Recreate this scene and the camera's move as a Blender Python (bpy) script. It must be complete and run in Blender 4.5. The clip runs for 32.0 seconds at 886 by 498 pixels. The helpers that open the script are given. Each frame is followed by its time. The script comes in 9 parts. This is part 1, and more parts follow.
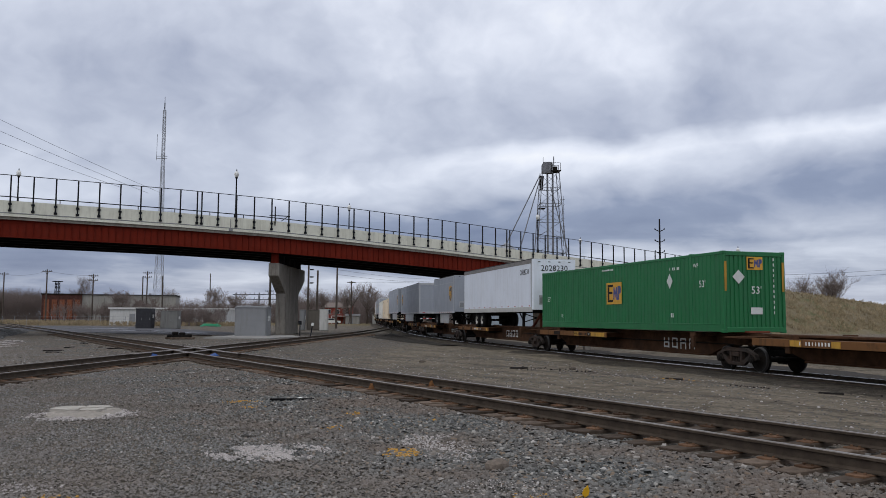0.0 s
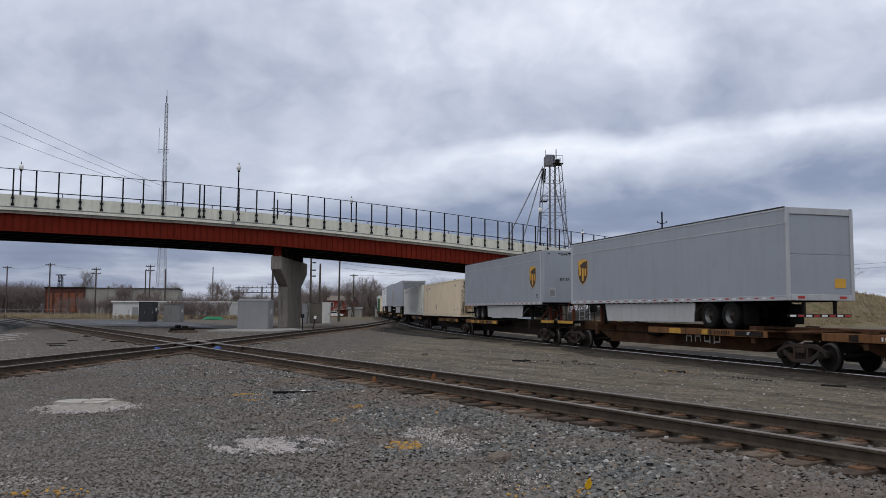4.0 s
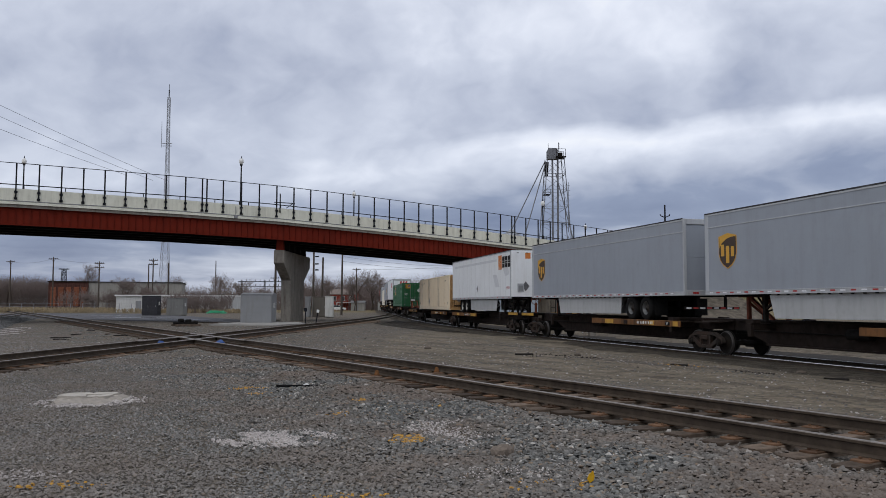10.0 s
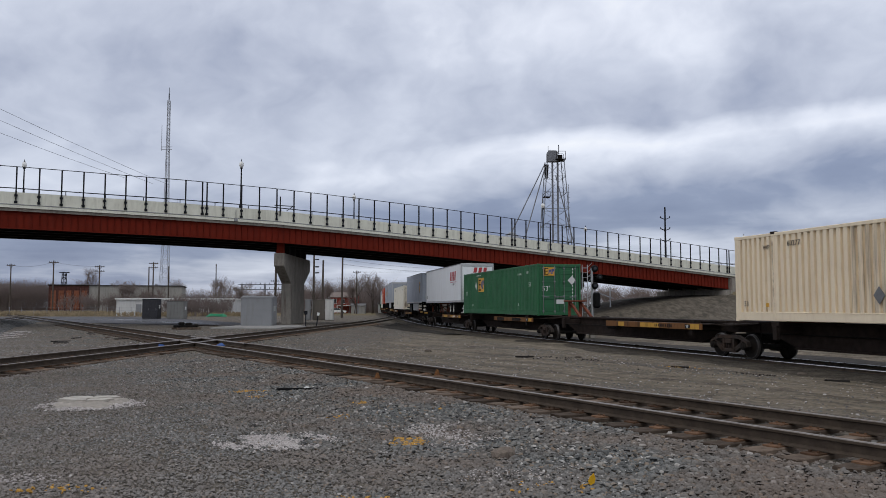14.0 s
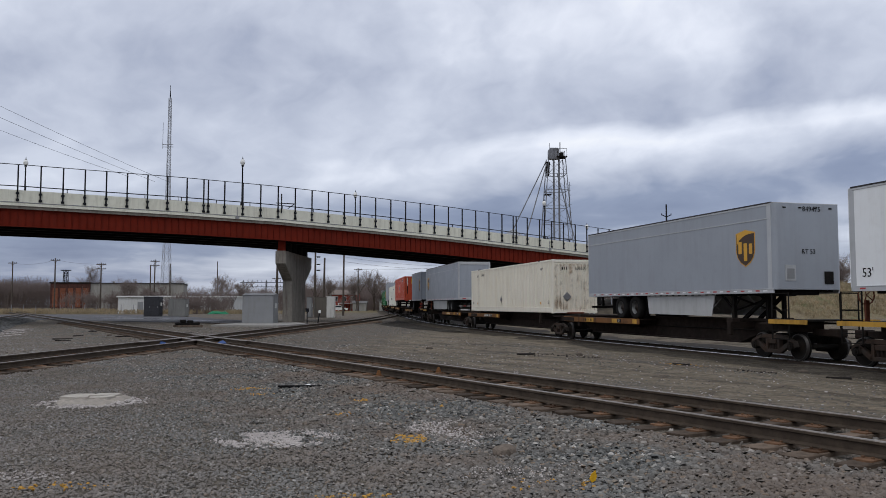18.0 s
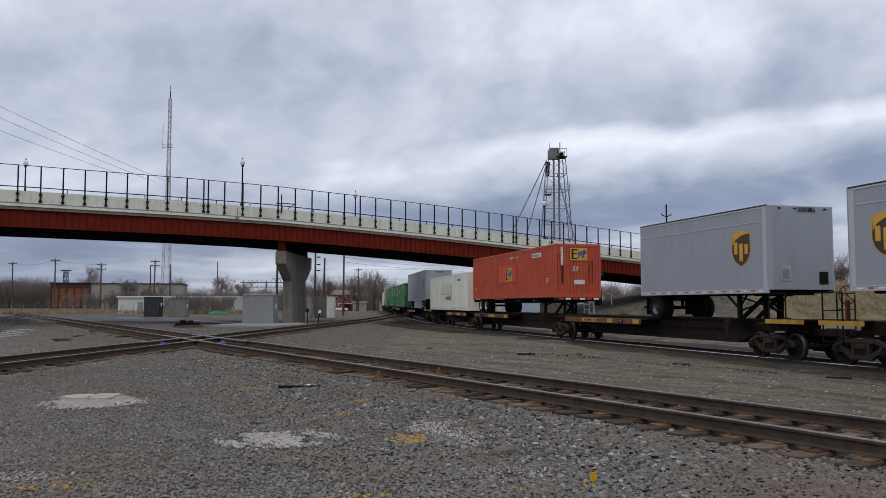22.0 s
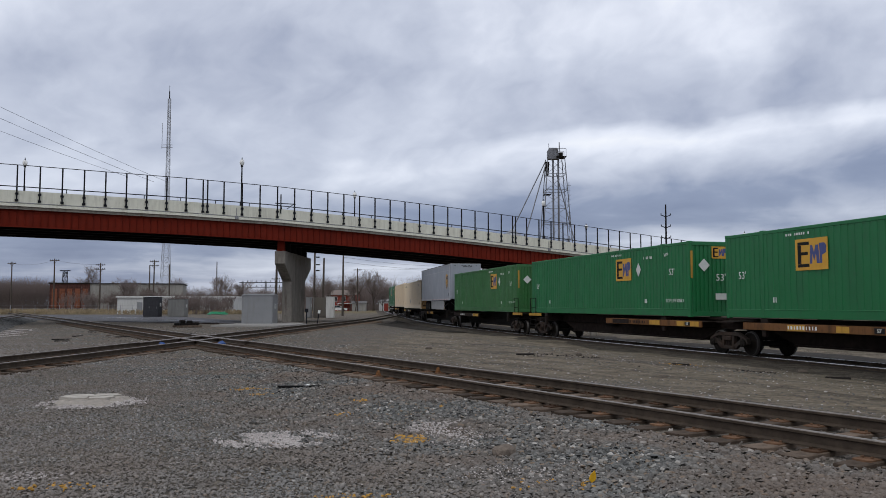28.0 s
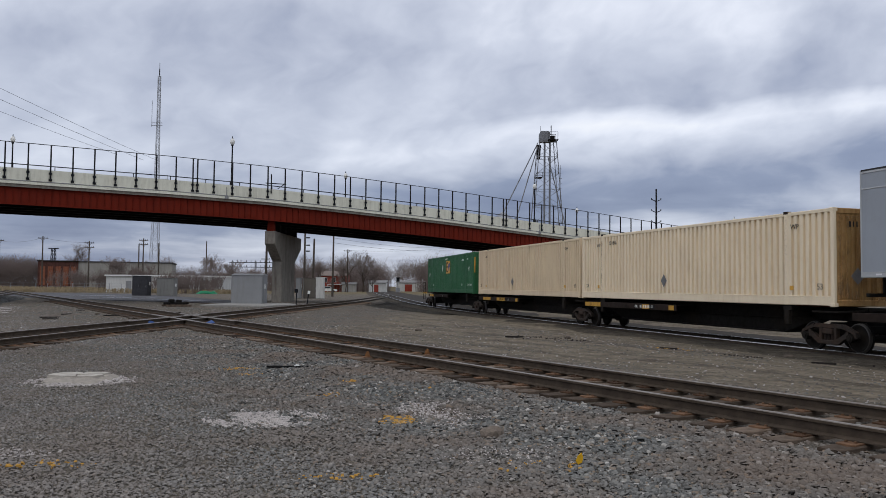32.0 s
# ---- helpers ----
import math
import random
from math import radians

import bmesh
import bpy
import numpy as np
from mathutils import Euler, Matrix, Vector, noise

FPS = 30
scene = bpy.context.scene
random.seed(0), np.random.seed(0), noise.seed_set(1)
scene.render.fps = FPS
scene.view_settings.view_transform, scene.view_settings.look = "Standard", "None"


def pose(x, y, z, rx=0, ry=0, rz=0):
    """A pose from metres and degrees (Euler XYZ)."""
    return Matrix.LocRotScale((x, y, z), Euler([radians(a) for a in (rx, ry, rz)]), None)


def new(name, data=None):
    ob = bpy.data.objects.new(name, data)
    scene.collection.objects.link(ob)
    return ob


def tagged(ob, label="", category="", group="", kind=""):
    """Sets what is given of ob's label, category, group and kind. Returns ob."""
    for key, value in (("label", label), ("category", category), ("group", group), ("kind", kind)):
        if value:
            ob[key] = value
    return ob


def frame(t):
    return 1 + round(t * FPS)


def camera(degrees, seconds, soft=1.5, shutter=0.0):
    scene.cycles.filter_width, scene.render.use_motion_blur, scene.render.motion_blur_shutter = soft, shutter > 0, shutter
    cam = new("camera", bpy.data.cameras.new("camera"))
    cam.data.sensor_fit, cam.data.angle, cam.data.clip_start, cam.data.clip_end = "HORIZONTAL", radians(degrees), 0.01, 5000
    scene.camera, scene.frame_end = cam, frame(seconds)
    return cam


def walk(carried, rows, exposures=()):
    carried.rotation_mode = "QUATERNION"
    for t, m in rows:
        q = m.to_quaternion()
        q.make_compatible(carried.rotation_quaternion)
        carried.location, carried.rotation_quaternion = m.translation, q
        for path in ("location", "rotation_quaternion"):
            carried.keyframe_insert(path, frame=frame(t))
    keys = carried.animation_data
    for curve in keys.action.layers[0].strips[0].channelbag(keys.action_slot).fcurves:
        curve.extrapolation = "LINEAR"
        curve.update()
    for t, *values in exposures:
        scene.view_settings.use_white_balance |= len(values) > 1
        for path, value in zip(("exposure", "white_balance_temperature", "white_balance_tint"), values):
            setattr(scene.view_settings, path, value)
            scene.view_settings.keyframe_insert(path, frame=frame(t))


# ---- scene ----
cam = camera(56.8, 32.0, soft=0.5)

# the camera stands on one spot at eye height and sways a little: seconds, pan, tilt, lean in degrees
EYE = 1.62
SWAY = [
    (0, -0.442, 4.811, 0.309), (0.5, -0.431, 4.828, 0.242), (1, -0.440, 4.824, 0.220), (1.5, -0.407, 4.789, 0.270), (2, -0.371, 4.727, 0.279),
    (2.5, -0.369, 4.709, 0.248), (3, -0.361, 4.645, 0.241), (3.5, -0.317, 4.448, 0.233), (5.5, -0.239, 4.222, 0.227), (6, -0.254, 4.216, 0.173),
    (6.5, -0.259, 4.248, 0.161), (7, -0.253, 4.273, 0.186), (7.5, -0.209, 4.215, 0.192), (8, -0.192, 4.200, 0.155), (8.5, -0.163, 4.144, 0.176),
    (9, -0.088, 3.859, 0.222), (9.5, -0.088, 3.859, 0.222), (10, -0.097, 3.874, 0.185), (10.5, -0.112, 3.898, 0.137), (11, -0.102, 3.905, 0.153),
    (11.5, -0.093, 3.937, 0.110), (12, -0.083, 3.967, 0.139), (12.5, -0.090, 3.984, 0.090), (13, -0.088, 4.022, 0.119), (13.5, -0.086, 4.037, 0.081),
    (14, -0.084, 4.057, 0.047), (14.5, -0.062, 4.021, 0.084), (16.5, 0.006, 3.812, 0.057), (17, 0.011, 3.833, 0.060), (17.5, 0.003, 3.854, 0.059),
    (18, 0.008, 3.880, 0.013), (18.5, 0.004, 3.887, -0.002), (19, 0.008, 3.888, 0.007), (19.5, 0.004, 3.935, 0.008), (20, 0.004, 3.945, -0.004),
    (20.5, 0.008, 3.957, -0.058), (21, 0.006, 3.951, -0.021), (21.5, 0.013, 3.922, -0.043), (22, 0.010, 3.888, -0.022), (22.5, 0.011, 3.877, -0.011),
    (23, -0.000, 3.827, -0.000), (23.5, -0.015, 3.829, 0.007), (24, -0.021, 3.830, -0.008), (24.5, -0.076, 3.774, 0.001), (25, -0.057, 3.767, 0.037),
    (25.5, -0.048, 3.804, 0.058), (27.5, -0.053, 3.868, -0.040), (28, -0.036, 3.892, -0.023), (28.5, 0.003, 3.871, -0.022), (29, 0.051, 3.768, 0.002),
    (29.5, 0.078, 3.649, 0.129), (30, 0.036, 3.567, 0.166), (30.5, -0.015, 3.410, 0.312), (31, -0.264, 3.104, 0.425), (31.5, -0.465, 2.789, 0.519),
    (32, -0.709, 2.639, 0.596),
]
walk(cam, [(t, pose(0, 0, EYE, 90 + tilt, 0, pan) @ pose(0, 0, 0, 0, 0, lean)) for t, pan, tilt, lean in SWAY])

# ---- light: a bright overcast sky over a low soft sun ----
scene.view_settings.exposure = 0.0
world = bpy.data.worlds.new("overcast_sky")
scene.world = world
world.use_nodes = True
wn = world.node_tree
sky = wn.nodes.new("ShaderNodeTexSky")
sky.sky_type = "NISHITA"
sky.sun_disc = False
sky.sun_elevation, sky.sun_rotation = radians(56), radians(206)
wn.links.new(sky.outputs[0], wn.nodes["Background"].inputs[0])
wn.nodes["Background"].inputs[1].default_value = 0.06
sun = new("sun", bpy.data.lights.new("sun", "SUN"))
sun.data.energy, sun.data.angle, sun.data.color = 3.1, radians(38), (1.0, 0.945, 0.86)
sun.matrix_world = pose(0, 0, 120, 34, 0, -26)


# ---- materials ----
def ramp(nt, fac, stops):
    r = nt.nodes.new("ShaderNodeValToRGB")
    while len(r.color_ramp.elements) < len(stops):
        r.color_ramp.elements.new(0.5)
    for e, (p, c) in zip(r.color_ramp.elements, stops):
        e.position = p
        e.color = (*c, 1) if len(c) == 3 else c
    nt.links.new(fac, r.inputs[0])
    return r.outputs[0]


def noise_tex(nt, vec, scale, detail=4, rough=0.55, kind="ShaderNodeTexNoise", out=0):
    n = nt.nodes.new(kind)
    n.inputs["Scale"].default_value = scale
    if "Detail" in n.inputs:
        n.inputs["Detail"].default_value = detail
        n.inputs["Roughness"].default_value = rough
    nt.links.new(vec, n.inputs["Vector"])
    return n.outputs[out]


def scaled(nt, vec, s):
    m = nt.nodes.new("ShaderNodeVectorMath")
    m.operation = "MULTIPLY"
    nt.links.new(vec, m.inputs[0])
    m.inputs[1].default_value = s
    return m.outputs[0]


def calc(nt, op, a, b=None, clamp=False):
    m = nt.nodes.new("ShaderNodeMath")
    m.operation, m.use_clamp = op, clamp
    for i, v in enumerate((a, b)):
        if v is None:
            continue
        if isinstance(v, (int, float)):
            m.inputs[i].default_value = v
        else:
            nt.links.new(v, m.inputs[i])
    return m.outputs[0]


def mixc(nt, fac, a, b, blend="MIX"):
    m = nt.nodes.new("ShaderNodeMix")
    m.data_type, m.blend_type = "RGBA", blend
    if isinstance(fac, (int, float)):
        m.inputs[0].default_value = fac
    else:
        nt.links.new(fac, m.inputs[0])
    for i, v in ((6, a), (7, b)):
        if isinstance(v, tuple):
            m.inputs[i].default_value = (*v, 1)
        else:
            nt.links.new(v, m.inputs[i])
    return m.outputs[2]


MATS = {}


def stuff_mat(name):
    m = bpy.data.materials.new(name)
    m.use_nodes = True
    nt = m.node_tree
    tc = nt.nodes.new("ShaderNodeTexCoord")
    return m, nt, nt.nodes["Principled BSDF"], tc.outputs["Object"]


def surface(name, color, rough=0.6, metal=0.0, var=0.15, grain=8.0, bump=0.15, bump_scale=40.0, dirt=None, dirt_amount=0.35, streak=False, pieces=0.0):
    """A weathered surface: broad stains, fine grain and relief; streak: the stains run down; pieces: spread of tone from piece to piece."""
    if name in MATS:
        return MATS[name]
    m, nt, b, co = stuff_mat(name)
    dark = tuple(c * (1 - var) for c in color)
    lite = tuple(min(1, c * (1 + var)) for c in color)
    col = ramp(nt, noise_tex(nt, co, grain), [(0.3, dark), (0.7, lite)])
    if dirt:
        v = scaled(nt, co, (3.0, 3.0, 0.35)) if streak else co
        d = ramp(nt, noise_tex(nt, v, 1.1, 6, 0.65), [(0.48, (0, 0, 0)), (0.75, (dirt_amount,) * 3)])
        col = mixc(nt, d, col, dirt)
        d2 = ramp(nt, noise_tex(nt, co, grain * 5, 3), [(0.55, (0, 0, 0)), (0.8, (dirt_amount * 0.6,) * 3)])
        col = mixc(nt, d2, col, dirt)
    if pieces:
        oi = nt.nodes.new("ShaderNodeObjectInfo")
        k = calc(nt, "ADD", calc(nt, "MULTIPLY", oi.outputs["Random"], 2 * pieces), 1 - pieces)
        hsv = nt.nodes.new("ShaderNodeHueSaturation")
        nt.links.new(k, hsv.inputs["Value"])
        nt.links.new(col, hsv.inputs["Color"])
        col = hsv.outputs[0]
    nt.links.new(col, b.inputs["Base Color"])
    b.inputs["Metallic"].default_value = metal
    b.inputs["Specular IOR Level"].default_value = 0.5 if rough < 0.6 else 0.12
    nt.links.new(ramp(nt, noise_tex(nt, co, grain * 1.7), [(0.2, (max(0.05, rough - 0.12),) * 3), (0.8, (min(1, rough + 0.12),) * 3)]), b.inputs["Roughness"])
    if bump:
        bm = nt.nodes.new("ShaderNodeBump")
        bm.inputs["Strength"].default_value = bump
        bm.inputs["Distance"].default_value = 0.01
        nt.links.new(noise_tex(nt, co, bump_scale), bm.inputs["Height"])
        nt.links.new(bm.outputs[0], b.inputs["Normal"])
    MATS[name] = m
    return m


RUST = (0.10, 0.045, 0.022)
GRIME = (0.05, 0.045, 0.04)


def paint(name, color, rough=0.45, dirt=GRIME, amount=0.3, var=0.06):
    return surface(name, color, rough, 0.0, var, 0.8, 0.04, 25, dirt, amount, True)


M_BLACK = surface("black_weathered_steel", (0.011, 0.010, 0.009), 0.85, 0.0, 0.3, 5, 0.2, 40, (0.038, 0.027, 0.018), 0.4)
M_BROWN = surface("rusty_brown_steel", (0.025, 0.0175, 0.014), 0.8, 0.1, 0.3, 4, 0.2, 40, (0.018, 0.015, 0.013), 0.6)
M_YELLOW = paint("worn_yellow_paint", (0.48, 0.27, 0.05), 0.6, (0.10, 0.055, 0.025), 0.75)
M_SILL = paint("rusty_orange_sill_paint", (0.17, 0.080, 0.032), 0.7, (0.028, 0.019, 0.014), 0.9)
M_STEEL = surface("bare_grey_steel", (0.25, 0.25, 0.25), 0.4, 0.8, 0.2, 6, 0.1, 40, RUST, 0.3)
M_WHEEL = surface("dusty_wheel_steel", (0.036, 0.031, 0.027), 0.65, 0.2, 0.2, 6, 0.1, 30, RUST, 0.4)
M_RUBBER = surface("dusty_black_rubber", (0.010, 0.0098, 0.0095), 0.95, 0, 0.2, 8, 0.2, 60, (0.03, 0.028, 0.026), 0.25)
M_RIM = surface("white_painted_rim", (0.44, 0.43, 0.39), 0.5, 0.1, 0.1, 8, 0.1, 30, GRIME, 0.4)
# black paint of bar and signal heads; under floors it paints in the shade
M_DARK = surface("black_paint_and_underfloor_shade", (0.010, 0.010, 0.010), 0.85, 0, 0.2, 5, 0.1)
M_REDHITCH = surface("rusty_red_hitch_steel", (0.16, 0.05, 0.03), 0.75, 0.1, 0.25, 5, 0.2, 40, RUST, 0.5)
M_CONC = surface("weathered_concrete", (0.28, 0.255, 0.22), 0.9, 0, 0.15, 1.2, 0.35, 30, (0.10, 0.078, 0.058), 0.7, True)
M_CONCDARK = surface("stained_brown_concrete", (0.15, 0.128, 0.10), 0.95, 0, 0.2, 1.2, 0.35, 30, (0.05, 0.04, 0.03), 0.75, True)
M_ELEV = surface("weathered_elevator_steel", (0.19, 0.195, 0.21), 0.6, 0.3, 0.2, 2, 0.05, 30, (0.06, 0.055, 0.05), 0.4)
M_PALEGALV = surface("pale_galvanised_steel", (0.40, 0.41, 0.42), 0.6, 0.1, 0.1, 3, 0.05, 30, (0.25, 0.24, 0.22), 0.3)
M_TYRERIM = surface("grey_wheel_rim", (0.105, 0.108, 0.105), 0.45, 0.4, 0.15, 8, 0.1, 30, GRIME, 0.4)
M_PARAPET = surface("pale_cream_concrete", (0.72, 0.71, 0.60), 0.85, 0, 0.06, 0.6, 0.2, 25, (0.34, 0.32, 0.25), 0.4, True)
M_GIRDER = surface("dull_red_girder_paint", (0.165, 0.020, 0.010), 0.88, 0, 0.12, 1.0, 0.1, 25, (0.06, 0.02, 0.015), 0.4, True)
# near-black girder paint: the shade under the deck is put into its colour
M_UNDERSHADE = surface("dark_girder_underside", (0.020, 0.016, 0.015), 0.8, 0, 0.15, 1.0, 0.1)
M_FENCE = surface("black_fence_paint", (0.013, 0.014, 0.017), 0.6, 0, 0.1, 5, 0.05)
M_GLASSW = surface("frosted_white_globe", (0.75, 0.75, 0.72), 0.3, 0, 0.03, 5, 0.02)
M_TREAD = surface("worn_wheel_tread", (0.07, 0.066, 0.062), 0.5, 0.6, 0.15, 6, 0.02, 30, RUST, 0.3)
M_RAILBRIGHT = surface("bright_running_surface", (0.50, 0.49, 0.48), 0.28, 1.0, 0.08, 6, 0.02, 30, (0.3, 0.28, 0.26), 0.2)
M_RAILTOP = surface("polished_rail_head", (0.19, 0.165, 0.142), 0.45, 0.7, 0.2, 6, 0.05, 30, RUST, 0.35)
M_RAIL = surface("dark_rusty_rail_web", (0.072, 0.055, 0.041), 0.8, 0.1, 0.25, 6, 0.2, 60, (0.022, 0.018, 0.016), 0.5)
M_TIE = surface("weathered_timber_tie", (0.114, 0.086, 0.065), 0.95, 0, 0.4, 6, 0.8, 30, (0.055, 0.038, 0.027), 0.5, False, 0.6)
M_PLATE = surface("rusty_tie_plate", (0.120, 0.068, 0.040), 0.85, 0.1, 0.3, 9, 0.3, 60, (0.045, 0.03, 0.024), 0.6, False, 0.55)
M_GALV = surface("galvanised_lattice_steel", (0.30, 0.31, 0.33), 0.5, 0.6, 0.12, 3, 0.05, 30, (0.13, 0.12, 0.11), 0.3)
M_POLE = surface("grey_brown_timber_pole", (0.085, 0.07, 0.058), 0.95, 0, 0.2, 3, 0.3, 30)
M_CABINET = paint("grey_painted_cabinet_steel", (0.225, 0.23, 0.235), 0.5, (0.14, 0.12, 0.10), 0.3)
M_WHITE = paint("dull_white_paint", (0.66, 0.66, 0.63), 0.5, (0.25, 0.23, 0.20), 0.35)
M_PLACARD = surface("pale_grey_placard", (0.62, 0.63, 0.60), 0.5, 0, 0.05, 8, 0.03)
M_INK = surface("black_lettering_paint", (0.015, 0.015, 0.016), 0.6, 0, 0.1, 8, 0.02)
M_WHITEINK = surface("white_lettering_paint", (0.72, 0.73, 0.70), 0.6, 0, 0.08, 8, 0.02)
M_GOLD = surface("gold_logo_yellow", (0.62, 0.33, 0.03), 0.45, 0, 0.06, 6, 0.02)
M_BROWNLOGO = surface("dark_brown_logo", (0.045, 0.022, 0.010), 0.4, 0, 0.06, 6, 0.02)
M_NAVY = surface("navy_logo_shape", (0.05, 0.07, 0.22), 0.5, 0, 0.08, 6, 0.02)
M_REDTAPE = surface("red_reflective_tape", (0.38, 0.03, 0.025), 0.4, 0, 0.05, 8, 0.02)


def cell_stone(name, dark, mid, lite, scale=16.0, soil=(0.06, 0.05, 0.038), soil_amount=0.5):
    """Crushed stone too far off to lie loose: cells of stone with dark joints, patches of soil and relief."""
    m, nt, b, co = stuff_mat(name)
    cells = nt.nodes.new("ShaderNodeSeparateColor")
    nt.links.new(noise_tex(nt, co, scale, kind="ShaderNodeTexVoronoi", out=1), cells.inputs[0])
    col = ramp(nt, cells.outputs[0], [(0.0, dark), (0.5, mid), (0.93, lite), (1.0, tuple(min(1, c * 1.7) for c in lite))])
    dist = noise_tex(nt, co, scale, kind="ShaderNodeTexVoronoi")
    col = mixc(nt, 1.0, col, ramp(nt, dist, [(0.25, (1,) * 3), (0.62, (0.22,) * 3)]), "MULTIPLY")
    col = mixc(nt, ramp(nt, noise_tex(nt, co, 0.8, 7, 0.65), [(0.42, (0,) * 3), (0.66, (soil_amount,) * 3)]), col, soil)
    col = mixc(nt, 1.0, col, ramp(nt, noise_tex(nt, co, 3.0, 7, 0.7), [(0.32, (0.55,) * 3), (0.68, (1.4,) * 3)]), "MULTIPLY")
    nt.links.new(col, b.inputs["Base Color"])
    b.inputs["Roughness"].default_value = 0.95
    b.inputs["Specular IOR Level"].default_value = 0.12
    bm = nt.nodes.new("ShaderNodeBump")
    bm.inputs["Strength"].default_value = 1.0
    bm.inputs["Distance"].default_value = 0.05
    bm.invert = True
    nt.links.new(dist, bm.inputs["Height"])
    nt.links.new(bm.outputs[0], b.inputs["Normal"])
    return m


# ---- geometry helpers ----
class Geo:
    """Collects faces for one mesh."""

    def __init__(self):
        self.v, self.f, self.s = [], [], []

    def add(self, verts, faces, smooth=False):
        o = len(self.v)
        self.v += [tuple(p) for p in verts]
        self.f += [tuple(o + i for i in f) for f in faces]
        self.s += [smooth] * len(faces)
        return self

    def box(self, x0, x1, y0, y1, z0, z1, b=0.0):
        if x0 > x1:
            x0, x1 = x1, x0
        if y0 > y1:
            y0, y1 = y1, y0
        if b <= 0:
            c = [(x, y, z) for z in (z0, z1) for y in (y0, y1) for x in (x0, x1)]
            return self.add(c, [(0, 2, 3, 1), (4, 5, 7, 6), (0, 1, 5, 4), (2, 6, 7, 3), (0, 4, 6, 2), (1, 3, 7, 5)])
        v, idx = [], {}
        for i, (sx, sy, sz) in enumerate([(a, c, d) for d in (0, 1) for c in (0, 1) for a in (0, 1)]):
            cx, cy, cz = (x0, x1)[sx], (y0, y1)[sy], (z0, z1)[sz]
            ix, iy, iz = cx + (b, -b)[sx], cy + (b, -b)[sy], cz + (b, -b)[sz]
            for k, p in enumerate(((cx, iy, iz), (ix, cy, iz), (ix, iy, cz))):
                idx[i, k] = len(v)
                v.append(p)
        q = lambda k, *c: tuple(idx[i, k] for i in c)
        f = [q(2, 0, 2, 3, 1), q(2, 4, 5, 7, 6), q(1, 0, 1, 5, 4), q(1, 2, 6, 7, 3), q(0, 0, 4, 6, 2), q(0, 1, 3, 7, 5)]
        for a, c, k, m in ((0, 1, 1, 2), (2, 3, 1, 2), (4, 5, 1, 2), (6, 7, 1, 2), (0, 2, 0, 2), (1, 3, 0, 2), (4, 6, 0, 2), (5, 7, 0, 2), (0, 4, 0, 1), (1, 5, 0, 1), (2, 6, 0, 1), (3, 7, 0, 1)):
            f.append((idx[a, k], idx[c, k], idx[c, m], idx[a, m]))
        f += [(idx[i, 0], idx[i, 1], idx[i, 2]) for i in range(8)]
        return self.add(v, f)

    def cyl(self, p, q, r, n=10, r2=None, caps=True):
        p, q = Vector(p), Vector(q)
        r2 = r if r2 is None else r2
        d = (q - p).normalized()
        u = d.orthogonal().normalized()
        w = d.cross(u)
        ring = [(u * np.cos(2 * np.pi * i / n) + w * np.sin(2 * np.pi * i / n)) for i in range(n)]
        self.add([p + a * r for a in ring] + [q + a * r2 for a in ring], [(i, (i + 1) % n, n + (i + 1) % n, n + i) for i in range(n)], True)
        if caps:
            self.add([p + a * r for a in ring], [tuple(range(n))[::-1]])
            self.add([q + a * r2 for a in ring], [tuple(range(n))])
        return self

    def turned(self, c, axis, prof, n=16):
        """A profile of (along, radius) turned about an axis through c."""
        c, d = Vector(c), Vector(axis).normalized()
        u = d.orthogonal().normalized()
        w = d.cross(u)
        v = []
        for a, r in prof:
            v += [c + d * a + (u * np.cos(2 * np.pi * i / n) + w * np.sin(2 * np.pi * i / n)) * r for i in range(n)]
        f = [(k * n + i, k * n + (i + 1) % n, (k + 1) * n + (i + 1) % n, (k + 1) * n + i) for k in range(len(prof) - 1) for i in range(n)]
        return self.add(v, f, True)

    def tube(self, pts, r, n=5):
        """One smooth pipe along a row of points."""
        rows = []
        for i, p in enumerate(pts):
            d = (pts[min(len(pts) - 1, i + 1)] - pts[max(0, i - 1)]).normalized()
            u = d.cross(Vector((0, 0, 1))).normalized()
            w = u.cross(d)
            rows += [p + (u * np.cos(2 * np.pi * k / n) + w * np.sin(2 * np.pi * k / n)) * r for k in range(n)]
        f = [(i * n + k, i * n + (k + 1) % n, (i + 1) * n + (k + 1) % n, (i + 1) * n + k) for i in range(len(pts) - 1) for k in range(n)]
        return self.add(rows, f, True)

    def prism(self, poly, a, b, plane="xz"):
        """A flat outline pushed from a to b along the axis that is not in its plane."""
        put = {"xz": lambda p, k: (p[0], k, p[1]), "yz": lambda p, k: (k, p[0], p[1]), "xy": lambda p, k: (p[0], p[1], k)}[plane]
        n = len(poly)
        self.add([put(p, a) for p in poly] + [put(p, b) for p in poly],
                 [tuple(range(n)), tuple(range(n, 2 * n))[::-1]] + [(i, n + i, n + (i + 1) % n, (i + 1) % n) for i in range(n)])
        return self

    def beam(self, p, q, w, h=None):
        """A square bar from p to q."""
        p, q = Vector(p), Vector(q)
        h = w if h is None else h
        d = (q - p).normalized()
        u = d.cross(Vector((0, 0, 1)))
        u = u.normalized() if u.length > 1e-4 else Vector((1, 0, 0))
        t = u.cross(d)
        c = [(-1, -1), (1, -1), (1, 1), (-1, 1)]
        return self.add([o + u * a * w / 2 + t * b * h / 2 for o in (p, q) for a, b in c],
                        [(0, 1, 2, 3), (7, 6, 5, 4)] + [(i, 4 + i, 4 + (i + 1) % 4, (i + 1) % 4) for i in range(4)])

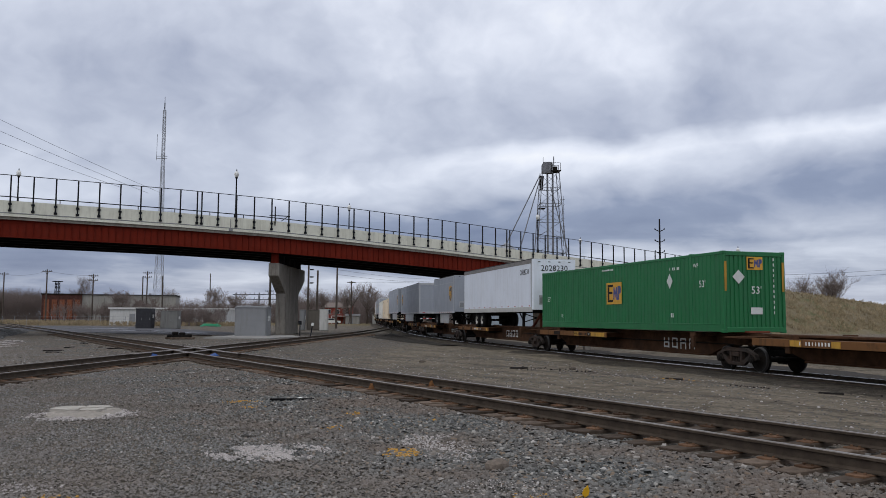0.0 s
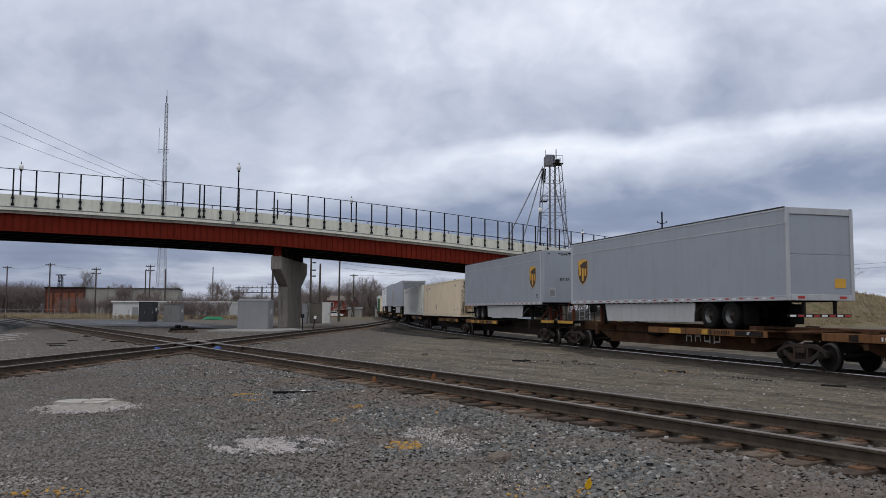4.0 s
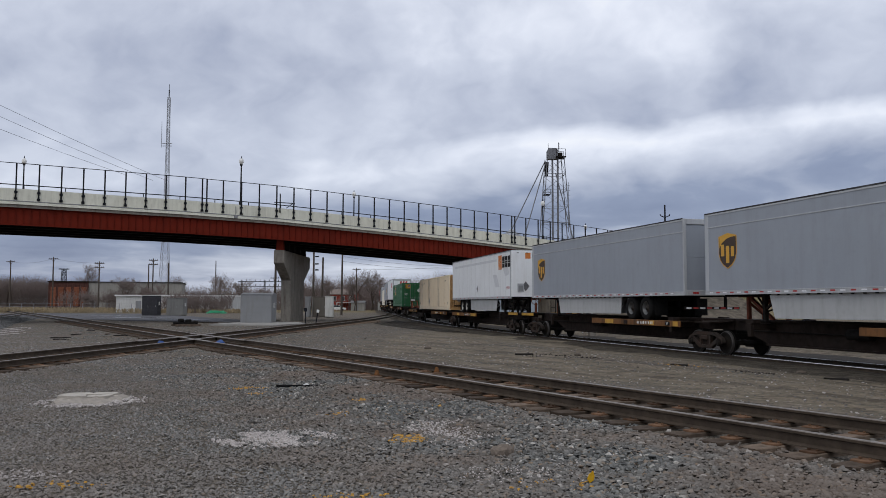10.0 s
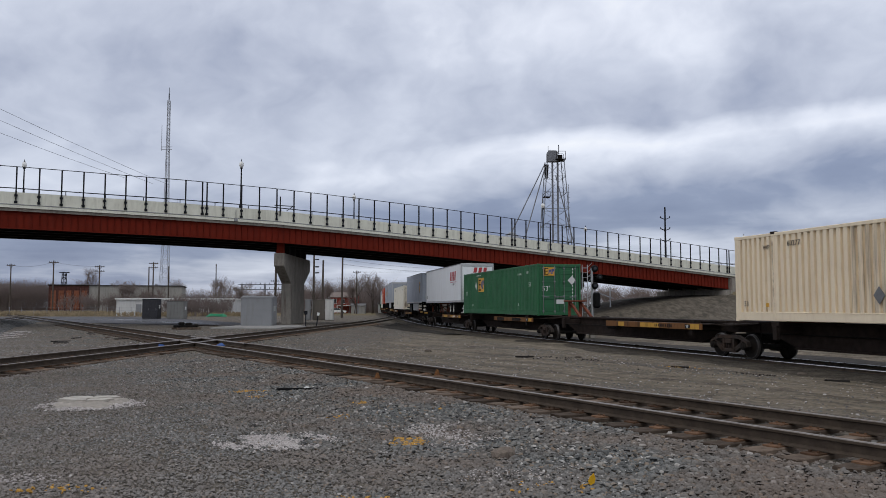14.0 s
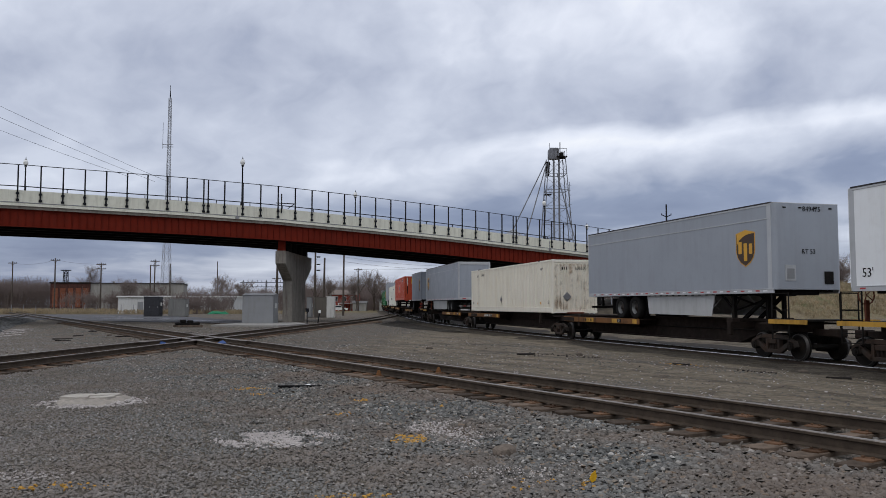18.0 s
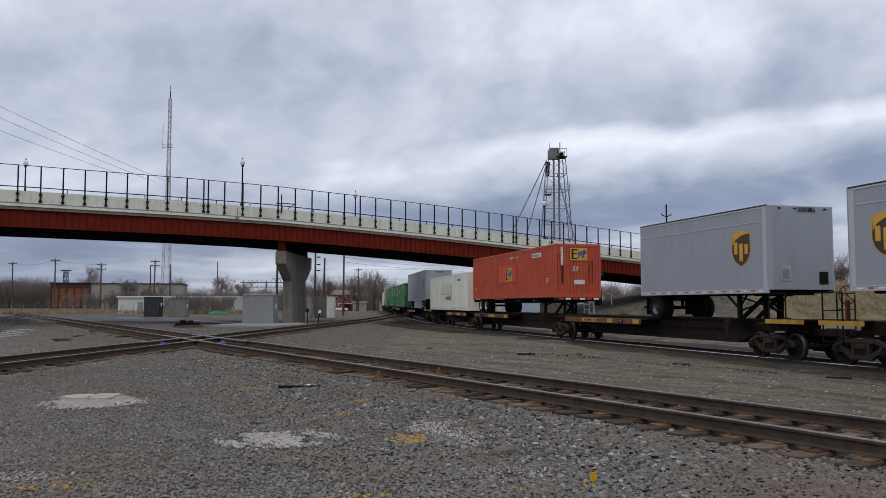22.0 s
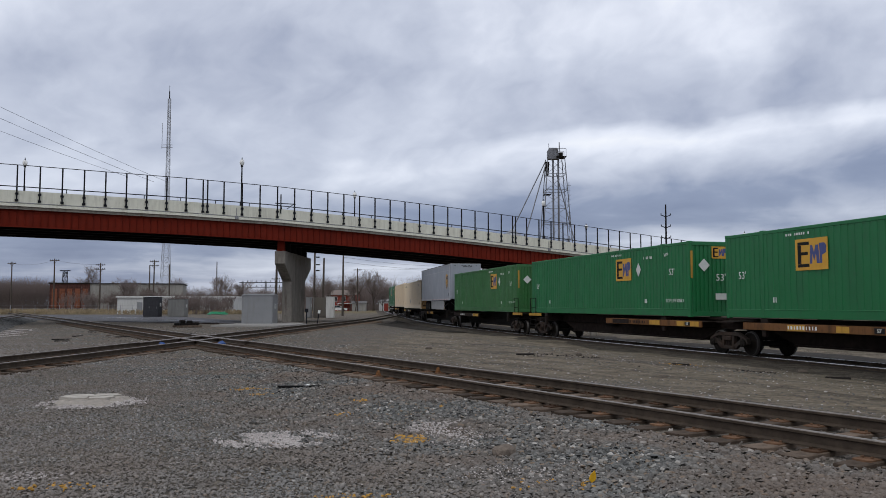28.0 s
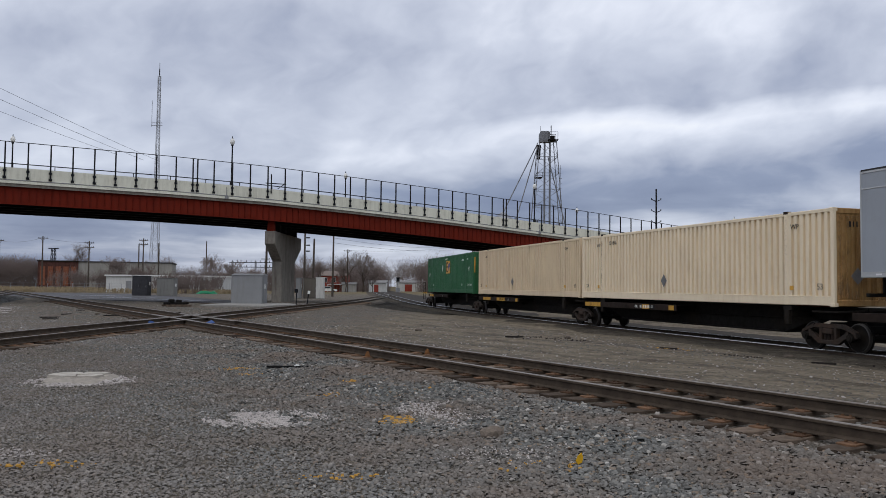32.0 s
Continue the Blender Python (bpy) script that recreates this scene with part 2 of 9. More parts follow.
    def mesh(self, name, mat, fix=True):
        me = bpy.data.meshes.new(name)
        me.from_pydata(self.v, [], self.f)
        me.polygons.foreach_set("use_smooth", self.s)
        if fix and len(self.f) < 60000:
            bm = bmesh.new()
            bm.from_mesh(me)
            bmesh.ops.recalc_face_normals(bm, faces=bm.faces)
            bm.to_mesh(me)
            bm.free()
        me.materials.append(mat)
        return me


def part(name, geo, mat, parent=None, label="", at=None):
    """One mesh object, a part of its parent; geo: a Geo or a finished mesh."""
    ob = new(name, geo.mesh(name, mat) if isinstance(geo, Geo) else geo)
    if parent is not None:
        ob.parent = parent
    if at is not None:
        ob.matrix_basis = at
    return tagged(ob, label)


def empty(name, m=None, label="", category="", group="", kind=""):
    ob = new(name)
    ob.empty_display_size = 0.3
    if m is not None:
        ob.matrix_basis = m
    return tagged(ob, label, category, group, kind)


SHARED = {}


def shared(key, mat, make):
    """A mesh that alike parts share."""
    k = (key, mat.name)
    if k not in SHARED:
        g = Geo()
        make(g)
        SHARED[k] = g.mesh(key.split("/")[0], mat)
    return SHARED[k]


def words(text, size, mat):
    """A thin mesh of lettering in the built-in font, in its own xy plane, centred."""
    k = ("words", text, size, mat.name)
    if k not in SHARED:
        cu = bpy.data.curves.new("lettering", "FONT")
        cu.body, cu.size, cu.align_x, cu.align_y, cu.extrude, cu.resolution_u = text, size, "CENTER", "CENTER", 0.002, 2
        ob = bpy.data.objects.new("lettering", cu)
        scene.collection.objects.link(ob)
        bpy.context.view_layer.update()
        me = bpy.data.meshes.new_from_object(ob.evaluated_get(bpy.context.evaluated_depsgraph_get()))
        bpy.data.objects.remove(ob)
        me.materials.clear()
        me.materials.append(mat)
        SHARED[k] = me
    return SHARED[k]


# ---- sky: one sheet of overcast cloud that drifts slowly ----
def cloud_material():
    m = bpy.data.materials.new("overcast_cloud")
    m.use_nodes = True
    nt = m.node_tree
    nt.nodes.clear()
    tc = nt.nodes.new("ShaderNodeTexCoord")
    sep = nt.nodes.new("ShaderNodeSeparateXYZ")
    nt.links.new(tc.outputs["Object"], sep.inputs[0])
    sq = calc(nt, "ADD", calc(nt, "MULTIPLY", sep.outputs[0], sep.outputs[0]), calc(nt, "MULTIPLY", sep.outputs[1], sep.outputs[1]))
    reach = calc(nt, "MAXIMUM", calc(nt, "SQRT", sq), 1.0)
    el = calc(nt, "DIVIDE", sep.outputs[2], reach)
    sx = calc(nt, "DIVIDE", sep.outputs[0], reach)
    sy = calc(nt, "DIVIDE", sep.outputs[1], reach)
    up = calc(nt, "LOGARITHM", calc(nt, "ADD", el, 0.10), 2.718)
    com = nt.nodes.new("ShaderNodeCombineXYZ")
    for k, o in enumerate((sx, sy, up)):
        nt.links.new(o, com.inputs[k])
    co = com.outputs[0]
    warp = nt.nodes.new("ShaderNodeVectorMath")
    warp.operation = "MULTIPLY_ADD"
    wt = nt.nodes.new("ShaderNodeTexNoise")
    wt.inputs["Scale"].default_value = 5.0
    wt.inputs["Detail"].default_value = 3
    nt.links.new(co, wt.inputs["Vector"])
    nt.links.new(wt.outputs["Color"], warp.inputs[0])
    warp.inputs[1].default_value = (0.12, 0.12, 0.12)
    nt.links.new(co, warp.inputs[2])
    wv = warp.outputs[0]
    # the deck's edge climbs slightly towards the east: grey above it, a bright gap and dark banks below
    wob = calc(nt, "MULTIPLY", calc(nt, "SUBTRACT", noise_tex(nt, scaled(nt, co, (1, 1, 0.5)), 4.5, 5, 0.55), 0.5), 0.075)
    hgt = calc(nt, "MULTIPLY", calc(nt, "ADD", calc(nt, "SUBTRACT", el, calc(nt, "MULTIPLY", sx, 0.094)), wob), 2.0)
    west = ramp(nt, hgt, [(0.0, (0.58,) * 3), (0.07, (0.50,) * 3), (0.12, (0.30,) * 3), (0.20, (0.18,) * 3), (0.28, (0.40,) * 3), (0.34, (0.62,) * 3), (0.42, (0.56,) * 3), (0.52, (0.46,) * 3), (0.62, (0.46,) * 3), (0.72, (0.58,) * 3), (0.84, (0.74,) * 3), (1.0, (0.80,) * 3)])
    east = ramp(nt, hgt, [(0.0, (0.54,) * 3), (0.07, (0.44,) * 3), (0.13, (0.32,) * 3), (0.19, (0.18,) * 3), (0.25, (0.28,) * 3), (0.30, (0.56,) * 3), (0.355, (0.82,) * 3), (0.385, (0.74,) * 3), (0.41, (0.54,) * 3), (0.48, (0.57,) * 3), (0.58, (0.67,) * 3), (0.68, (0.74,) * 3)])
    side = ramp(nt, calc(nt, "ADD", sx, 0.5), [(0.22, (0,) * 3), (0.62, (1,) * 3)])
    base = mixc(nt, side, west, east)
    big = noise_tex(nt, scaled(nt, wv, (1, 1, 0.40)), 4.2, 4, 0.5)
    small = noise_tex(nt, scaled(nt, wv, (1, 1, 0.40)), 15, 5, 0.55)
    lump = calc(nt, "ADD", calc(nt, "MULTIPLY", calc(nt, "SUBTRACT", big, 0.42), 0.72), calc(nt, "MULTIPLY", calc(nt, "SUBTRACT", small, 0.5), 0.26))
    lift = nt.nodes.new("ShaderNodeVectorMath")
    lift.operation = "ADD"
    nt.links.new(wv, lift.inputs[0])
    lift.inputs[1].default_value = (0, 0, 0.09)
    puff = noise_tex(nt, scaled(nt, wv, (1, 1, 0.40)), 6.5, 5, 0.48)
    puff_up = noise_tex(nt, scaled(nt, lift.outputs[0], (1, 1, 0.40)), 6.5, 5, 0.48)
    lump = calc(nt, "ADD", lump, calc(nt, "MULTIPLY", calc(nt, "SUBTRACT", puff, puff_up), 0.50))
    # long thin streaks low over the horizon
    streak = calc(nt, "SUBTRACT", noise_tex(nt, scaled(nt, wv, (1, 1, 1.7)), 3.6, 5, 0.55), 0.5)
    low = ramp(nt, calc(nt, "MULTIPLY", el, 4.0), [(0.18, (1,) * 3), (0.60, (0,) * 3)])
    lump = calc(nt, "ADD", lump, calc(nt, "MULTIPLY", calc(nt, "MULTIPLY", streak, low), 1.0))
    v = calc(nt, "ADD", base, lump, True)
    col = ramp(nt, v, [(0.0, (0.150, 0.184, 0.300)), (0.3, (0.250, 0.292, 0.418)), (0.5, (0.424, 0.463, 0.578)), (0.7, (0.604, 0.645, 0.755)), (0.85, (0.777, 0.814, 0.915)), (1.0, (0.92, 0.94, 0.98))])
    em = nt.nodes.new("ShaderNodeEmission")
    nt.links.new(col, em.inputs[0])
    em.inputs[1].default_value = 1.19
    tr = nt.nodes.new("ShaderNodeBsdfTransparent")
    mx = nt.nodes.new("ShaderNodeMixShader")
    mx.inputs[0].default_value = 0.82
    nt.links.new(tr.outputs[0], mx.inputs[1])
    nt.links.new(em.outputs[0], mx.inputs[2])
    out = nt.nodes.new("ShaderNodeOutputMaterial")
    nt.links.new(mx.outputs[0], out.inputs[0])
    m.cycles.emission_sampling = "NONE"
    return m


def build_sky():
    g = Geo()
    rings = [0, 150, 300, 500, 800, 1200, 1700, 2300, 3000, 3600, 4200]
    n = 48
    v = [(0, 0, 190)]
    for r in rings[1:]:
        z = 190 * (1 - (r / 4200) ** 2) - 14 * (r / 4200)
        v += [(r * np.cos(2 * np.pi * i / n), r * np.sin(2 * np.pi * i / n), z) for i in range(n)]
    f = [(0, 1 + i, 1 + (i + 1) % n) for i in range(n)]
    for k in range(len(rings) - 2):
        a, b = 1 + k * n, 1 + (k + 1) * n
        f += [(a + i, b + i, b + (i + 1) % n, a + (i + 1) % n) for i in range(n)]
    g.add(v, f, True)
    return tagged(part("sky_backdrop", g, cloud_material()), "grey overcast cloud deck with bright gaps", "sky", kind="structure")


sky_sheet = build_sky()


# ---- lines of the tracks ----
K_S = np.array([-15, 5, 25, 45, 65, 90, 130, 160.0])
K_V = np.array([-0.00296, 0.00133, 0.00321, 0.00219, 0.00125, 0.0008, 0.0005, 0.0])
LINE_S = np.arange(-520, 560, 0.5)
_kap = np.where((LINE_S < -15) | (LINE_S > 160), 0, np.interp(LINE_S, K_S, K_V))
_th = np.cumsum(_kap) * 0.5
_i0 = int(round(520 / 0.5))
LINE_TH = _th - _th[_i0] - 0.28284
LINE_X = np.cumsum(np.sin(LINE_TH)) * 0.5
LINE_X = LINE_X - LINE_X[_i0] + 11.358
LINE_Y = np.cumsum(np.cos(LINE_TH)) * 0.5
LINE_Y = LINE_Y - LINE_Y[_i0] + 30.0
LINE_S, LINE_X, LINE_Y = LINE_S * 0.985, LINE_X * 0.985, LINE_Y * 0.985
RAIL_Z = 0.15


def dip(y):
    """How far the main line lies below the yard's level, by distance along the view."""
    t = min(1.0, max(0.0, (y - 75) / 55))
    return -0.30 * (1 - t * t * (3 - 2 * t))


def main_line(s):
    return float(np.interp(s, LINE_S, LINE_X)), float(np.interp(s, LINE_S, LINE_Y)), float(np.interp(s, LINE_S, LINE_TH))


A_DIR, A_N, A_C = Vector((0.510, -0.860)), Vector((0.860, 0.510)), 8.52


def siding(u):
    """Centre of the near track at u metres along it, growing towards the camera's right."""
    p = A_N * A_C + A_DIR * u
    return p.x, p.y


B_PTS = [(-12.0, 2.0), (-10.75, 20.0), (-9.8, 33.3), (-8.65, 50.0), (-7.25, 70.0), (-6.6, 90.0), (-6.75, 112.0), (-8.0, 135.0)]


def smooth_line(pts, step):
    """A smooth curve through a few points, in even steps."""
    out = []
    for i in range(len(pts) - 1):
        p0, p1, p2, p3 = (Vector(pts[max(0, min(len(pts) - 1, i + k))]) for k in (-1, 0, 1, 2))
        n = max(1, int((p2 - p1).length / step))
        for k in range(n):
            t = k / n
            out.append(0.5 * ((2 * p1) + (p2 - p0) * t + (2 * p0 - 5 * p1 + 4 * p2 - p3) * t * t + (3 * p1 - p0 - 3 * p2 + p3) * t ** 3))
    out.append(Vector(pts[-1]))
    return [(p.x, p.y) for p in out]


# ---- ground ----
def ground_material():
    m, nt, b, co = stuff_mat("gravel_and_dirt_ground")
    sep = nt.nodes.new("ShaderNodeSeparateXYZ")
    nt.links.new(co, sep.inputs[0])
    across = calc(nt, "SUBTRACT", calc(nt, "ADD", calc(nt, "MULTIPLY", sep.outputs[0], 0.86), calc(nt, "MULTIPLY", sep.outputs[1], 0.51)), 8.5)
    wob = calc(nt, "MULTIPLY", calc(nt, "SUBTRACT", noise_tex(nt, co, 0.22, 5), 0.5), 9.0)
    edge = calc(nt, "ADD", across, wob)
    dirt_f = ramp(nt, calc(nt, "DIVIDE", edge, 20), [(0.06, (0, 0, 0)), (0.2, (1, 1, 1))])
    east_of = calc(nt, "SUBTRACT", sep.outputs[0], calc(nt, "SUBTRACT", calc(nt, "MULTIPLY", sep.outputs[1], 0.08), 6.2))
    dirt_f = calc(nt, "MULTIPLY", dirt_f, ramp(nt, calc(nt, "ADD", calc(nt, "DIVIDE", calc(nt, "ADD", east_of, calc(nt, "MULTIPLY", wob, 0.4)), 10), 0.5), [(0.40, (0, 0, 0)), (0.62, (1, 1, 1))]))
    cells = noise_tex(nt, co, 34, kind="ShaderNodeTexVoronoi", out=1)
    hs = nt.nodes.new("ShaderNodeSeparateColor")
    nt.links.new(cells, hs.inputs[0])
    stone = ramp(nt, hs.outputs[0], [(0.0, (0.05, 0.048, 0.044)), (0.45, (0.115, 0.108, 0.096)), (0.85, (0.20, 0.185, 0.16)), (1.0, (0.36, 0.335, 0.295))])
    brown = ramp(nt, noise_tex(nt, co, 0.7, 7, 0.6), [(0.35, (0.17, 0.16, 0.15)), (0.65, (0.20, 0.155, 0.12))])
    gap = ramp(nt, noise_tex(nt, co, 34, kind="ShaderNodeTexVoronoi"), [(0.2, (0.90,) * 3), (0.55, (0.45,) * 3)])
    stone = mixc(nt, 1.0, stone, gap, "MULTIPLY")
    lumps = ramp(nt, noise_tex(nt, co, 6.5, 8, 0.7), [(0.32, (0.50, 0.49, 0.47)), (0.5, (0.95, 0.92, 0.88)), (0.68, (1.45, 1.38, 1.30))])
    stone = mixc(nt, 1.0, stone, lumps, "MULTIPLY")
    stone = mixc(nt, 1.0, stone, (1.05, 1.02, 0.97), "MULTIPLY")
    stone = mixc(nt, ramp(nt, noise_tex(nt, co, 0.35, 6), [(0.4, (0.05,) * 3), (0.7, (0.45,) * 3)]), stone, brown)
    soil = ramp(nt, noise_tex(nt, co, 1.3, 8, 0.65), [(0.3, (0.122, 0.105, 0.080)), (0.5, (0.188, 0.164, 0.128)), (0.75, (0.272, 0.243, 0.196))])
    oil = ramp(nt, noise_tex(nt, scaled(nt, co, (0.5, 1.0, 1)), 0.23, 5), [(0.55, (0, 0, 0)), (0.68, (0.6,) * 3)])
    soil = mixc(nt, oil, soil, (0.062, 0.059, 0.057))
    soil = mixc(nt, 1.0, soil, lumps, "MULTIPLY")
    com = nt.nodes.new("ShaderNodeCombineXYZ")
    along = calc(nt, "SUBTRACT", calc(nt, "MULTIPLY", sep.outputs[0], 0.51), calc(nt, "MULTIPLY", sep.outputs[1], 0.86))
    nt.links.new(calc(nt, "MULTIPLY", across, 1.0), com.inputs[0])
    nt.links.new(calc(nt, "MULTIPLY", along, 0.10), com.inputs[1])
    ruts = ramp(nt, noise_tex(nt, com.outputs[0], 1.4, 7, 0.65), [(0.36, (0.62, 0.61, 0.60)), (0.5, (1, 1, 1)), (0.66, (1.25, 1.22, 1.18))])
    soil = mixc(nt, 1.0, soil, ruts, "MULTIPLY")
    chips = ramp(nt, noise_tex(nt, co, 3.2, kind="ShaderNodeTexVoronoi"), [(0.02, (1, 1, 1)), (0.045, (0, 0, 0))])
    soil = mixc(nt, chips, soil, (0.30, 0.29, 0.27))
    col = mixc(nt, dirt_f, stone, soil)
    grass_f = ramp(nt, calc(nt, "DIVIDE", calc(nt, "ADD", sep.outputs[1], calc(nt, "MULTIPLY", wob, 7.0)), 400), [(0.36, (0, 0, 0)), (0.45, (1, 1, 1))])
    grass = ramp(nt, noise_tex(nt, co, 0.12, 8, 0.65), [(0.3, (0.10, 0.082, 0.045)), (0.7, (0.23, 0.185, 0.105))])
    col = mixc(nt, grass_f, col, grass)
    nt.links.new(col, b.inputs["Base Color"])
    b.inputs["Roughness"].default_value = 0.95
    b.inputs["Specular IOR Level"].default_value = 0.12
    bm = nt.nodes.new("ShaderNodeBump")
    bm.inputs["Strength"].default_value = 0.9
    bm.inputs["Distance"].default_value = 0.03
    h = calc(nt, "ADD", noise_tex(nt, co, 28, kind="ShaderNodeTexVoronoi"), noise_tex(nt, co, 4, 8, 0.7))
    nt.links.new(h, bm.inputs["Height"])
    nt.links.new(bm.outputs[0], b.inputs["Normal"])
    return m


def near_height(x, y):
    """Height of the ground: a low bed under the near track, slight swells elsewhere."""
    d = abs(0.86 * x + 0.51 * y - A_C)
    z = 0.06 * max(0.0, min(1.0, (3.4 - d) / 1.2))
    z += 0.008 * max(0.0, min(1.0, (1.9 - d) / 0.5))
    db = abs(x - (-12.15 + 0.07 * y))
    if y < 75:
        z = max(z, 0.065 if db < 1.3 else 0.09 * max(0.0, min(1.0, (3.0 - db) / 1.3)))
    fade = max(0.0, 1 - max(0, y - 60) / 60) if y > 0 else 1
    fade *= max(0.15, min(1.0, (min(d, db) - 1.2) / 3.0))
    if -60 < y < 135:
        off = abs(x - float(np.interp(y, LINE_Y, LINE_X)))
        k = min(1.0, max(0.0, (9.0 - off) / 6.5))
        z += dip(y) * k * k * (3 - 2 * k)
    return z + 0.035 * fade * noise.noise(Vector((x * 0.35, y * 0.35, 0.3))) + 0.05 * fade * noise.noise(Vector((x * 0.09, y * 0.09, 4)))


def build_ground():
    xs = np.unique(np.concatenate([np.linspace(-4300, -120, 14), np.linspace(-120, -30, 19), np.linspace(-30, 30, 101), np.linspace(30, 120, 19), np.linspace(120, 4300, 14)]))
    ys = np.unique(np.concatenate([np.linspace(-4300, -60, 12), np.linspace(-60, 2, 16), np.linspace(2, 50, 97), np.linspace(50, 150, 41), np.linspace(150, 4300, 18)]))
    g = Geo()
    v = [(x, y, near_height(x, y) if abs(x) < 100 and -50 < y < 130 else 0.0) for y in ys for x in xs]
    w = len(xs)
    g.add(v, [(j * w + i, j * w + i + 1, (j + 1) * w + i + 1, (j + 1) * w + i) for j in range(len(ys) - 1) for i in range(w - 1)], True)
    ob = new("ground", g.mesh("ground", ground_material(), False))
    return tagged(ob, "grey gravel and packed dirt of a rail yard", "ground", kind="structure")


build_ground()


# ---- tracks ----
def rail_profile(worn):
    h, b, t, w = 0.158, 0.068, 0.0375, 0.008
    if worn:
        return [(-b, -h), (b, -h), (b, -h + 0.012), (w, -h + 0.03), (w, -0.045), (t, -0.035), (t, -0.014), (t * 0.78, 0), (-t * 0.78, 0), (-t, -0.014), (-t, -0.035), (-w, -0.045), (-w, -h + 0.03), (-b, -h + 0.012)]
    return [(-b, -h), (b, -h), (b, -h + 0.012), (w, -h + 0.03), (w, -0.045), (t, -0.035), (t, -0.008), (t * 0.75, 0), (-t * 0.75, 0), (-t, -0.008), (-t, -0.035), (-w, -0.045), (-w, -h + 0.03), (-b, -h + 0.012)]


def rail_mesh(g_web, g_head, pts, off, z, worn=False):
    prof = rail_profile(worn)
    n = len(prof)
    rows = []
    level = z if callable(z) else lambda x, y: z
    for i, (x, y) in enumerate(pts):
        a, b = pts[max(0, i - 1)], pts[min(len(pts) - 1, i + 1)]
        d = Vector((b[0] - a[0], b[1] - a[1])).normalized()
        nx, ny = -d.y, d.x
        rows.append([(x + nx * (off + p), y + ny * (off + p), level(x, y) + q) for p, q in prof])
    v = [p for r in rows for p in r]
    web, head = [], []
    for k in range(len(rows) - 1):
        for i in range(n):
            f = (k * n + i, k * n + (i + 1) % n, (k + 1) * n + (i + 1) % n, (k + 1) * n + i)
            (head if 6 <= i <= 8 else web).append(f)
    g_web.add(v, web)
    g_head.add(v, head)


def build_track(pts, z, label, step_tie, tie_from, tie_to, singles, tie_len=2.55, seed=1, worn=False):
    """Two rails, ties and tie plates along pts; the ties within the stretch `singles` are pieces of their own."""
    tr = empty("railway_track", pose(0, 0, 0), label, "railway track", "", "structure")
    for off in (-0.755, 0.755):
        web, head = Geo(), Geo()
        rail_mesh(web, head, pts, off, z, worn)
        r = part("rail", web, M_RAIL, tr)
        part("rail_head", head, M_RAILBRIGHT if worn else M_RAILTOP, r, "worn bright rail head")
    rnd = random.Random(seed)
    level = z if callable(z) else lambda x, y: z
    lens = [0.0]
    for a, b in zip(pts, pts[1:]):
        lens.append(lens[-1] + Vector((b[0] - a[0], b[1] - a[1])).length)
    xs, ys = [p[0] for p in pts], [p[1] for p in pts]
    rest, rest_p = Geo(), Geo()

    def tie_geo(g, k=0):
        """A hewn, weathered timber: ragged ends, worn edges, a slight sag."""
        r = random.Random(k + 9)
        xs = [-tie_len / 2 + tie_len * i / 10 for i in range(11)]
        v = []
        for i, x in enumerate(xs):
            e = r.uniform(-0.05, 0.03) if i in (0, 10) else 0
            w, t = 0.116 + r.uniform(-0.008, 0.008), r.uniform(-0.003, 0.001)
            c = 0.008 + 0.006 * r.random()
            for y, z in ((-w, -0.17), (-w, t - c), (-w + c, t), (r.uniform(-0.03, 0.03), t - (0.007 if r.random() < 0.4 else 0.0)), (w - c, t), (w, t - c), (w, -0.17)):
                v.append((x + e * (1 if i == 10 else -1) + r.uniform(-0.012, 0.012), y, z))
        n = 7
        f = [(i * n + j, i * n + j + 1, (i + 1) * n + j + 1, (i + 1) * n + j) for i in range(10) for j in range(n - 1)]
        g.add(v, f + [tuple(range(n)), tuple(range(10 * n, 11 * n))[::-1]])

    def plate_geo(g):
        for s in (-0.755, 0.755):
            g.box(s - 0.20, s + 0.20, -0.098, 0.098, -0.012, 0.016, 0.004)
            for dx in (-0.1, 0.1):
                for dy in (-0.05, 0.05):
                    g.box(s + dx - 0.012, s + dx + 0.012, dy - 0.012, dy + 0.012, 0.014, 0.035)

    u = tie_from
    while u < min(tie_to, lens[-1]):
        x, y = np.interp(u, lens, xs), np.interp(u, lens, ys)
        x2, y2 = np.interp(u + 0.2, lens, xs), np.interp(u + 0.2, lens, ys)
        ang = np.degrees(np.arctan2(y2 - y, x2 - x)) - 90 + rnd.uniform(-1.6, 1.6)
        m = pose(x + rnd.uniform(-0.05, 0.05), y, level(x, y) - 0.172 - rnd.uniform(0, 0.008), 0, rnd.uniform(-0.4, 0.4), ang)
        if singles[0] <= u <= singles[1]:
            k = rnd.randrange(6)
            t = part("tie", shared("tie/%.2f%d" % (tie_len, k), M_TIE, lambda g, k=k: tie_geo(g, k)), M_TIE, tr, "", m)
            part("tie_plates", shared("tie_plates", M_PLATE, plate_geo), M_PLATE, t)
        else:
            gg = Geo()
            tie_geo(gg)
            rest.add([m @ Vector(p) for p in gg.v], gg.f)
            gg = Geo()
            gg.box(-0.945, -0.565, -0.09, 0.09, 0, 0.014)
            gg.box(0.565, 0.945, -0.09, 0.09, 0, 0.014)
            rest_p.add([m @ Vector(p) for p in gg.v], gg.f)
        u += step_tie + rnd.uniform(-0.03, 0.03)
    if rest.f:
        tagged(part("more_ties", rest, M_TIE, tr), kind="stuff")
        tagged(part("more_tie_plates", rest_p, M_PLATE, tr), kind="stuff")
    return tr


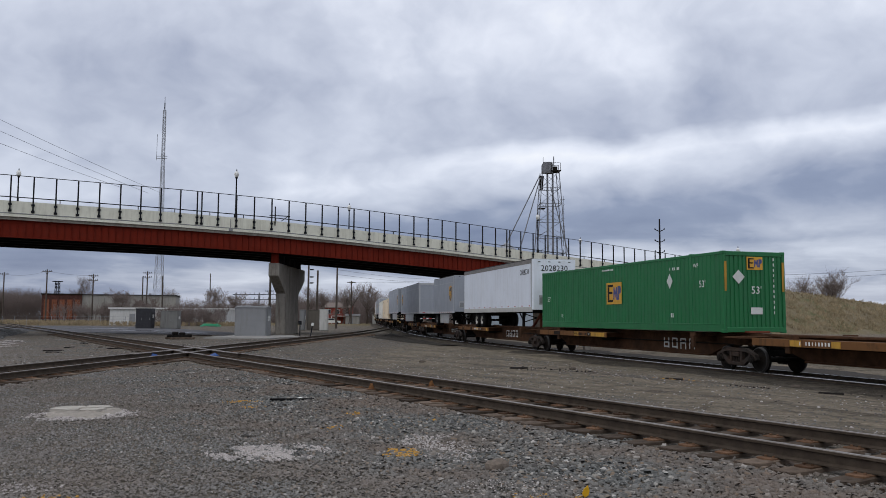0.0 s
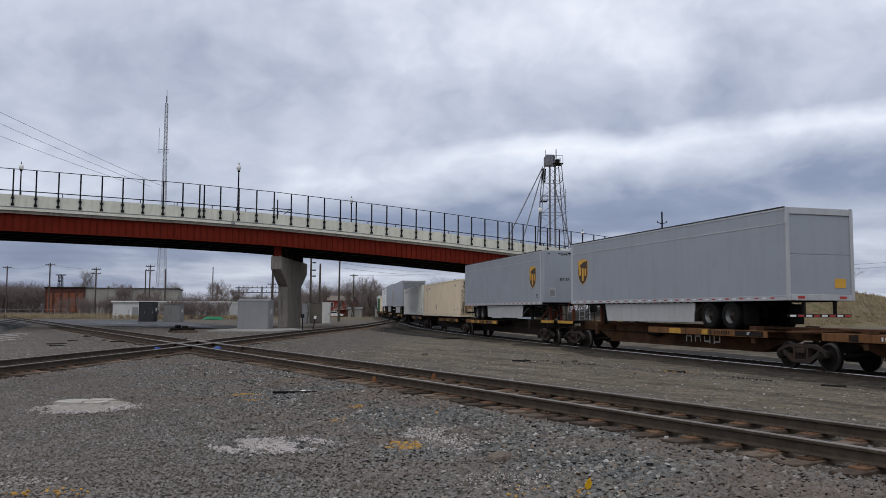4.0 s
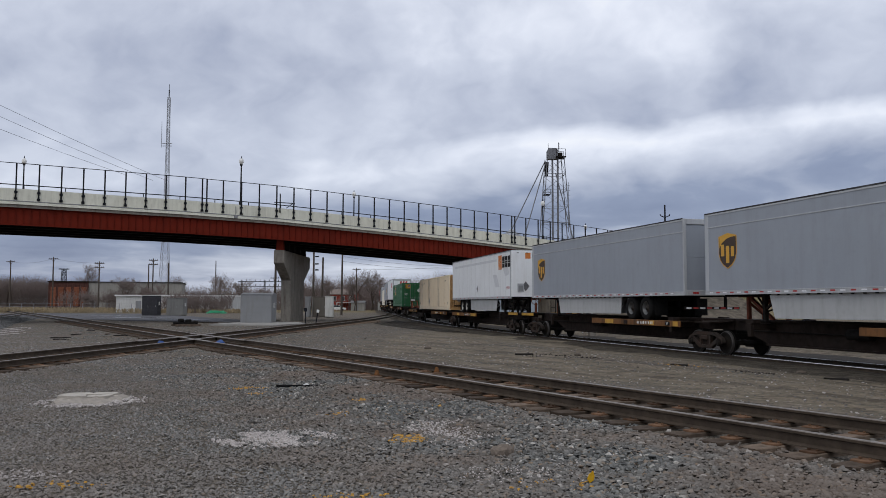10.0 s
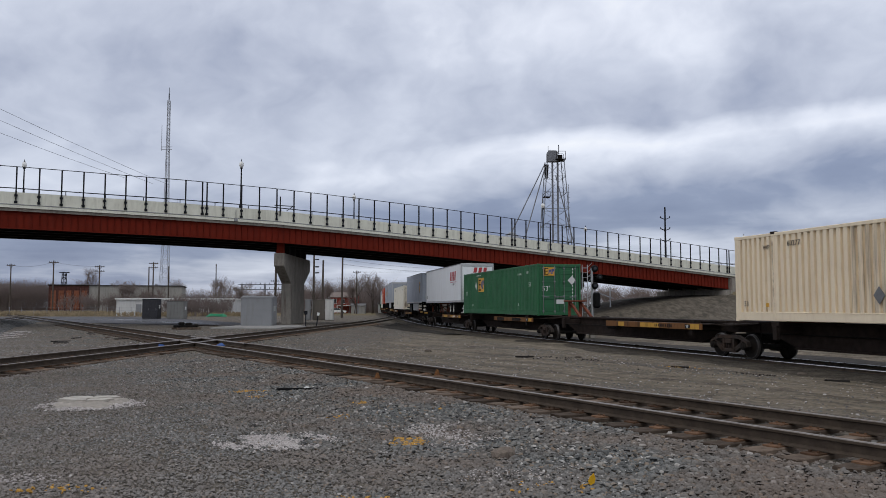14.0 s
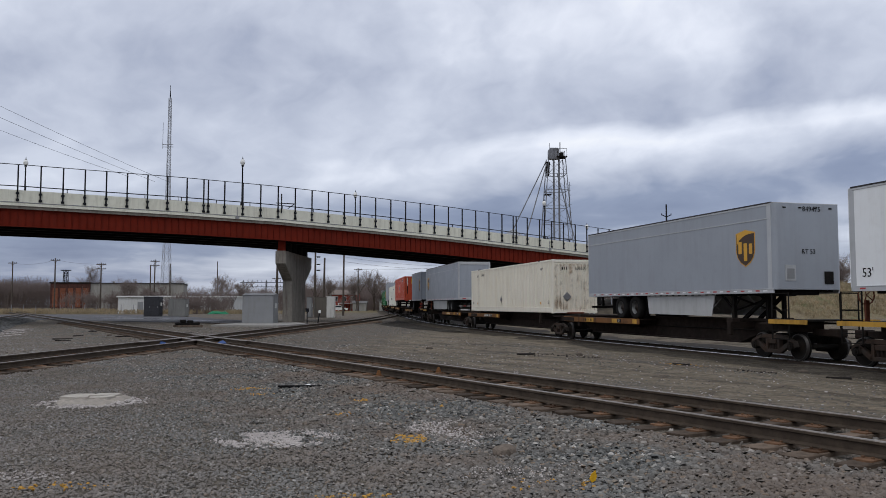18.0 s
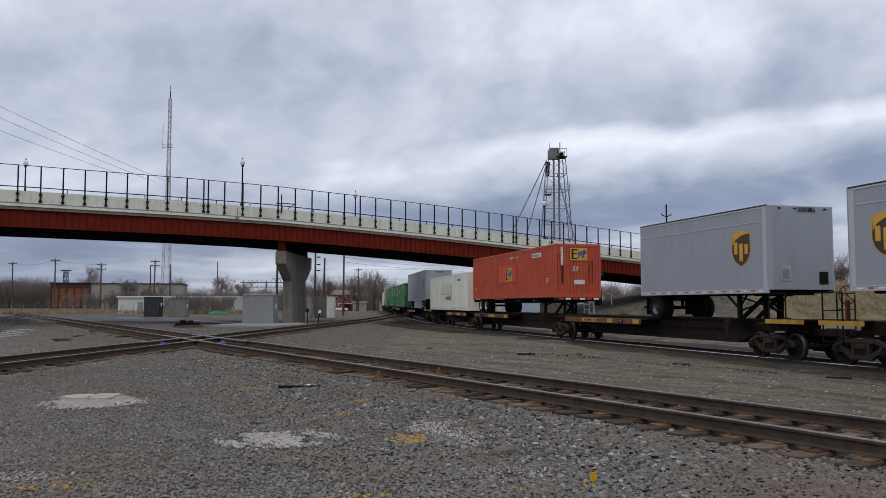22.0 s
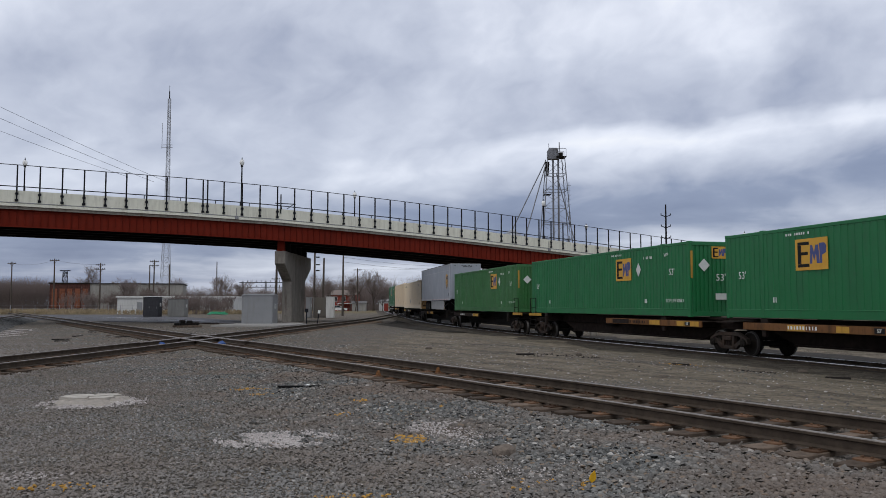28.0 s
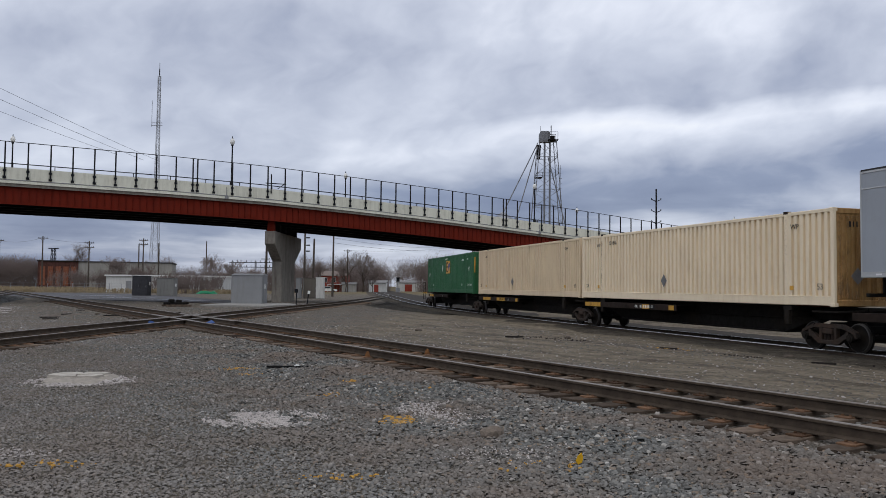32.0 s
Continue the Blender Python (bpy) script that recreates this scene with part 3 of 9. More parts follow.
A_LINE = [siding(u) for u in np.arange(-175, 12, 2.0)]
build_track(A_LINE, 0.30, "near railway track with rusty rails on timber ties", 0.53, 100, 186, (150, 186), seed=3)
B_LINE = smooth_line(B_PTS, 2.0)
build_track(B_LINE, 0.298, "side track that crosses on a diamond and curves away", 0.55, 0, 75, (12, 45), seed=5)
MAIN_PTS = [main_line(s)[:2] for s in np.concatenate([np.arange(-120, 160, 3.0), np.arange(160, 540, 20)])]
build_track(MAIN_PTS, lambda x, y: RAIL_Z + dip(y), "main line track under the freight train", 0.56, 60, 230, (96, 118), seed=7, worn=True)


def ballast(name, label, n, place, seed, smin, smax, finer=False):
    """Loose crushed stone as one heap of small angular pieces."""
    rnd = np.random.default_rng(seed)
    base = np.array([(1, 0.8, -0.5), (-0.9, 1, -0.5), (-1, -0.9, -0.5), (0.9, -1, -0.5), (0.7, 0.55, 0.5), (-0.6, 0.7, 0.5), (-0.7, -0.6, 0.5), (0.6, -0.65, 0.5)])
    tri = np.array([(4, 5, 6), (4, 6, 7), (0, 1, 5), (0, 5, 4), (1, 2, 6), (1, 6, 5), (2, 3, 7), (2, 7, 6), (3, 0, 4), (3, 4, 7)])
    P = place(rnd, n)
    n = len(P)
    size = smin + (smax - smin) * rnd.random(n) ** 1.6
    if finer:
        # coarse stone along the track, finer trodden stone further from it
        size = size * np.clip(1.15 - (np.abs(0.86 * P[:, 0] + 0.51 * P[:, 1] - A_C) - 1.8) * 0.14, 0.56, 1.10)
    v = base[None] * (0.6 + 0.6 * rnd.random((n, 8, 1)))
    v = v * (size[:, None, None] * (0.6 + 0.6 * rnd.random((n, 1, 3))) * np.array((1.1, 1.0, 0.82)))
    a = rnd.random(n) * 6.283
    t = (rnd.random(n) - 0.5) * 2.0
    ca, sa, ct, st = np.cos(a)[:, None], np.sin(a)[:, None], np.cos(t)[:, None], np.sin(t)[:, None]
    x, y, z = v[..., 0], v[..., 1], v[..., 2]
    y, z = y * ct - z * st, y * st + z * ct
    x, y = x * ca - y * sa, x * sa + y * ca
    v = np.stack([x + P[:, 0:1], y + P[:, 1:2], z + P[:, 2:3] + size[:, None] * 0.42], -1).reshape(-1, 3)
    f = (tri[None] + 8 * np.arange(n)[:, None, None]).reshape(-1, 3)
    me = bpy.data.meshes.new(name)
    me.vertices.add(len(v))
    me.vertices.foreach_set("co", v.astype(np.float32).ravel())
    me.loops.add(len(f) * 3)
    me.loops.foreach_set("vertex_index", f.astype(np.int32).ravel())
    me.polygons.add(len(f))
    me.polygons.foreach_set("loop_start", np.arange(0, len(f) * 3, 3, dtype=np.int32))
    me.update(calc_edges=True)
    me.validate()
    me.materials.append(M_STONE)
    return tagged(new(name, me), label, "gravel", kind="stuff")


def stone_material():
    m, nt, b, co = stuff_mat("crushed_grey_stone")
    ge = nt.nodes.new("ShaderNodeNewGeometry")
    base = ramp(nt, ge.outputs["Random Per Island"], [(0.0, (0.072, 0.073, 0.070)), (0.4, (0.132, 0.134, 0.128)), (0.8, (0.205, 0.204, 0.190)), (0.90, (0.215, 0.160, 0.112)), (0.945, (0.27, 0.26, 0.235)), (0.985, (0.40, 0.385, 0.355)), (1.0, (0.50, 0.475, 0.44))])
    col = mixc(nt, ramp(nt, noise_tex(nt, co, 0.45, 6, 0.6), [(0.42, (0,) * 3), (0.60, (0.70,) * 3)]), base, (0.165, 0.126, 0.100))
    sep = nt.nodes.new("ShaderNodeSeparateXYZ")
    nt.links.new(co, sep.inputs[0])
    away = calc(nt, "SUBTRACT", 6.5, calc(nt, "ADD", calc(nt, "MULTIPLY", sep.outputs[0], 0.86), calc(nt, "MULTIPLY", sep.outputs[1], 0.51)))
    dust = calc(nt, "MULTIPLY", ramp(nt, calc(nt, "DIVIDE", away, 8), [(0.08, (0,) * 3), (0.60, (0.56,) * 3)]), ramp(nt, noise_tex(nt, co, 1.1, 6, 0.65), [(0.3, (0.35,) * 3), (0.7, (1,) * 3)]))
    col = mixc(nt, dust, col, (0.305, 0.284, 0.263))
    nt.links.new(col, b.inputs["Base Color"])
    b.inputs["Roughness"].default_value = 0.92
    b.inputs["Specular IOR Level"].default_value = 0.15
    return m


M_STONE = stone_material()


def near_field(rnd, n):
    # denser close by; thinner further away
    y = 4.2 + 20.4 * rnd.random(n) ** 1.45
    x = (rnd.random(n) * 2 - 1) * (y * 0.58 + 1.8)
    m = n // 9
    y[:m] = -9 + 33.6 * rnd.random(m)
    x[:m] = -15 + 27 * rnd.random(m)
    keep = (0.86 * x + 0.51 * y < A_C + 1.0 + rnd.random(n) ** 2 * 1.6) & (x > -14.5)
    x, y = x[keep], y[keep]
    d = np.abs(0.86 * x + 0.51 * y - A_C)
    b = np.abs(x - (-12.15 + 0.07 * y))
    x, y, d = x[b > 1.22], y[b > 1.22], d[b > 1.22]
    free = (d > 1.30) | ((d > 0.86) & (rnd.random(len(x)) < 0.16))
    x, y, d = x[free], y[free], d[free]
    z = np.array([near_height(a, b) for a, b in zip(x, y)]) - 0.002
    shoulder = np.interp(d, [0.86, 1.18, 1.30, 1.55, 2.6], [0.055, 0.058, 0.082, 0.078, 0.0])
    z = np.maximum(z, shoulder) + 0.014 * rnd.random(len(x)) ** 2 * (d > 1.5)
    return np.stack([x, y, z], 1)


def between_rails(rnd, n):
    u = -32 + 44 * rnd.random(n)
    o = (rnd.random(n) * 2 - 1) * 0.68
    x = A_N.x * (A_C + o) + A_DIR.x * u
    y = A_N.y * (A_C + o) + A_DIR.y * u
    return np.stack([x, y, np.full(n, 0.062)], 1)


ballast("ballast", "crushed grey stone ballast lying loose", 258000, near_field, 11, 0.013, 0.033, True)
def middle_field(rnd, n):
    # the coarse stone beyond the near track and along the side track
    y = 21 + 55 * rnd.random(n) ** 1.25
    x = -0.56 * y + rnd.random(n) * (0.56 * y + 9)
    line_x = np.interp(y, LINE_Y, LINE_X)
    d = np.abs(0.86 * x + 0.51 * y - A_C)
    b = np.abs(x - (-12.15 + 0.07 * y))
    keep = (x < line_x - 3.2 - 2.5 * rnd.random(n)) & (d > 1.45) & (b > 1.45) & ~((x < -16.5) & (y > 61))
    sparse = (0.86 * x + 0.51 * y > A_C + 1.5) & (x > -3 + 4 * (rnd.random(n) - 0.5) + 0.08 * (y - 40))
    keep &= ~sparse | (rnd.random(n) < 0.10)
    x, y = x[keep], y[keep]
    z = np.array([near_height(a, c) for a, c in zip(x, y)]) - 0.008
    return np.stack([x, y, z], 1)


ballast("far_ballast", "crushed grey stone around the crossing tracks", 95000, middle_field, 14, 0.015, 0.036)
ballast("ballast_between_rails", "dark crushed stone between the rails", 6500, between_rails, 12, 0.015, 0.035)


# ---- road overpass ----
BR0, BRD, STEP = Vector((-32.756, 62.596)), Vector((0.87309, 0.48755)), 1.5807
BRN = Vector((-0.48755, 0.87309))   # away from the camera
BR_W = 10.5


def deck_z(n):
    """Height of the parapet's top along the bridge, n in fence bays: a crest on the west, falling east."""
    return float(np.interp(n, [-60, -30, -10, 0, 8, 13, 18, 24, 30, 36, 43, 49, 56, 80], [8.6, 9.9, 10.32, 10.38, 10.30, 10.14, 9.8, 9.32, 8.72, 8.1, 7.34, 6.68, 5.9, 3.2]))


def br(n, w, z):
    p = BR0 + BRD * (n * STEP) + BRN * w
    return (p.x, p.y, z)


def long_strip(g, n0, n1, w0, w1, za, zb, step=1.0):
    """A bar along the bridge between two heights relative to the parapet's top."""
    ns = list(np.arange(n0, n1, step)) + [n1]
    v = []
    for n in ns:
        z = deck_z(n)
        v += [br(n, w0, z + za), br(n, w1, z + za), br(n, w1, z + zb), br(n, w0, z + zb)]
    f = [(0, 1, 2, 3), tuple(4 * (len(ns) - 1) + i for i in (3, 2, 1, 0))]
    for k in range(len(ns) - 1):
        f += [(4 * k + i, 4 * k + 4 + i, 4 * k + 4 + (i + 1) % 4, 4 * k + (i + 1) % 4) for i in range(4)]
    g.add(v, f)


def build_bridge():
    ov = empty("road_overpass", None, "road overpass with cream parapet and red steel girders", "bridge", "", "structure")
    n0, n1 = -34, 49.2
    for w in (-0.1, BR_W):
        g = Geo()
        long_strip(g, n0, n1 + 4.5, w - 0.18, w + 0.18, -1.02, 0)
        part("parapet", g, M_PARAPET, ov, "pale cream concrete parapet")
    g = Geo()
    long_strip(g, n0, n1 + 4.5, -0.42, -0.281, -1.22, -1.022)
    part("ledge", g, M_PARAPET, ov, "pale concrete slab edge below the parapet")
    g = Geo()
    long_strip(g, n0, n1 + 4.5, -0.345, -0.285, -0.98, -0.92)
    part("conduit", g, M_CABINET, ov, "grey conduit along the parapet")
    g = Geo()
    long_strip(g, n0, n1 + 3, -0.28, BR_W + 0.3, -1.45, -1.03)
    part("deck_slab", g, M_CONC, ov)
    depth = 1.32
    # only the near girder is red; the inner ones carry the deck's shade as colour
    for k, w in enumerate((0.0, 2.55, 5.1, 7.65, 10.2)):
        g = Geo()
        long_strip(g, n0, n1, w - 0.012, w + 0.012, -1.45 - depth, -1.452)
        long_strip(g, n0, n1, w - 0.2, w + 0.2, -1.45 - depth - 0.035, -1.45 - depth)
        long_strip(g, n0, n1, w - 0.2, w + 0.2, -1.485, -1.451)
        gd = part("girder", g, M_GIRDER if k == 0 else M_UNDERSHADE, ov, "dull red painted steel plate girder" if k == 0 else "steel girder under the deck, its shade painted near-black")
        if k == 0:
            def stiff(s):
                s.box(-0.008, 0.008, -0.12, 0, -depth, 0)
            for i in range(int((n1 + 21) / 0.345)):
                n = -21 + i * 0.345
                part("stiffener", shared("stiffener", M_GIRDER, stiff), M_GIRDER, gd, "", pose(*br(n, -0.016, deck_z(n) - 1.487), 0, 0, np.degrees(np.arctan2(BRD.y, BRD.x))))
    # bracing is painted near-black for the shade below the slab
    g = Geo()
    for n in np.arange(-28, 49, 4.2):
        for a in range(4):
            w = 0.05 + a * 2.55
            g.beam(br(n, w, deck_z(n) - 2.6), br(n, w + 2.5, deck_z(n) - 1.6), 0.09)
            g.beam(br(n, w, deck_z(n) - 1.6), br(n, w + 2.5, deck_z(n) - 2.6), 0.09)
    part("cross_bracing", g, M_UNDERSHADE, ov)
    ang = np.degrees(np.arctan2(BRD.y, BRD.x))

    # fence posts on the outer face of the near parapet
    def post_geo(s):
        s.box(-0.055, 0.055, -0.06, 0.03, -0.86, 1.98, 0.008)
        s.box(-0.12, 0.12, -0.07, 0.0, -0.34, -0.18, 0.01)
        s.box(-0.12, 0.12, -0.07, 0.0, -0.86, -0.68, 0.01)
    for i in range(-24, 53):
        for dn in ((-0.12, 0.12) if i % 20 == 9 else (0,)):
            n = i + dn
            part("fence_post", shared("fence_post", M_FENCE, post_geo), M_FENCE, ov, "", pose(*br(n, -0.32, deck_z(n)), 0, 0, ang))
    g = Geo()
    long_strip(g, -24, 52, -0.345, -0.30, 1.94, 1.99)
    part("fence_top_rail", g, M_FENCE, ov, "thin black top rail")
    # low handrail on the far parapet
    g = Geo()
    long_strip(g, n0, n1 + 4, 1.87, 1.93, 0.55, 0.62)
    part("handrail", g, M_FENCE, ov, "dark handrail beside the roadway")

    def stub(s):
        s.box(-0.03, 0.03, -0.03, 0.03, -1.03, 0.55)
    for n in np.arange(-30, 52, 1.9):
        part("handrail_post", shared("handrail_post", M_FENCE, stub), M_FENCE, ov, "", pose(*br(n, 1.9, deck_z(n)), 0, 0, ang))
    return ov


build_bridge()


def build_pier(x, y, top, name_label, width=1.0, col_len=5.2, cap_len=11.0, heading=2.0, face=1.15, slant=1.5, pad=0.5, mat=None):
    """A hammerhead pier: a wall-like column that flares into a cap under the girders."""
    p = empty("bridge_pier", pose(x, y, 0, 0, 0, -heading), name_label, "bridge pier", "bridge piers", "structure")
    s0, s1 = (cap_len - col_len) / 2, (cap_len + col_len) / 2
    g = Geo()
    g.prism([(s0, -0.4), (s1, -0.4), (s1, top - face - slant), (cap_len, top - face), (cap_len, top), (0, top), (0, top - face), (s0, top - face - slant)], -width / 2, width / 2, "yz")
    me = g.mesh("pier_wall", mat or M_CONC)
    bm = bmesh.new()
    bm.from_mesh(me)
    bmesh.ops.bevel(bm, geom=bm.edges[:], offset=0.04, segments=1, affect="EDGES")
    bm.to_mesh(me)
    bm.free()
    part("pier_wall", me, mat or M_CONC, p)
    # bearings behind the first are painted dark for the shade they stand in
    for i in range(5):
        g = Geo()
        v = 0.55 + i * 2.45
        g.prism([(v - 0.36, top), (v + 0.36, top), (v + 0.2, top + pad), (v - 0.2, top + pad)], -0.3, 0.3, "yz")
        part("bearing", g, M_UNDERSHADE if i else M_GIRDER, p, "" if i else "red steel bearing block")
    return p


build_pier(-14.6, 73.4, 6.45, "grey concrete hammerhead pier beside the signal cabinet", 0.92, 5.9, 12.0, pad=0.9)
build_pier(8.95, 86.2, 5.0, "grey concrete hammerhead pier beyond the main line", heading=40.0, face=1.1, slant=1.35, pad=0.75, mat=M_CONCDARK)


# ---- oil-stained bed under the main line, darkened for the train's shade ----
def main_bed():
    ss = np.concatenate([np.arange(-60, 160, 2.0), np.arange(160, 520, 20)])
    # oil stain and train shade share this colour; it reaches wide beyond the rails
    dark = surface("oily_shaded_ballast", (0.046, 0.040, 0.034), 0.95, 0, 0.4, 6, 0.9, 22, (0.05, 0.042, 0.034), 0.4)
    brown = cell_stone("brown_fine_ballast", (0.090, 0.077, 0.059), (0.182, 0.155, 0.119), (0.262, 0.226, 0.178), 24, (0.16, 0.135, 0.102))
    for nm, mat, prof, lab in (("ballast_bed", dark, [(-7.0, -0.03), (-5.2, 0.03), (-2.2, 0.02), (-1.5, 0.028), (0.8, 0.028), (1.02, 0.022)], "oil-stained ballast bed of the main line, darkened for the train's shade"),
                               ("bed_shoulder", brown, [(0.99, 0.026), (1.6, 0.024), (2.4, 0.0), (3.1, -0.06)], "brown fine stone shoulder of the main line")):
        g, v = Geo(), []
        for q in ss:
            x, y, th = main_line(q)
            for o, z in prof:
                w = o + (0.3 * noise.noise(Vector((q * 0.21, o, 3))) if abs(o) > 2 else 0.1 * noise.noise(Vector((q * 0.5, 1, 3))))
                v.append((x - w * np.cos(th), y + w * np.sin(th), z + 0.015 + dip(y)))
        n = len(prof)
        g.add(v, [(i * n + j, i * n + j + 1, (i + 1) * n + j + 1, (i + 1) * n + j) for i in range(len(ss) - 1) for j in range(n - 1)], True)
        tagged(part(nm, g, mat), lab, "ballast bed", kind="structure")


main_bed()


# ---- the freight train ----
M_SKIRT = paint("pale_silver_skirt_paint", (0.43, 0.435, 0.43), 0.45, (0.2, 0.19, 0.17), 0.35)
M_PARCELGREY = paint("grey_trailer_paint", (0.300, 0.325, 0.360), 0.38, (0.2, 0.2, 0.2), 0.25, 0.04)
M_POSTGREY = paint("pale_grey_corner_paint", (0.44, 0.455, 0.47), 0.4, (0.25, 0.25, 0.25), 0.25, 0.04)
M_SEAM = surface("grey_panel_joint", (0.57, 0.57, 0.56), 0.6, 0, 0.15, 4, 0.02)
M_RAILTRIM = paint("grey_aluminium_rail", (0.43, 0.44, 0.45), 0.4, (0.2, 0.19, 0.18), 0.3)
M_WHITEBOX = paint("white_trailer_paint", (0.78, 0.825, 0.89), 0.4, (0.42, 0.40, 0.37), 0.25, 0.03)
M_WHITEVAN = paint("plain_white_van_paint", (0.80, 0.815, 0.815), 0.4, (0.46, 0.43, 0.38), 0.22, 0.03)
M_GREEN = paint("green_container_paint", (0.007, 0.142, 0.040), 0.45, (0.02, 0.06, 0.03), 0.35, 0.05)
M_GREEN2 = paint("deep_green_container_paint", (0.012, 0.110, 0.036), 0.5, (0.03, 0.05, 0.03), 0.4, 0.05)
M_GREEN3 = paint("olive_green_container_paint", (0.030, 0.138, 0.036), 0.5, (0.04, 0.06, 0.03), 0.4, 0.06)
M_CREAM = paint("cream_container_paint", (0.81, 0.685, 0.495), 0.55, (0.42, 0.27, 0.14), 0.22, 0.04)
M_TAN = paint("tan_container_paint", (0.70, 0.565, 0.385), 0.55, (0.36, 0.21, 0.10), 0.25, 0.04)
M_PALE = paint("off_white_container_paint", (0.74, 0.73, 0.66), 0.5, (0.48, 0.40, 0.29), 0.20, 0.03)
M_IVORY = paint("ivory_container_paint", (0.75, 0.71, 0.60), 0.5, (0.46, 0.33, 0.19), 0.24, 0.03)
M_CHALK = paint("chalky_white_container_paint", (0.75, 0.755, 0.665), 0.6, (0.36, 0.33, 0.28), 0.4, 0.05)
M_REDBOX = paint("faded_red_container_paint", (0.47, 0.066, 0.022), 0.5, (0.20, 0.04, 0.025), 0.4, 0.08)
M_RUSTEND = paint("rust_stained_end_paint", (0.42, 0.25, 0.10), 0.7, (0.16, 0.065, 0.02), 0.7, 0.2)
M_BRIGHTRED = surface("fresh_red_patch", (0.62, 0.065, 0.022), 0.45, 0, 0.05, 3, 0.03)
M_TAPEWHITE = surface("white_reflective_tape", (0.75, 0.75, 0.75), 0.4, 0, 0.05, 8, 0.02)
M_ORANGE = surface("orange_logo_patch", (0.60, 0.19, 0.03), 0.45, 0, 0.05, 3, 0.03)
M_LOGORED = surface("red_logo_shape", (0.42, 0.03, 0.035), 0.45, 0, 0.05, 3, 0.03)
M_GHOST = surface("faint_grey_ghost_paint", (0.64, 0.65, 0.66), 0.5, 0, 0.05, 3, 0.02)
M_FADED = surface("faded_tan_grey_logo", (0.50, 0.45, 0.34), 0.6, 0, 0.12, 3, 0.03)
M_ROOFEDGE = surface("tarred_roof_edge", (0.035, 0.034, 0.036), 0.7, 0, 0.5, 5, 0.2, 30, (0.16, 0.16, 0.165), 0.55)
M_TOPTRIM = surface("weathered_grey_top_trim", (0.24, 0.225, 0.215), 0.6, 0.2, 0.15, 4, 0.05)
M_WASHED = surface("washed_out_white_emblem", (0.76, 0.755, 0.685), 0.6, 0, 0.12, 3, 0.03)
M_PALEGREY = surface("faded_grey_logo_shape", (0.52, 0.52, 0.49), 0.6, 0, 0.08, 3, 0.03)

M_RUSTCAR = surface("orange_brown_rusted_steel", (0.085, 0.042, 0.022), 0.85, 0.1, 0.35, 2, 0.2, 40, (0.025, 0.018, 0.014), 0.7)
BOX_L, BOX_W, BOX_H = 16.15, 2.59, 2.896
MOVERS = []   # (thing, distance of its front at the clip's start, length to its rear point, height)


def shield(g, w, h, t=0.004):
    """A shield outline in the xz plane, pushed out along y."""
    pts = [(-w / 2, h * 0.42)] + [(w / 2 * (i / 3 - 1), h * (0.42 + 0.08 * (i / 3))) for i in range(1, 3)] + [(0, h / 2)] + [(w / 2 * i / 3, h * (0.5 - 0.08 * i / 3)) for i in range(1, 4)]
    pts += [(w / 2, -h * 0.08), (w * 0.42, -h * 0.26), (w * 0.25, -h * 0.40), (0, -h / 2), (-w * 0.25, -h * 0.40), (-w * 0.42, -h * 0.26), (-w / 2, -h * 0.08)]
    g.prism(pts, 0, t, "xz")


def add_shield(parent, x, y, z, flip, size=1.35):
    """The parcel carrier's shield as plain shapes: brown field, gold cap and rim."""
    m = pose(x, y, z, 0, 0, 180 if flip else 0)
    w = size * 0.82

    def rim(g):
        shield(g, w, size)

    def field(g):
        shield(g, w * 0.93, size * 0.94, 0.008)

    def cap(g):
        top = [(w * 0.44, size * 0.10), (w * 0.30, size * 0.24), (w * 0.05, size * 0.34), (-w * 0.22, size * 0.385), (-w * 0.44, size * 0.39)]
        g.prism(top + [(-w * 0.44, size * 0.41), (-w * 0.2, size * 0.45), (0, size * 0.465), (w * 0.2, size * 0.45), (w * 0.44, size * 0.40)], 0, 0.012, "xz")

    def marks(g):
        for x0, x1, z0, z1 in ((-0.36, -0.20, -0.16, 0.12), (-0.10, 0.08, -0.34, 0.14), (0.18, 0.36, -0.14, 0.19)):
            g.prism([(w * x0, size * z0 + 0.02), (w * x0 + 0.02, size * z0), (w * x1 - 0.02, size * z0), (w * x1, size * z0 + 0.02), (w * x1, size * z1 - 0.02), (w * x1 - 0.02, size * z1), (w * x0 + 0.02, size * z1), (w * x0, size * z1 - 0.02)], 0, 0.012, "xz")
    logo = part("shield_logo", shared("shield_rim/%.2f" % size, M_GOLD, rim), M_GOLD, parent, "brown and gold shield emblem", m)
    part("emblem_field", shared("shield_field/%.2f" % size, M_BROWNLOGO, field), M_BROWNLOGO, logo)
    part("emblem_cap", shared("shield_cap/%.2f" % size, M_GOLD, cap), M_GOLD, logo)
    part("emblem_mark", shared("shield_mark/%.2f" % size, M_GOLD, marks), M_GOLD, logo)


def flat_words(parent, text, size, mat, x, y, z, facing, label=""):
    """Lettering on a side ('side': faces the camera's side, 'back': the other, 'front': the leading end, 'rear')."""
    turn = {"side": (90, 0, 180), "back": (90, 0, 0), "front": (90, 0, -90), "rear": (90, 0, 90)}[facing]
    part("lettering", words(text, size, mat), mat, parent, label, pose(x, y, z, *turn))


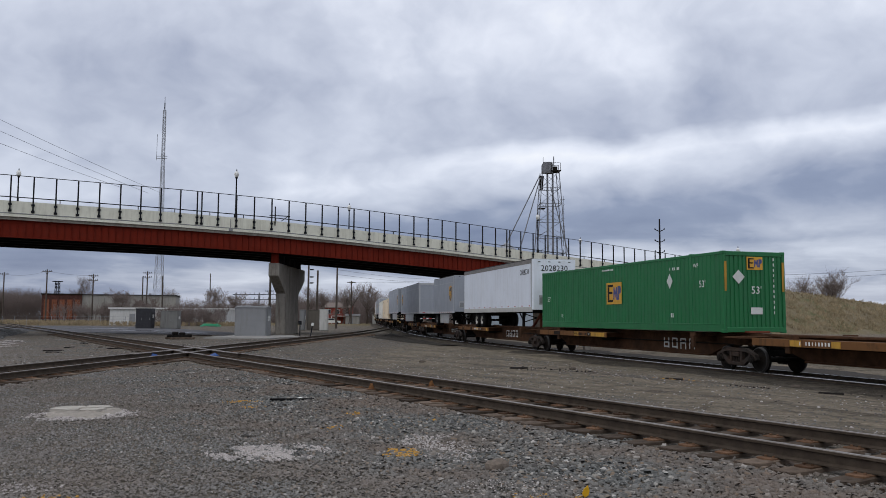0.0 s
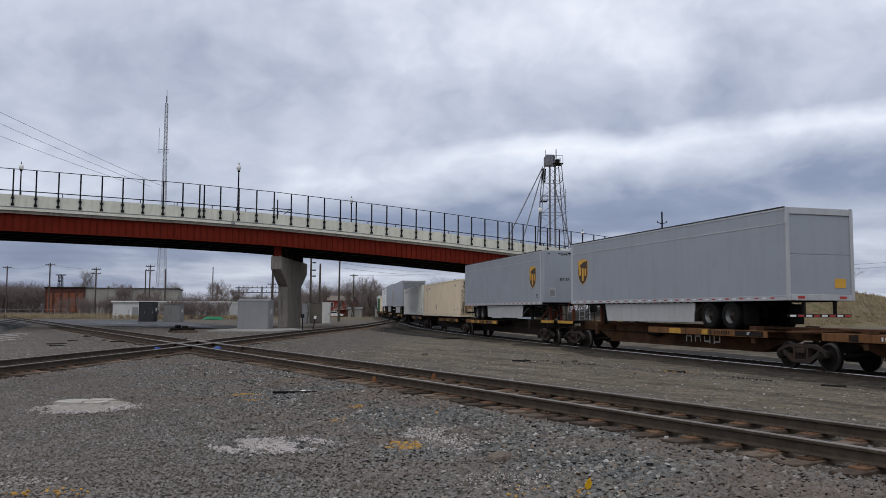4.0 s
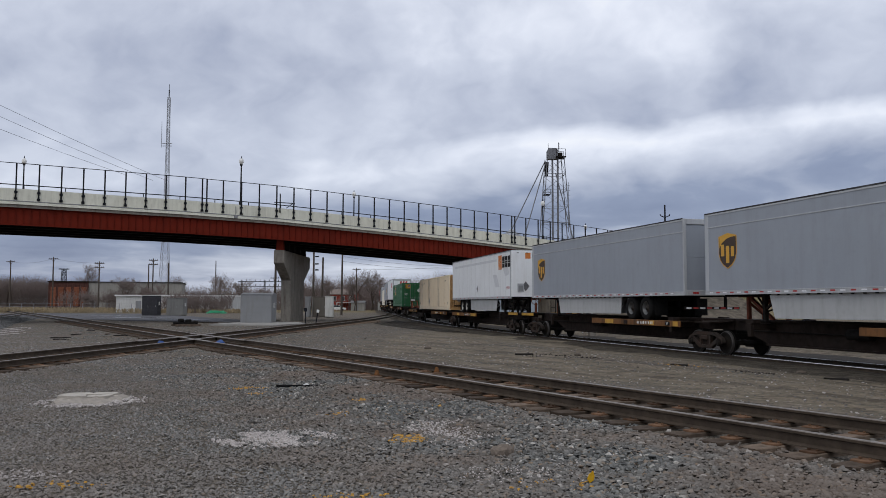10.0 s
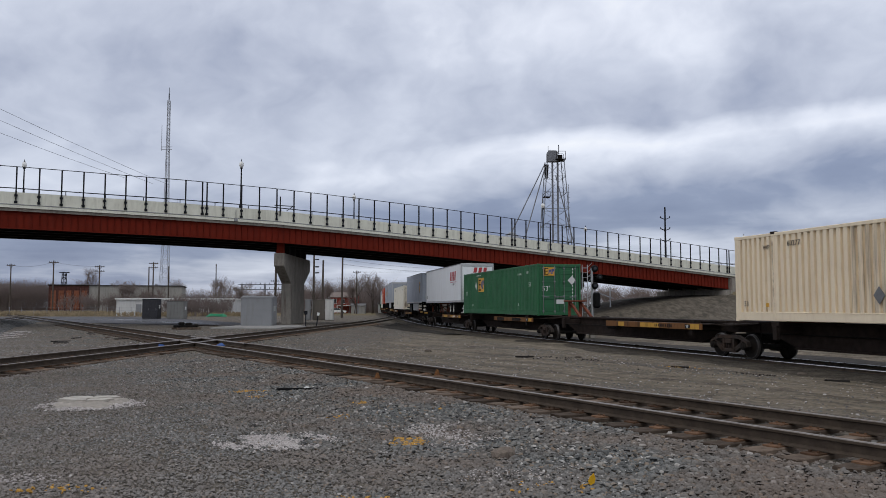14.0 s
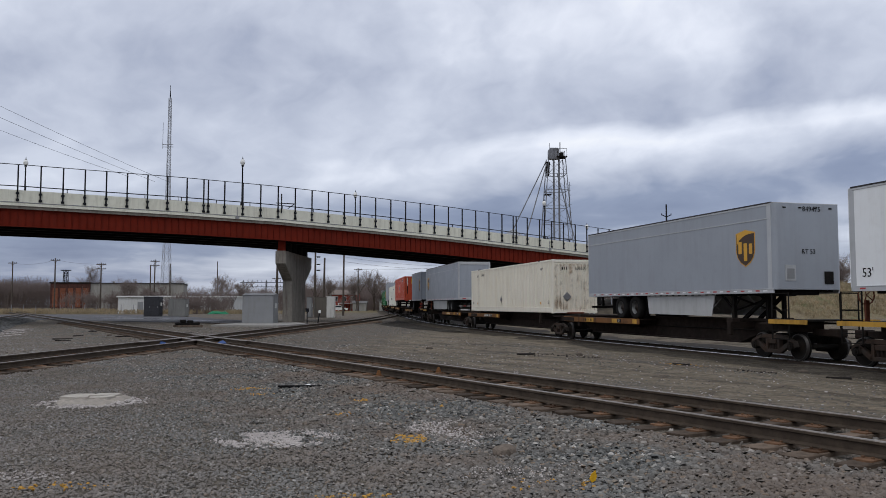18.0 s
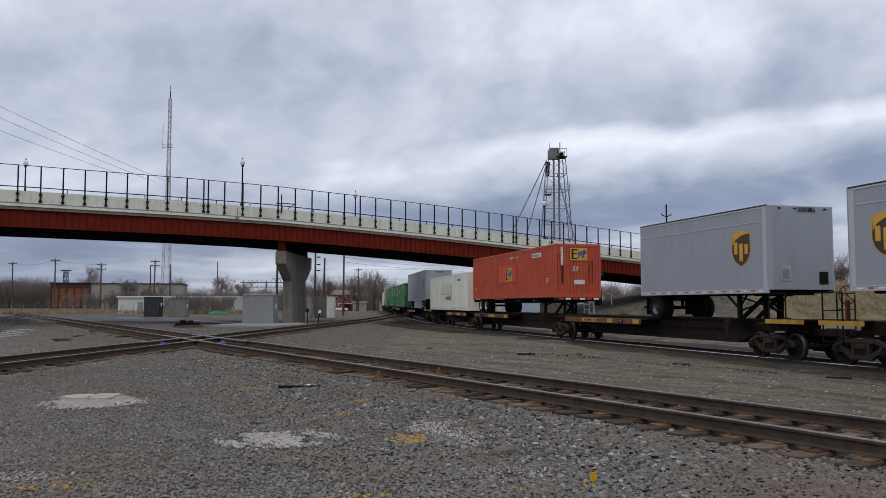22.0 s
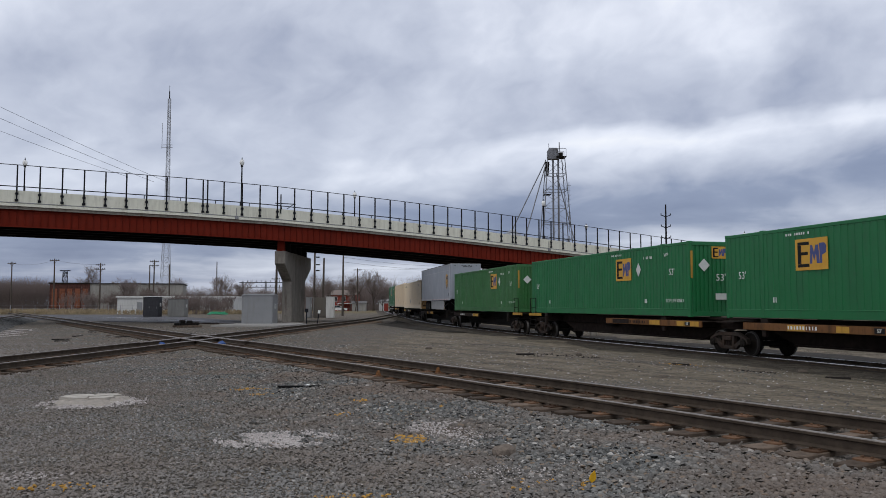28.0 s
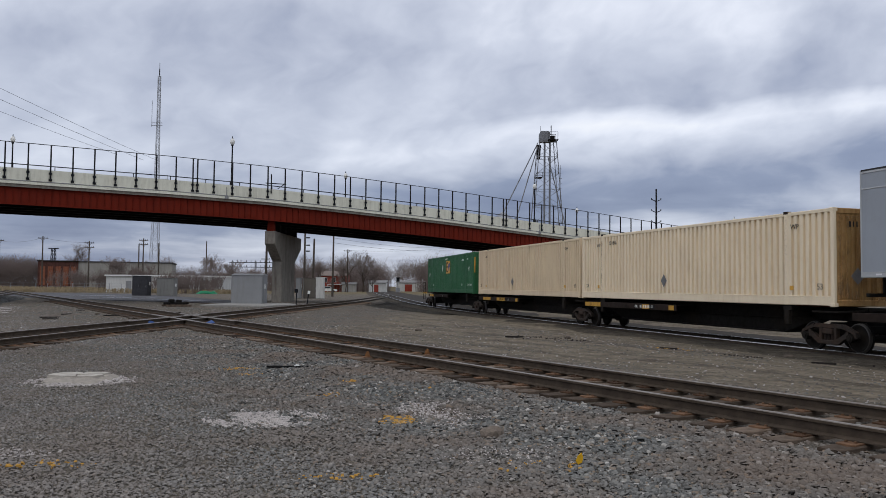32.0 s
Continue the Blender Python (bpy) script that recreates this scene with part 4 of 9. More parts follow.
def bars(parent, n, w, h, mat, x, y, z, facing, gap=0.35):
    """Writing that cannot be read, as a row of small upright bars."""
    g = Geo()
    pitch = w / n
    rnd = random.Random(n * 31 + int(x * 10))
    for i in range(n):
        if n > 3 and rnd.random() < 0.15:
            continue
        c, t = -w / 2 + (i + 0.5) * pitch, pitch * (1 - gap) * rnd.choice((0.28, 0.42, 0.42, 0.55))
        g.box(c - t, c + t, -0.003, 0.003, -h * 0.42, h * 0.42)
    turn = {"side": 0, "back": 0, "front": 90, "rear": 90}[facing]
    tagged(part("marking", g, mat, parent, "", pose(x, y, z, 0, 0, turn)), kind="stuff")


def plate(parent, name, w, h, mat, x, y, z, facing, label="", diamond=False, t=0.006):
    g = Geo()
    if diamond:
        g.prism([(0, -h / 2), (w / 2, 0), (0, h / 2), (-w / 2, 0)], -t / 2, t / 2, "xz")
    else:
        g.box(-w / 2, w / 2, -t / 2, t / 2, -h / 2, h / 2)
    return part(name, g, mat, parent, label, pose(x, y, z, 0, 0, 90 if facing in ("front", "rear") else 0))


def box_emblem(parent, x, y, z, size, facing, tall=1.0):
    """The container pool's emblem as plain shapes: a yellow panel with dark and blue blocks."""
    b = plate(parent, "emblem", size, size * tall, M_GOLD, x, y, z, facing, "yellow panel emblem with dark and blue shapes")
    h = size * tall

    def block(name, mat, poly):
        g = Geo()
        g.prism([(-p * size, q * h) for p, q in poly], -0.007, 0.007, "xz")
        part(name, g, mat, b)
    for q0, q1, p1 in ((-0.40, -0.30, -0.06), (-0.02, 0.08, -0.10), (0.30, 0.40, -0.06)):
        block("dark_bar", M_INK, [(-0.42, q0), (p1, q0), (p1, q1), (-0.42, q1)])
    block("dark_bar", M_INK, [(-0.42, -0.295), (-0.31, -0.295), (-0.31, 0.295), (-0.42, 0.295)])
    block("blue_shape", M_NAVY, [(-0.04, -0.30), (0.03, -0.30), (0.04, 0.02), (0.09, -0.22), (0.15, 0.02), (0.17, -0.30), (0.26, -0.30), (0.22, 0.28), (0.14, 0.28), (0.09, 0.05), (0.04, 0.28), (-0.02, 0.28)])
    block("blue_shape", M_NAVY, [(0.27, -0.30), (0.33, -0.30), (0.33, -0.05), (0.45, 0.02), (0.46, 0.24), (0.40, 0.33), (0.25, 0.33)])
    return b


def corrugated(g, x0, x1, y, z0, z1, pitch, depth, out):
    """A wall of pressed ribs from x0 to x1; out: +1 or -1, the side to which the ribs stand out."""
    n = max(1, round((x1 - x0) / pitch))
    p = (x1 - x0) / n
    prof = []
    for i in range(n):
        a = x0 + i * p
        prof += [(a, 0), (a + p * 0.36, 0), (a + p * 0.41, 1), (a + p * 0.95, 1)]
    prof.append((x1, 0))
    v = []
    for x, k in prof:
        yy = y - out * depth * (1 - k)
        v += [(x, yy, z0), (x, yy, z1)]
    g.add(v, [(2 * i, 2 * i + 2, 2 * i + 3, 2 * i + 1) for i in range(len(prof) - 1)])


def container(label, mat, doors=False, end_mat=None, seams=(2.0, 14.15), pitch=0.27, deep=0.03):
    """A domestic 53-foot container: ribbed sides, posts, rails, corner castings and an end with or without doors."""
    c = empty("shipping_container", None, label, "container", "containers on the train")
    L, W, H = BOX_L, BOX_W, BOX_H
    end_mat = end_mat or mat
    h = W / 2
    for sgn in (1, -1):
        def side(g, s=sgn):
            for a, b in ((0.14, seams[0] - 0.07), (seams[0] + 0.07, seams[1] - 0.07), (seams[1] + 0.07, L - 0.14)):
                corrugated(g, a, b, s * (h - 0.012), 0.30, H - 0.11, pitch, deep, s)
        part("side_wall", shared("side_wall/%d%.2f" % (sgn, deep), mat, side), mat, c, "ribbed steel side wall")

        def rails(g, s=sgn):
            g.box(0.1, L - 0.1, s * (h - 0.07), s * h, H - 0.12, H - 0.01, 0.012)
        part("top_rail", shared("top_rail/%d" % sgn, mat, rails), mat, c)

        def sill(g, s=sgn):
            g.box(0.1, L - 0.1, s * (h - 0.09), s * (h - 0.004), 0.03, 0.30, 0.015)
            g.box(0.1, L - 0.1, s * (h - 0.05), s * (h + 0.004), 0.28, 0.315, 0.008)
        part("bottom_rail", shared("bottom_rail/%d" % sgn, mat, sill), mat, c)
        for x in seams:
            def seam(g, s=sgn, x=x):
                g.box(x - 0.08, x + 0.08, s * (h - 0.05), s * (h + 0.006), 0.02, H, 0.012)
                g.box(x - 0.10, x + 0.10, s * (h - 0.14), s * (h + 0.008), H - 0.10, H + 0.015, 0.01)
            part("lifting_post", shared("lifting_post/%d%.2f" % (sgn, x), mat, seam), mat, c)
        for x in (0, L):
            def post(g, s=sgn, x=x):
                a, b = (0, 0.15) if x == 0 else (L - 0.15, L)
                g.box(a, b, s * (h - 0.12), s * h, 0.1, H - 0.1, 0.018)
            part("corner_post", shared("corner_post/%d%.2f" % (sgn, x), mat, post), mat, c)

            for z in (0, H - 0.115):
                def cast(g, s=sgn, x=x, z=z):
                    a, b = (-0.004, 0.17) if x == 0 else (L - 0.17, L + 0.004)
                    g.box(a, b, s * (h - 0.16), s * (h + 0.004), z, z + 0.118, 0.012)
                part("corner_casting", shared("corner_casting/%d%.2f%.2f" % (sgn, x, z), mat, cast), mat, c)

    def roof(g):
        g.box(0.1, L - 0.1, -h + 0.07, h - 0.07, H - 0.06, H - 0.03)
    part("roof", shared("roof", mat, roof), mat, c)

    # underframe in near-black: shade below the box is put into the colour
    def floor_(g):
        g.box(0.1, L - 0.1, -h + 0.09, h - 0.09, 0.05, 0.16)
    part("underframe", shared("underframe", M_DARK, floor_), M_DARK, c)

    def far_end(g):
        g.box(L - 0.07, L - 0.03, -h + 0.12, h - 0.12, 0.1, H - 0.05)
    part("rear_wall", shared("rear_wall", mat, far_end), mat, c)

    part("end_header", shared("end_header", end_mat, lambda g: g.box(0.0, 0.12, -h + 0.12, h - 0.12, H - 0.17, H - 0.01, 0.012)), end_mat, c)
    part("end_sill", shared("end_sill", end_mat, lambda g: g.box(0.0, 0.12, -h + 0.12, h - 0.12, 0.02, 0.20, 0.012)), end_mat, c)
    if doors:
        for s in (1, -1):
            def leaf(g, s=s):
                g.box(0.03, 0.08, s * 0.012, s * (h - 0.13), 0.21, H - 0.18, 0.01)
                for k in range(5):
                    z = 0.42 + k * 0.47
                    g.box(0.012, 0.035, s * 0.10, s * (h - 0.22), z, z + 0.24, 0.012)
            d = part("door", shared("door/%d" % s, end_mat, leaf), end_mat, c, "ribbed steel door leaf")
            for y in (0.28, 0.95):
                def rod(g, s=s, y=y):
                    g.cyl((-0.03, s * y, 0.12), (-0.03, s * y, H - 0.1), 0.018, 8)
                    for z in (0.25, 1.1, 1.9, H - 0.25):
                        g.box(-0.05, 0.03, s * y - 0.05, s * y + 0.05, z - 0.035, z + 0.035, 0.006)
                    g.box(-0.055, -0.035, s * y - 0.02, s * (y - 0.34), 1.02, 1.07)
                part("lock_rod", shared("lock_rod/%d%.2f" % (s, y), M_STEEL, rod), M_STEEL, d, "galvanised lock rod")
    else:
        def wall(g):
            n = 13
            p = (W - 0.24) / n
            prof = []
            for i in range(n):
                a = -h + 0.12 + i * p
                prof += [(a, 0), (a + p * 0.28, 0), (a + p * 0.36, 1), (a + p * 0.92, 1)]
            prof.append((h - 0.12, 0))
            v = []
            for y, k in prof:
                xx = 0.05 - 0.03 * k
                v += [(xx, y, 0.19), (xx, y, H - 0.16)]
            g.add(v, [(2 * i, 2 * i + 2, 2 * i + 3, 2 * i + 1) for i in range(len(prof) - 1)])
        part("end_wall", shared("end_wall", end_mat, wall), end_mat, c, "ribbed steel end wall")
    return c


def trailer_wheel(parent, x, y, z, r=0.5, white=False, out=1):
    def tyre(g):
        g.turned((0, 0, 0), (0, 1, 0), [(-0.13, r * 0.56), (-0.14, r * 0.80), (-0.12, r * 0.95), (-0.07, r), (0.07, r), (0.12, r * 0.95), (0.14, r * 0.80), (0.13, r * 0.56)], 20)

    def rim(g):
        g.turned((0, 0, 0), (0, 1, 0), [(0.12, r * 0.57), (0.10, r * 0.52), (0.0, r * 0.44), (-0.03, r * 0.27)], 16)

    def drum(g):
        g.turned((0, 0, 0), (0, 1, 0), [(-0.12, r * 0.57), (-0.05, r * 0.4), (-0.05, 0.001)], 16)
    w = part("wheel", shared("tyre/%.2f" % r, M_RUBBER, tyre), M_RUBBER, parent, "black dual truck tyre", pose(x, y, z, 0, 0, 0 if out > 0 else 180))
    part("hub", shared("wheel_hub/%.2f" % r, M_WHEEL, lambda g: g.turned((0, 0, 0), (0, 1, 0), [(-0.02, r * 0.42), (0.0, r * 0.40), (0.01, r * 0.24), (0.10, r * 0.16), (0.11, 0.001)], 12)), M_WHEEL, w, "rusty wheel hub")
    part("brake_drum", shared("brake_drum/%.2f" % r, M_BLACK, drum), M_BLACK, w)
    part("rim", shared("wheel_rim/%.2f" % r, M_RIM if white else M_TYRERIM, rim), M_RIM if white else M_TYRERIM, w)
    return w


def trailer(label, mat, length=15.95, skirt=True, axles=2, white_rims=False, shield_logo=False, nose_round=0.16, tape=True, ribs=False, name="semi_trailer", top_trim=None):
    """A box trailer, its nose at x = 0 and its doors at the far end; z = 0 under its tyres."""
    t = empty(name, None, label, "trailer", "trailers on the train")
    L, h, z0, z1 = length, 1.295, 0.99, 3.955 if length > 10 else 3.89
    r = nose_round

    def body(g):
        pts = [(L, -h), (L, h)] + [(r - r * np.sin(a), h - r + r * np.cos(a)) for a in np.linspace(0, np.pi / 2, 5)] + [(r - r * np.cos(a), -h + r - r * np.sin(a)) for a in np.linspace(0, np.pi / 2, 5)]
        g.prism(pts, z0 + 0.12, z1 - 0.03, "xy")
    part("body", shared("trailer_body/%.2f%.2f" % (L, r), mat, body), mat, t, "smooth box body")

    def roof(g):
        g.box(0.06, L - 0.02, -h + 0.02, h - 0.02, z1 - 0.03, z1 + 0.01, 0.01)
    part("roof", shared("trailer_roof/%.2f" % L, M_RAILTRIM, roof), M_RAILTRIM, t)
    for s in (1, -1):
        def bottom(g, s=s):
            g.box(0.12, L, s * (h - 0.05), s * (h + 0.012), z0, z0 + 0.13, 0.008)
            g.box(0.12, L, s * (h - 0.05), s * (h + 0.018), z0 + 0.13, z0 + 0.155, 0.004)
        part("bottom_rail", shared("trailer_bottom/%d%.2f" % (s, L), M_RAILTRIM, bottom), M_RAILTRIM, t)

        def top(g, s=s):
            g.box(0.15, L, s * (h - 0.05), s * (h + 0.015), z1 - (0.25 if top_trim else 0.09), z1 + 0.005, 0.008)
            if not top_trim:
                a = z1 - 0.50
                if mat is M_PARCELGREY:
                    g.box(0.3, L, s * (h - 0.02), s * (h + 0.012), a - 0.035, a, 0.004)
        part("top_rail", shared("trailer_top/%d%.2f%s%s" % (s, L, bool(top_trim), mat is M_PARCELGREY), top_trim or M_RAILTRIM, top), top_trim or M_RAILTRIM, t)

        def edge(g, s=s):
            g.box(0.15, L, s * (h - 0.05), s * (h + 0.02), z1 - 0.03, z1 + 0.022, 0.006)
        part("roof_edge", shared("trailer_edge/%d%.2f" % (s, L), M_ROOFEDGE, edge), M_ROOFEDGE, t, "tarred black roof edge")
        if top_trim:
            def scuff(g, s=s):
                g.box(0.12, L, s * (h - 0.02), s * (h + 0.020), z0 + 0.004, z0 + 0.10, 0.008)
                g.box(0.12, L, s * (h - 0.02), s * (h + 0.024), z0 + 0.11, z0 + 0.27, 0.008)
            part("scuff_band", shared("trailer_scuff/%d%.2f" % (s, L), M_PALEGREY, scuff), M_PALEGREY, t, "pale grey ribbed scuff band")
        post_mat = M_POSTGREY if mat is M_PARCELGREY else M_RAILTRIM

        def corner(g, s=s):
            g.box(r + 0.005, r + 0.20, s * (h - 0.01), s * (h + 0.010), z0 + 0.02, z1 - 0.02, 0.004)
        part("nose_corner_post", shared("nose_corner/%d%.2f%.2f" % (s, L, r), post_mat, corner), post_mat, t, "pale metal corner post")
        if ribs:
            for k in range(1, int(L / 1.22)):
                part("panel_seam", shared("panel_seam/%d" % s, M_SEAM, lambda g, s=s: g.box(-0.013, 0.013, s * (h - 0.01), s * (h + 0.003), z0 + 0.16, z1 - 0.1)), M_SEAM, t, "", pose(k * 1.22, 0, 0))
        if tape:
            k = 0
            step = 1.25 if mat in (M_WHITEBOX, M_WHITEVAN) else 0.40
            while 0.5 + k * step < L - 0.4:
                x = 0.5 + k * step
                def strip(g, s=s):
                    g.box(-0.10, 0.10, s * (h + 0.012), s * (h + 0.016), z0 + 0.06, z0 + 0.105)
                mt = M_REDTAPE if k % 2 or mat in (M_WHITEBOX, M_WHITEVAN) else M_TAPEWHITE
                part("reflective_tape", shared("reflective_tape/%d" % s, mt, strip), mt, t, "", pose(x, 0.008 * s if top_trim else 0, 0.25 if top_trim else 0))
                k += 1
        if skirt:
            a, b = ((3.2, L - 5.0) if mat is M_WHITEVAN else (3.5, L - 5.2)) if axles == 2 else (2.45, L - 2.0)

            def fair(g, s=s, a=a, b=b):
                g.prism([(a, z0 + 0.01), (b, z0 + 0.01), (b - 0.12, 0.24), (a + 0.25, 0.20)], s * (h - 0.13), s * (h - 0.16), "xz")
                for x in np.linspace(a + 0.4, b - 0.4, 4):
                    g.beam((x, s * (h - 0.19), 0.4), (x, s * 0.5, z0), 0.04)
            part("side_skirt", shared("side_skirt/%d%.2f" % (s, L), M_SKIRT, fair), M_SKIRT, t, "pale aerodynamic side skirt")
        leg_x = 2.85 if L > 10 else 2.3

        def leg(g, s=s, x=leg_x):
            g.box(x - 0.07, x + 0.07, s * 0.75, s * 0.89, 0.12, z0 + 0.05, 0.01)
            g.box(x - 0.13, x + 0.13, s * 0.70, s * 0.94, 0.06, 0.12, 0.01)
            g.beam((x, s * 0.82, 0.45), (x + 0.75, s * 0.82, z0), 0.06)
            g.beam((x, s * 0.82, 0.5), (x - 0.45, s * 0.82, z0), 0.05)
        part("landing_leg", shared("landing_leg/%d%.2f" % (s, L), M_BLACK, leg), M_BLACK, t)

    def brace(g, x=leg_x):
        g.beam((x, -0.8, 0.4), (x, 0.8, 0.9), 0.05)
        g.beam((x, 0.8, 0.4), (x, -0.8, 0.9), 0.05)
    part("leg_brace", shared("leg_brace/%.2f" % L, M_BLACK, brace), M_BLACK, t)

    # floor frame coloured near-black for the shade under the trailer
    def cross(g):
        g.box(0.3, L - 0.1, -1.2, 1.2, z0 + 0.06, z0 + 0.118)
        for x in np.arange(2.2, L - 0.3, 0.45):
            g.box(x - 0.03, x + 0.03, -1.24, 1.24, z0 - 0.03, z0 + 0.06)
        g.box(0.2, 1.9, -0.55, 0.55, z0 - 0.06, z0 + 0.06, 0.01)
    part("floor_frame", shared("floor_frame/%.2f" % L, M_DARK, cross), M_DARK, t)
    ax = [L - 4.25, L - 3.0] if axles == 2 else [L - 1.0]
    if axles == 2:
        def slider(g):
            for s in (-0.55, 0.55):
                g.box(ax[0] - 0.9, ax[1] + 0.9, s - 0.06, s + 0.06, z0 - 0.2, z0 + 0.02, 0.01)
            for x in (ax[0] - 0.75, ax[1] + 0.75):
                g.box(x - 0.05, x + 0.05, -0.6, 0.6, z0 - 0.2, z0 - 0.05)
    else:
        def slider(g):
            for s in (-0.55, 0.55):
                g.box(ax[0] - 0.8, ax[0] + 0.8, s - 0.06, s + 0.06, z0 - 0.22, z0 + 0.02, 0.01)
    part("axle_frame", shared("axle_frame/%.2f" % L, M_BLACK, slider), M_BLACK, t)
    for x in ax:
        def axle(g):
            g.cyl((0, -1.0, 0.5), (0, 1.0, 0.5), 0.07, 8)
        part("axle", shared("trailer_axle", M_BLACK, axle), M_BLACK, t, "", pose(x, 0, 0))
        for s in (1, -1):
            for y in (1.10, 0.80):
                trailer_wheel(t, x, s * y, 0.5, 0.5, white_rims, s)
    for s in (1, -1):
        def flap(g, s=s):
            x = ax[-1] + 0.75
            g.box(x - 0.01, x + 0.01, s * 0.62, s * 1.22, 0.2, 0.9)
        part("mud_flap", shared("mud_flap/%d%.2f" % (s, L), M_RUBBER, flap), M_RUBBER, t)

    def bumper(g):
        for s in (-0.6, 0.6):
            g.box(L - 0.12, L - 0.03, s - 0.05, s + 0.05, 0.48, z0, 0.008)
        g.box(L - 0.14, L - 0.02, -1.2, 1.2, 0.46, 0.56, 0.012)
    bp = part("rear_bumper", shared("rear_bumper/%.2f" % L, M_BLACK, bumper), M_BLACK, t)
    for k in range(8):
        def tp(g):
            g.box(L - 0.018, L - 0.014, -0.11, 0.11, 0.48, 0.54)
        mt = M_REDTAPE if k % 2 else M_TAPEWHITE
        part("bumper_tape", shared("bumper_tape/%.2f" % L, mt, tp), mt, bp, "", pose(0, -1.05 + k * 0.3, 0))

    def rear_frame(g):
        g.box(L - 0.02, L + 0.06, -h, -h + 0.13, z0, z1, 0.012)
        g.box(L - 0.02, L + 0.06, h - 0.13, h, z0, z1, 0.012)
        g.box(L - 0.02, L + 0.06, -h + 0.13, h - 0.13, z1 - 0.22, z1, 0.012)
        g.box(L - 0.02, L + 0.08, -h + 0.13, h - 0.13, z0, z0 + 0.2, 0.012)
    part("rear_frame", shared("rear_frame/%.2f" % L, M_RAILTRIM, rear_frame), M_RAILTRIM, t)

    def roll_door(g):
        n = 2
        dz = (z1 - 0.22 - z0 - 0.2) / n
        pts = [(L - 0.02, z0 + 0.2)]
        for k in range(n):
            a, b = z0 + 0.2 + k * dz, z0 + 0.2 + (k + 1) * dz
            pts += [(L + 0.004, a), (L + 0.02, a + 0.012), (L + 0.02, b - 0.012), (L + 0.004, b - 0.001)]
        pts.append((L - 0.02, z1 - 0.22))
        g.prism(pts, -h + 0.13, h - 0.13, "xz")
    part("rear_door", shared("rear_door/%.2f" % L, mat, roll_door), mat, t, "panelled rear door")
    for s in (1, -1):
        plate(t, "tail_light", 0.26, 0.08, M_REDTAPE, L + 0.082, s * 0.8, z0 + 0.1, "rear", "red tail lamp")
    # nose fittings
    def nose(g):
        g.box(-0.02, 0.0, 0.52, 0.92, z0 + 0.40, z0 + 0.92, 0.004)
    np_ = part("nose_plate", shared("nose_plate", M_PALEGALV, nose), M_PALEGALV, t, "pale document box")
    part("box_window", shared("box_window", M_CABINET, lambda g: g.box(-0.024, -0.019, 0.58, 0.86, z0 + 0.47, z0 + 0.80)), M_CABINET, np_)

    def nose2(g):
        g.box(-0.03, 0.0, -0.95, -0.6, z0 + 0.30, z0 + 0.72, 0.01)
        for y in (-0.9, -0.3, 0.3, 0.9):
            g.box(-0.02, 0.0, y - 0.06, y + 0.06, z1 - 0.12, z1 - 0.08)
    part("nose_connectors", shared("nose_connectors", M_BLACK, nose2), M_BLACK, t)
    if shield_logo:
        for s in (1, -1):
            add_shield(t, 1.50, s * (h + 0.006), 2.53, s < 0, 1.26)
    return t


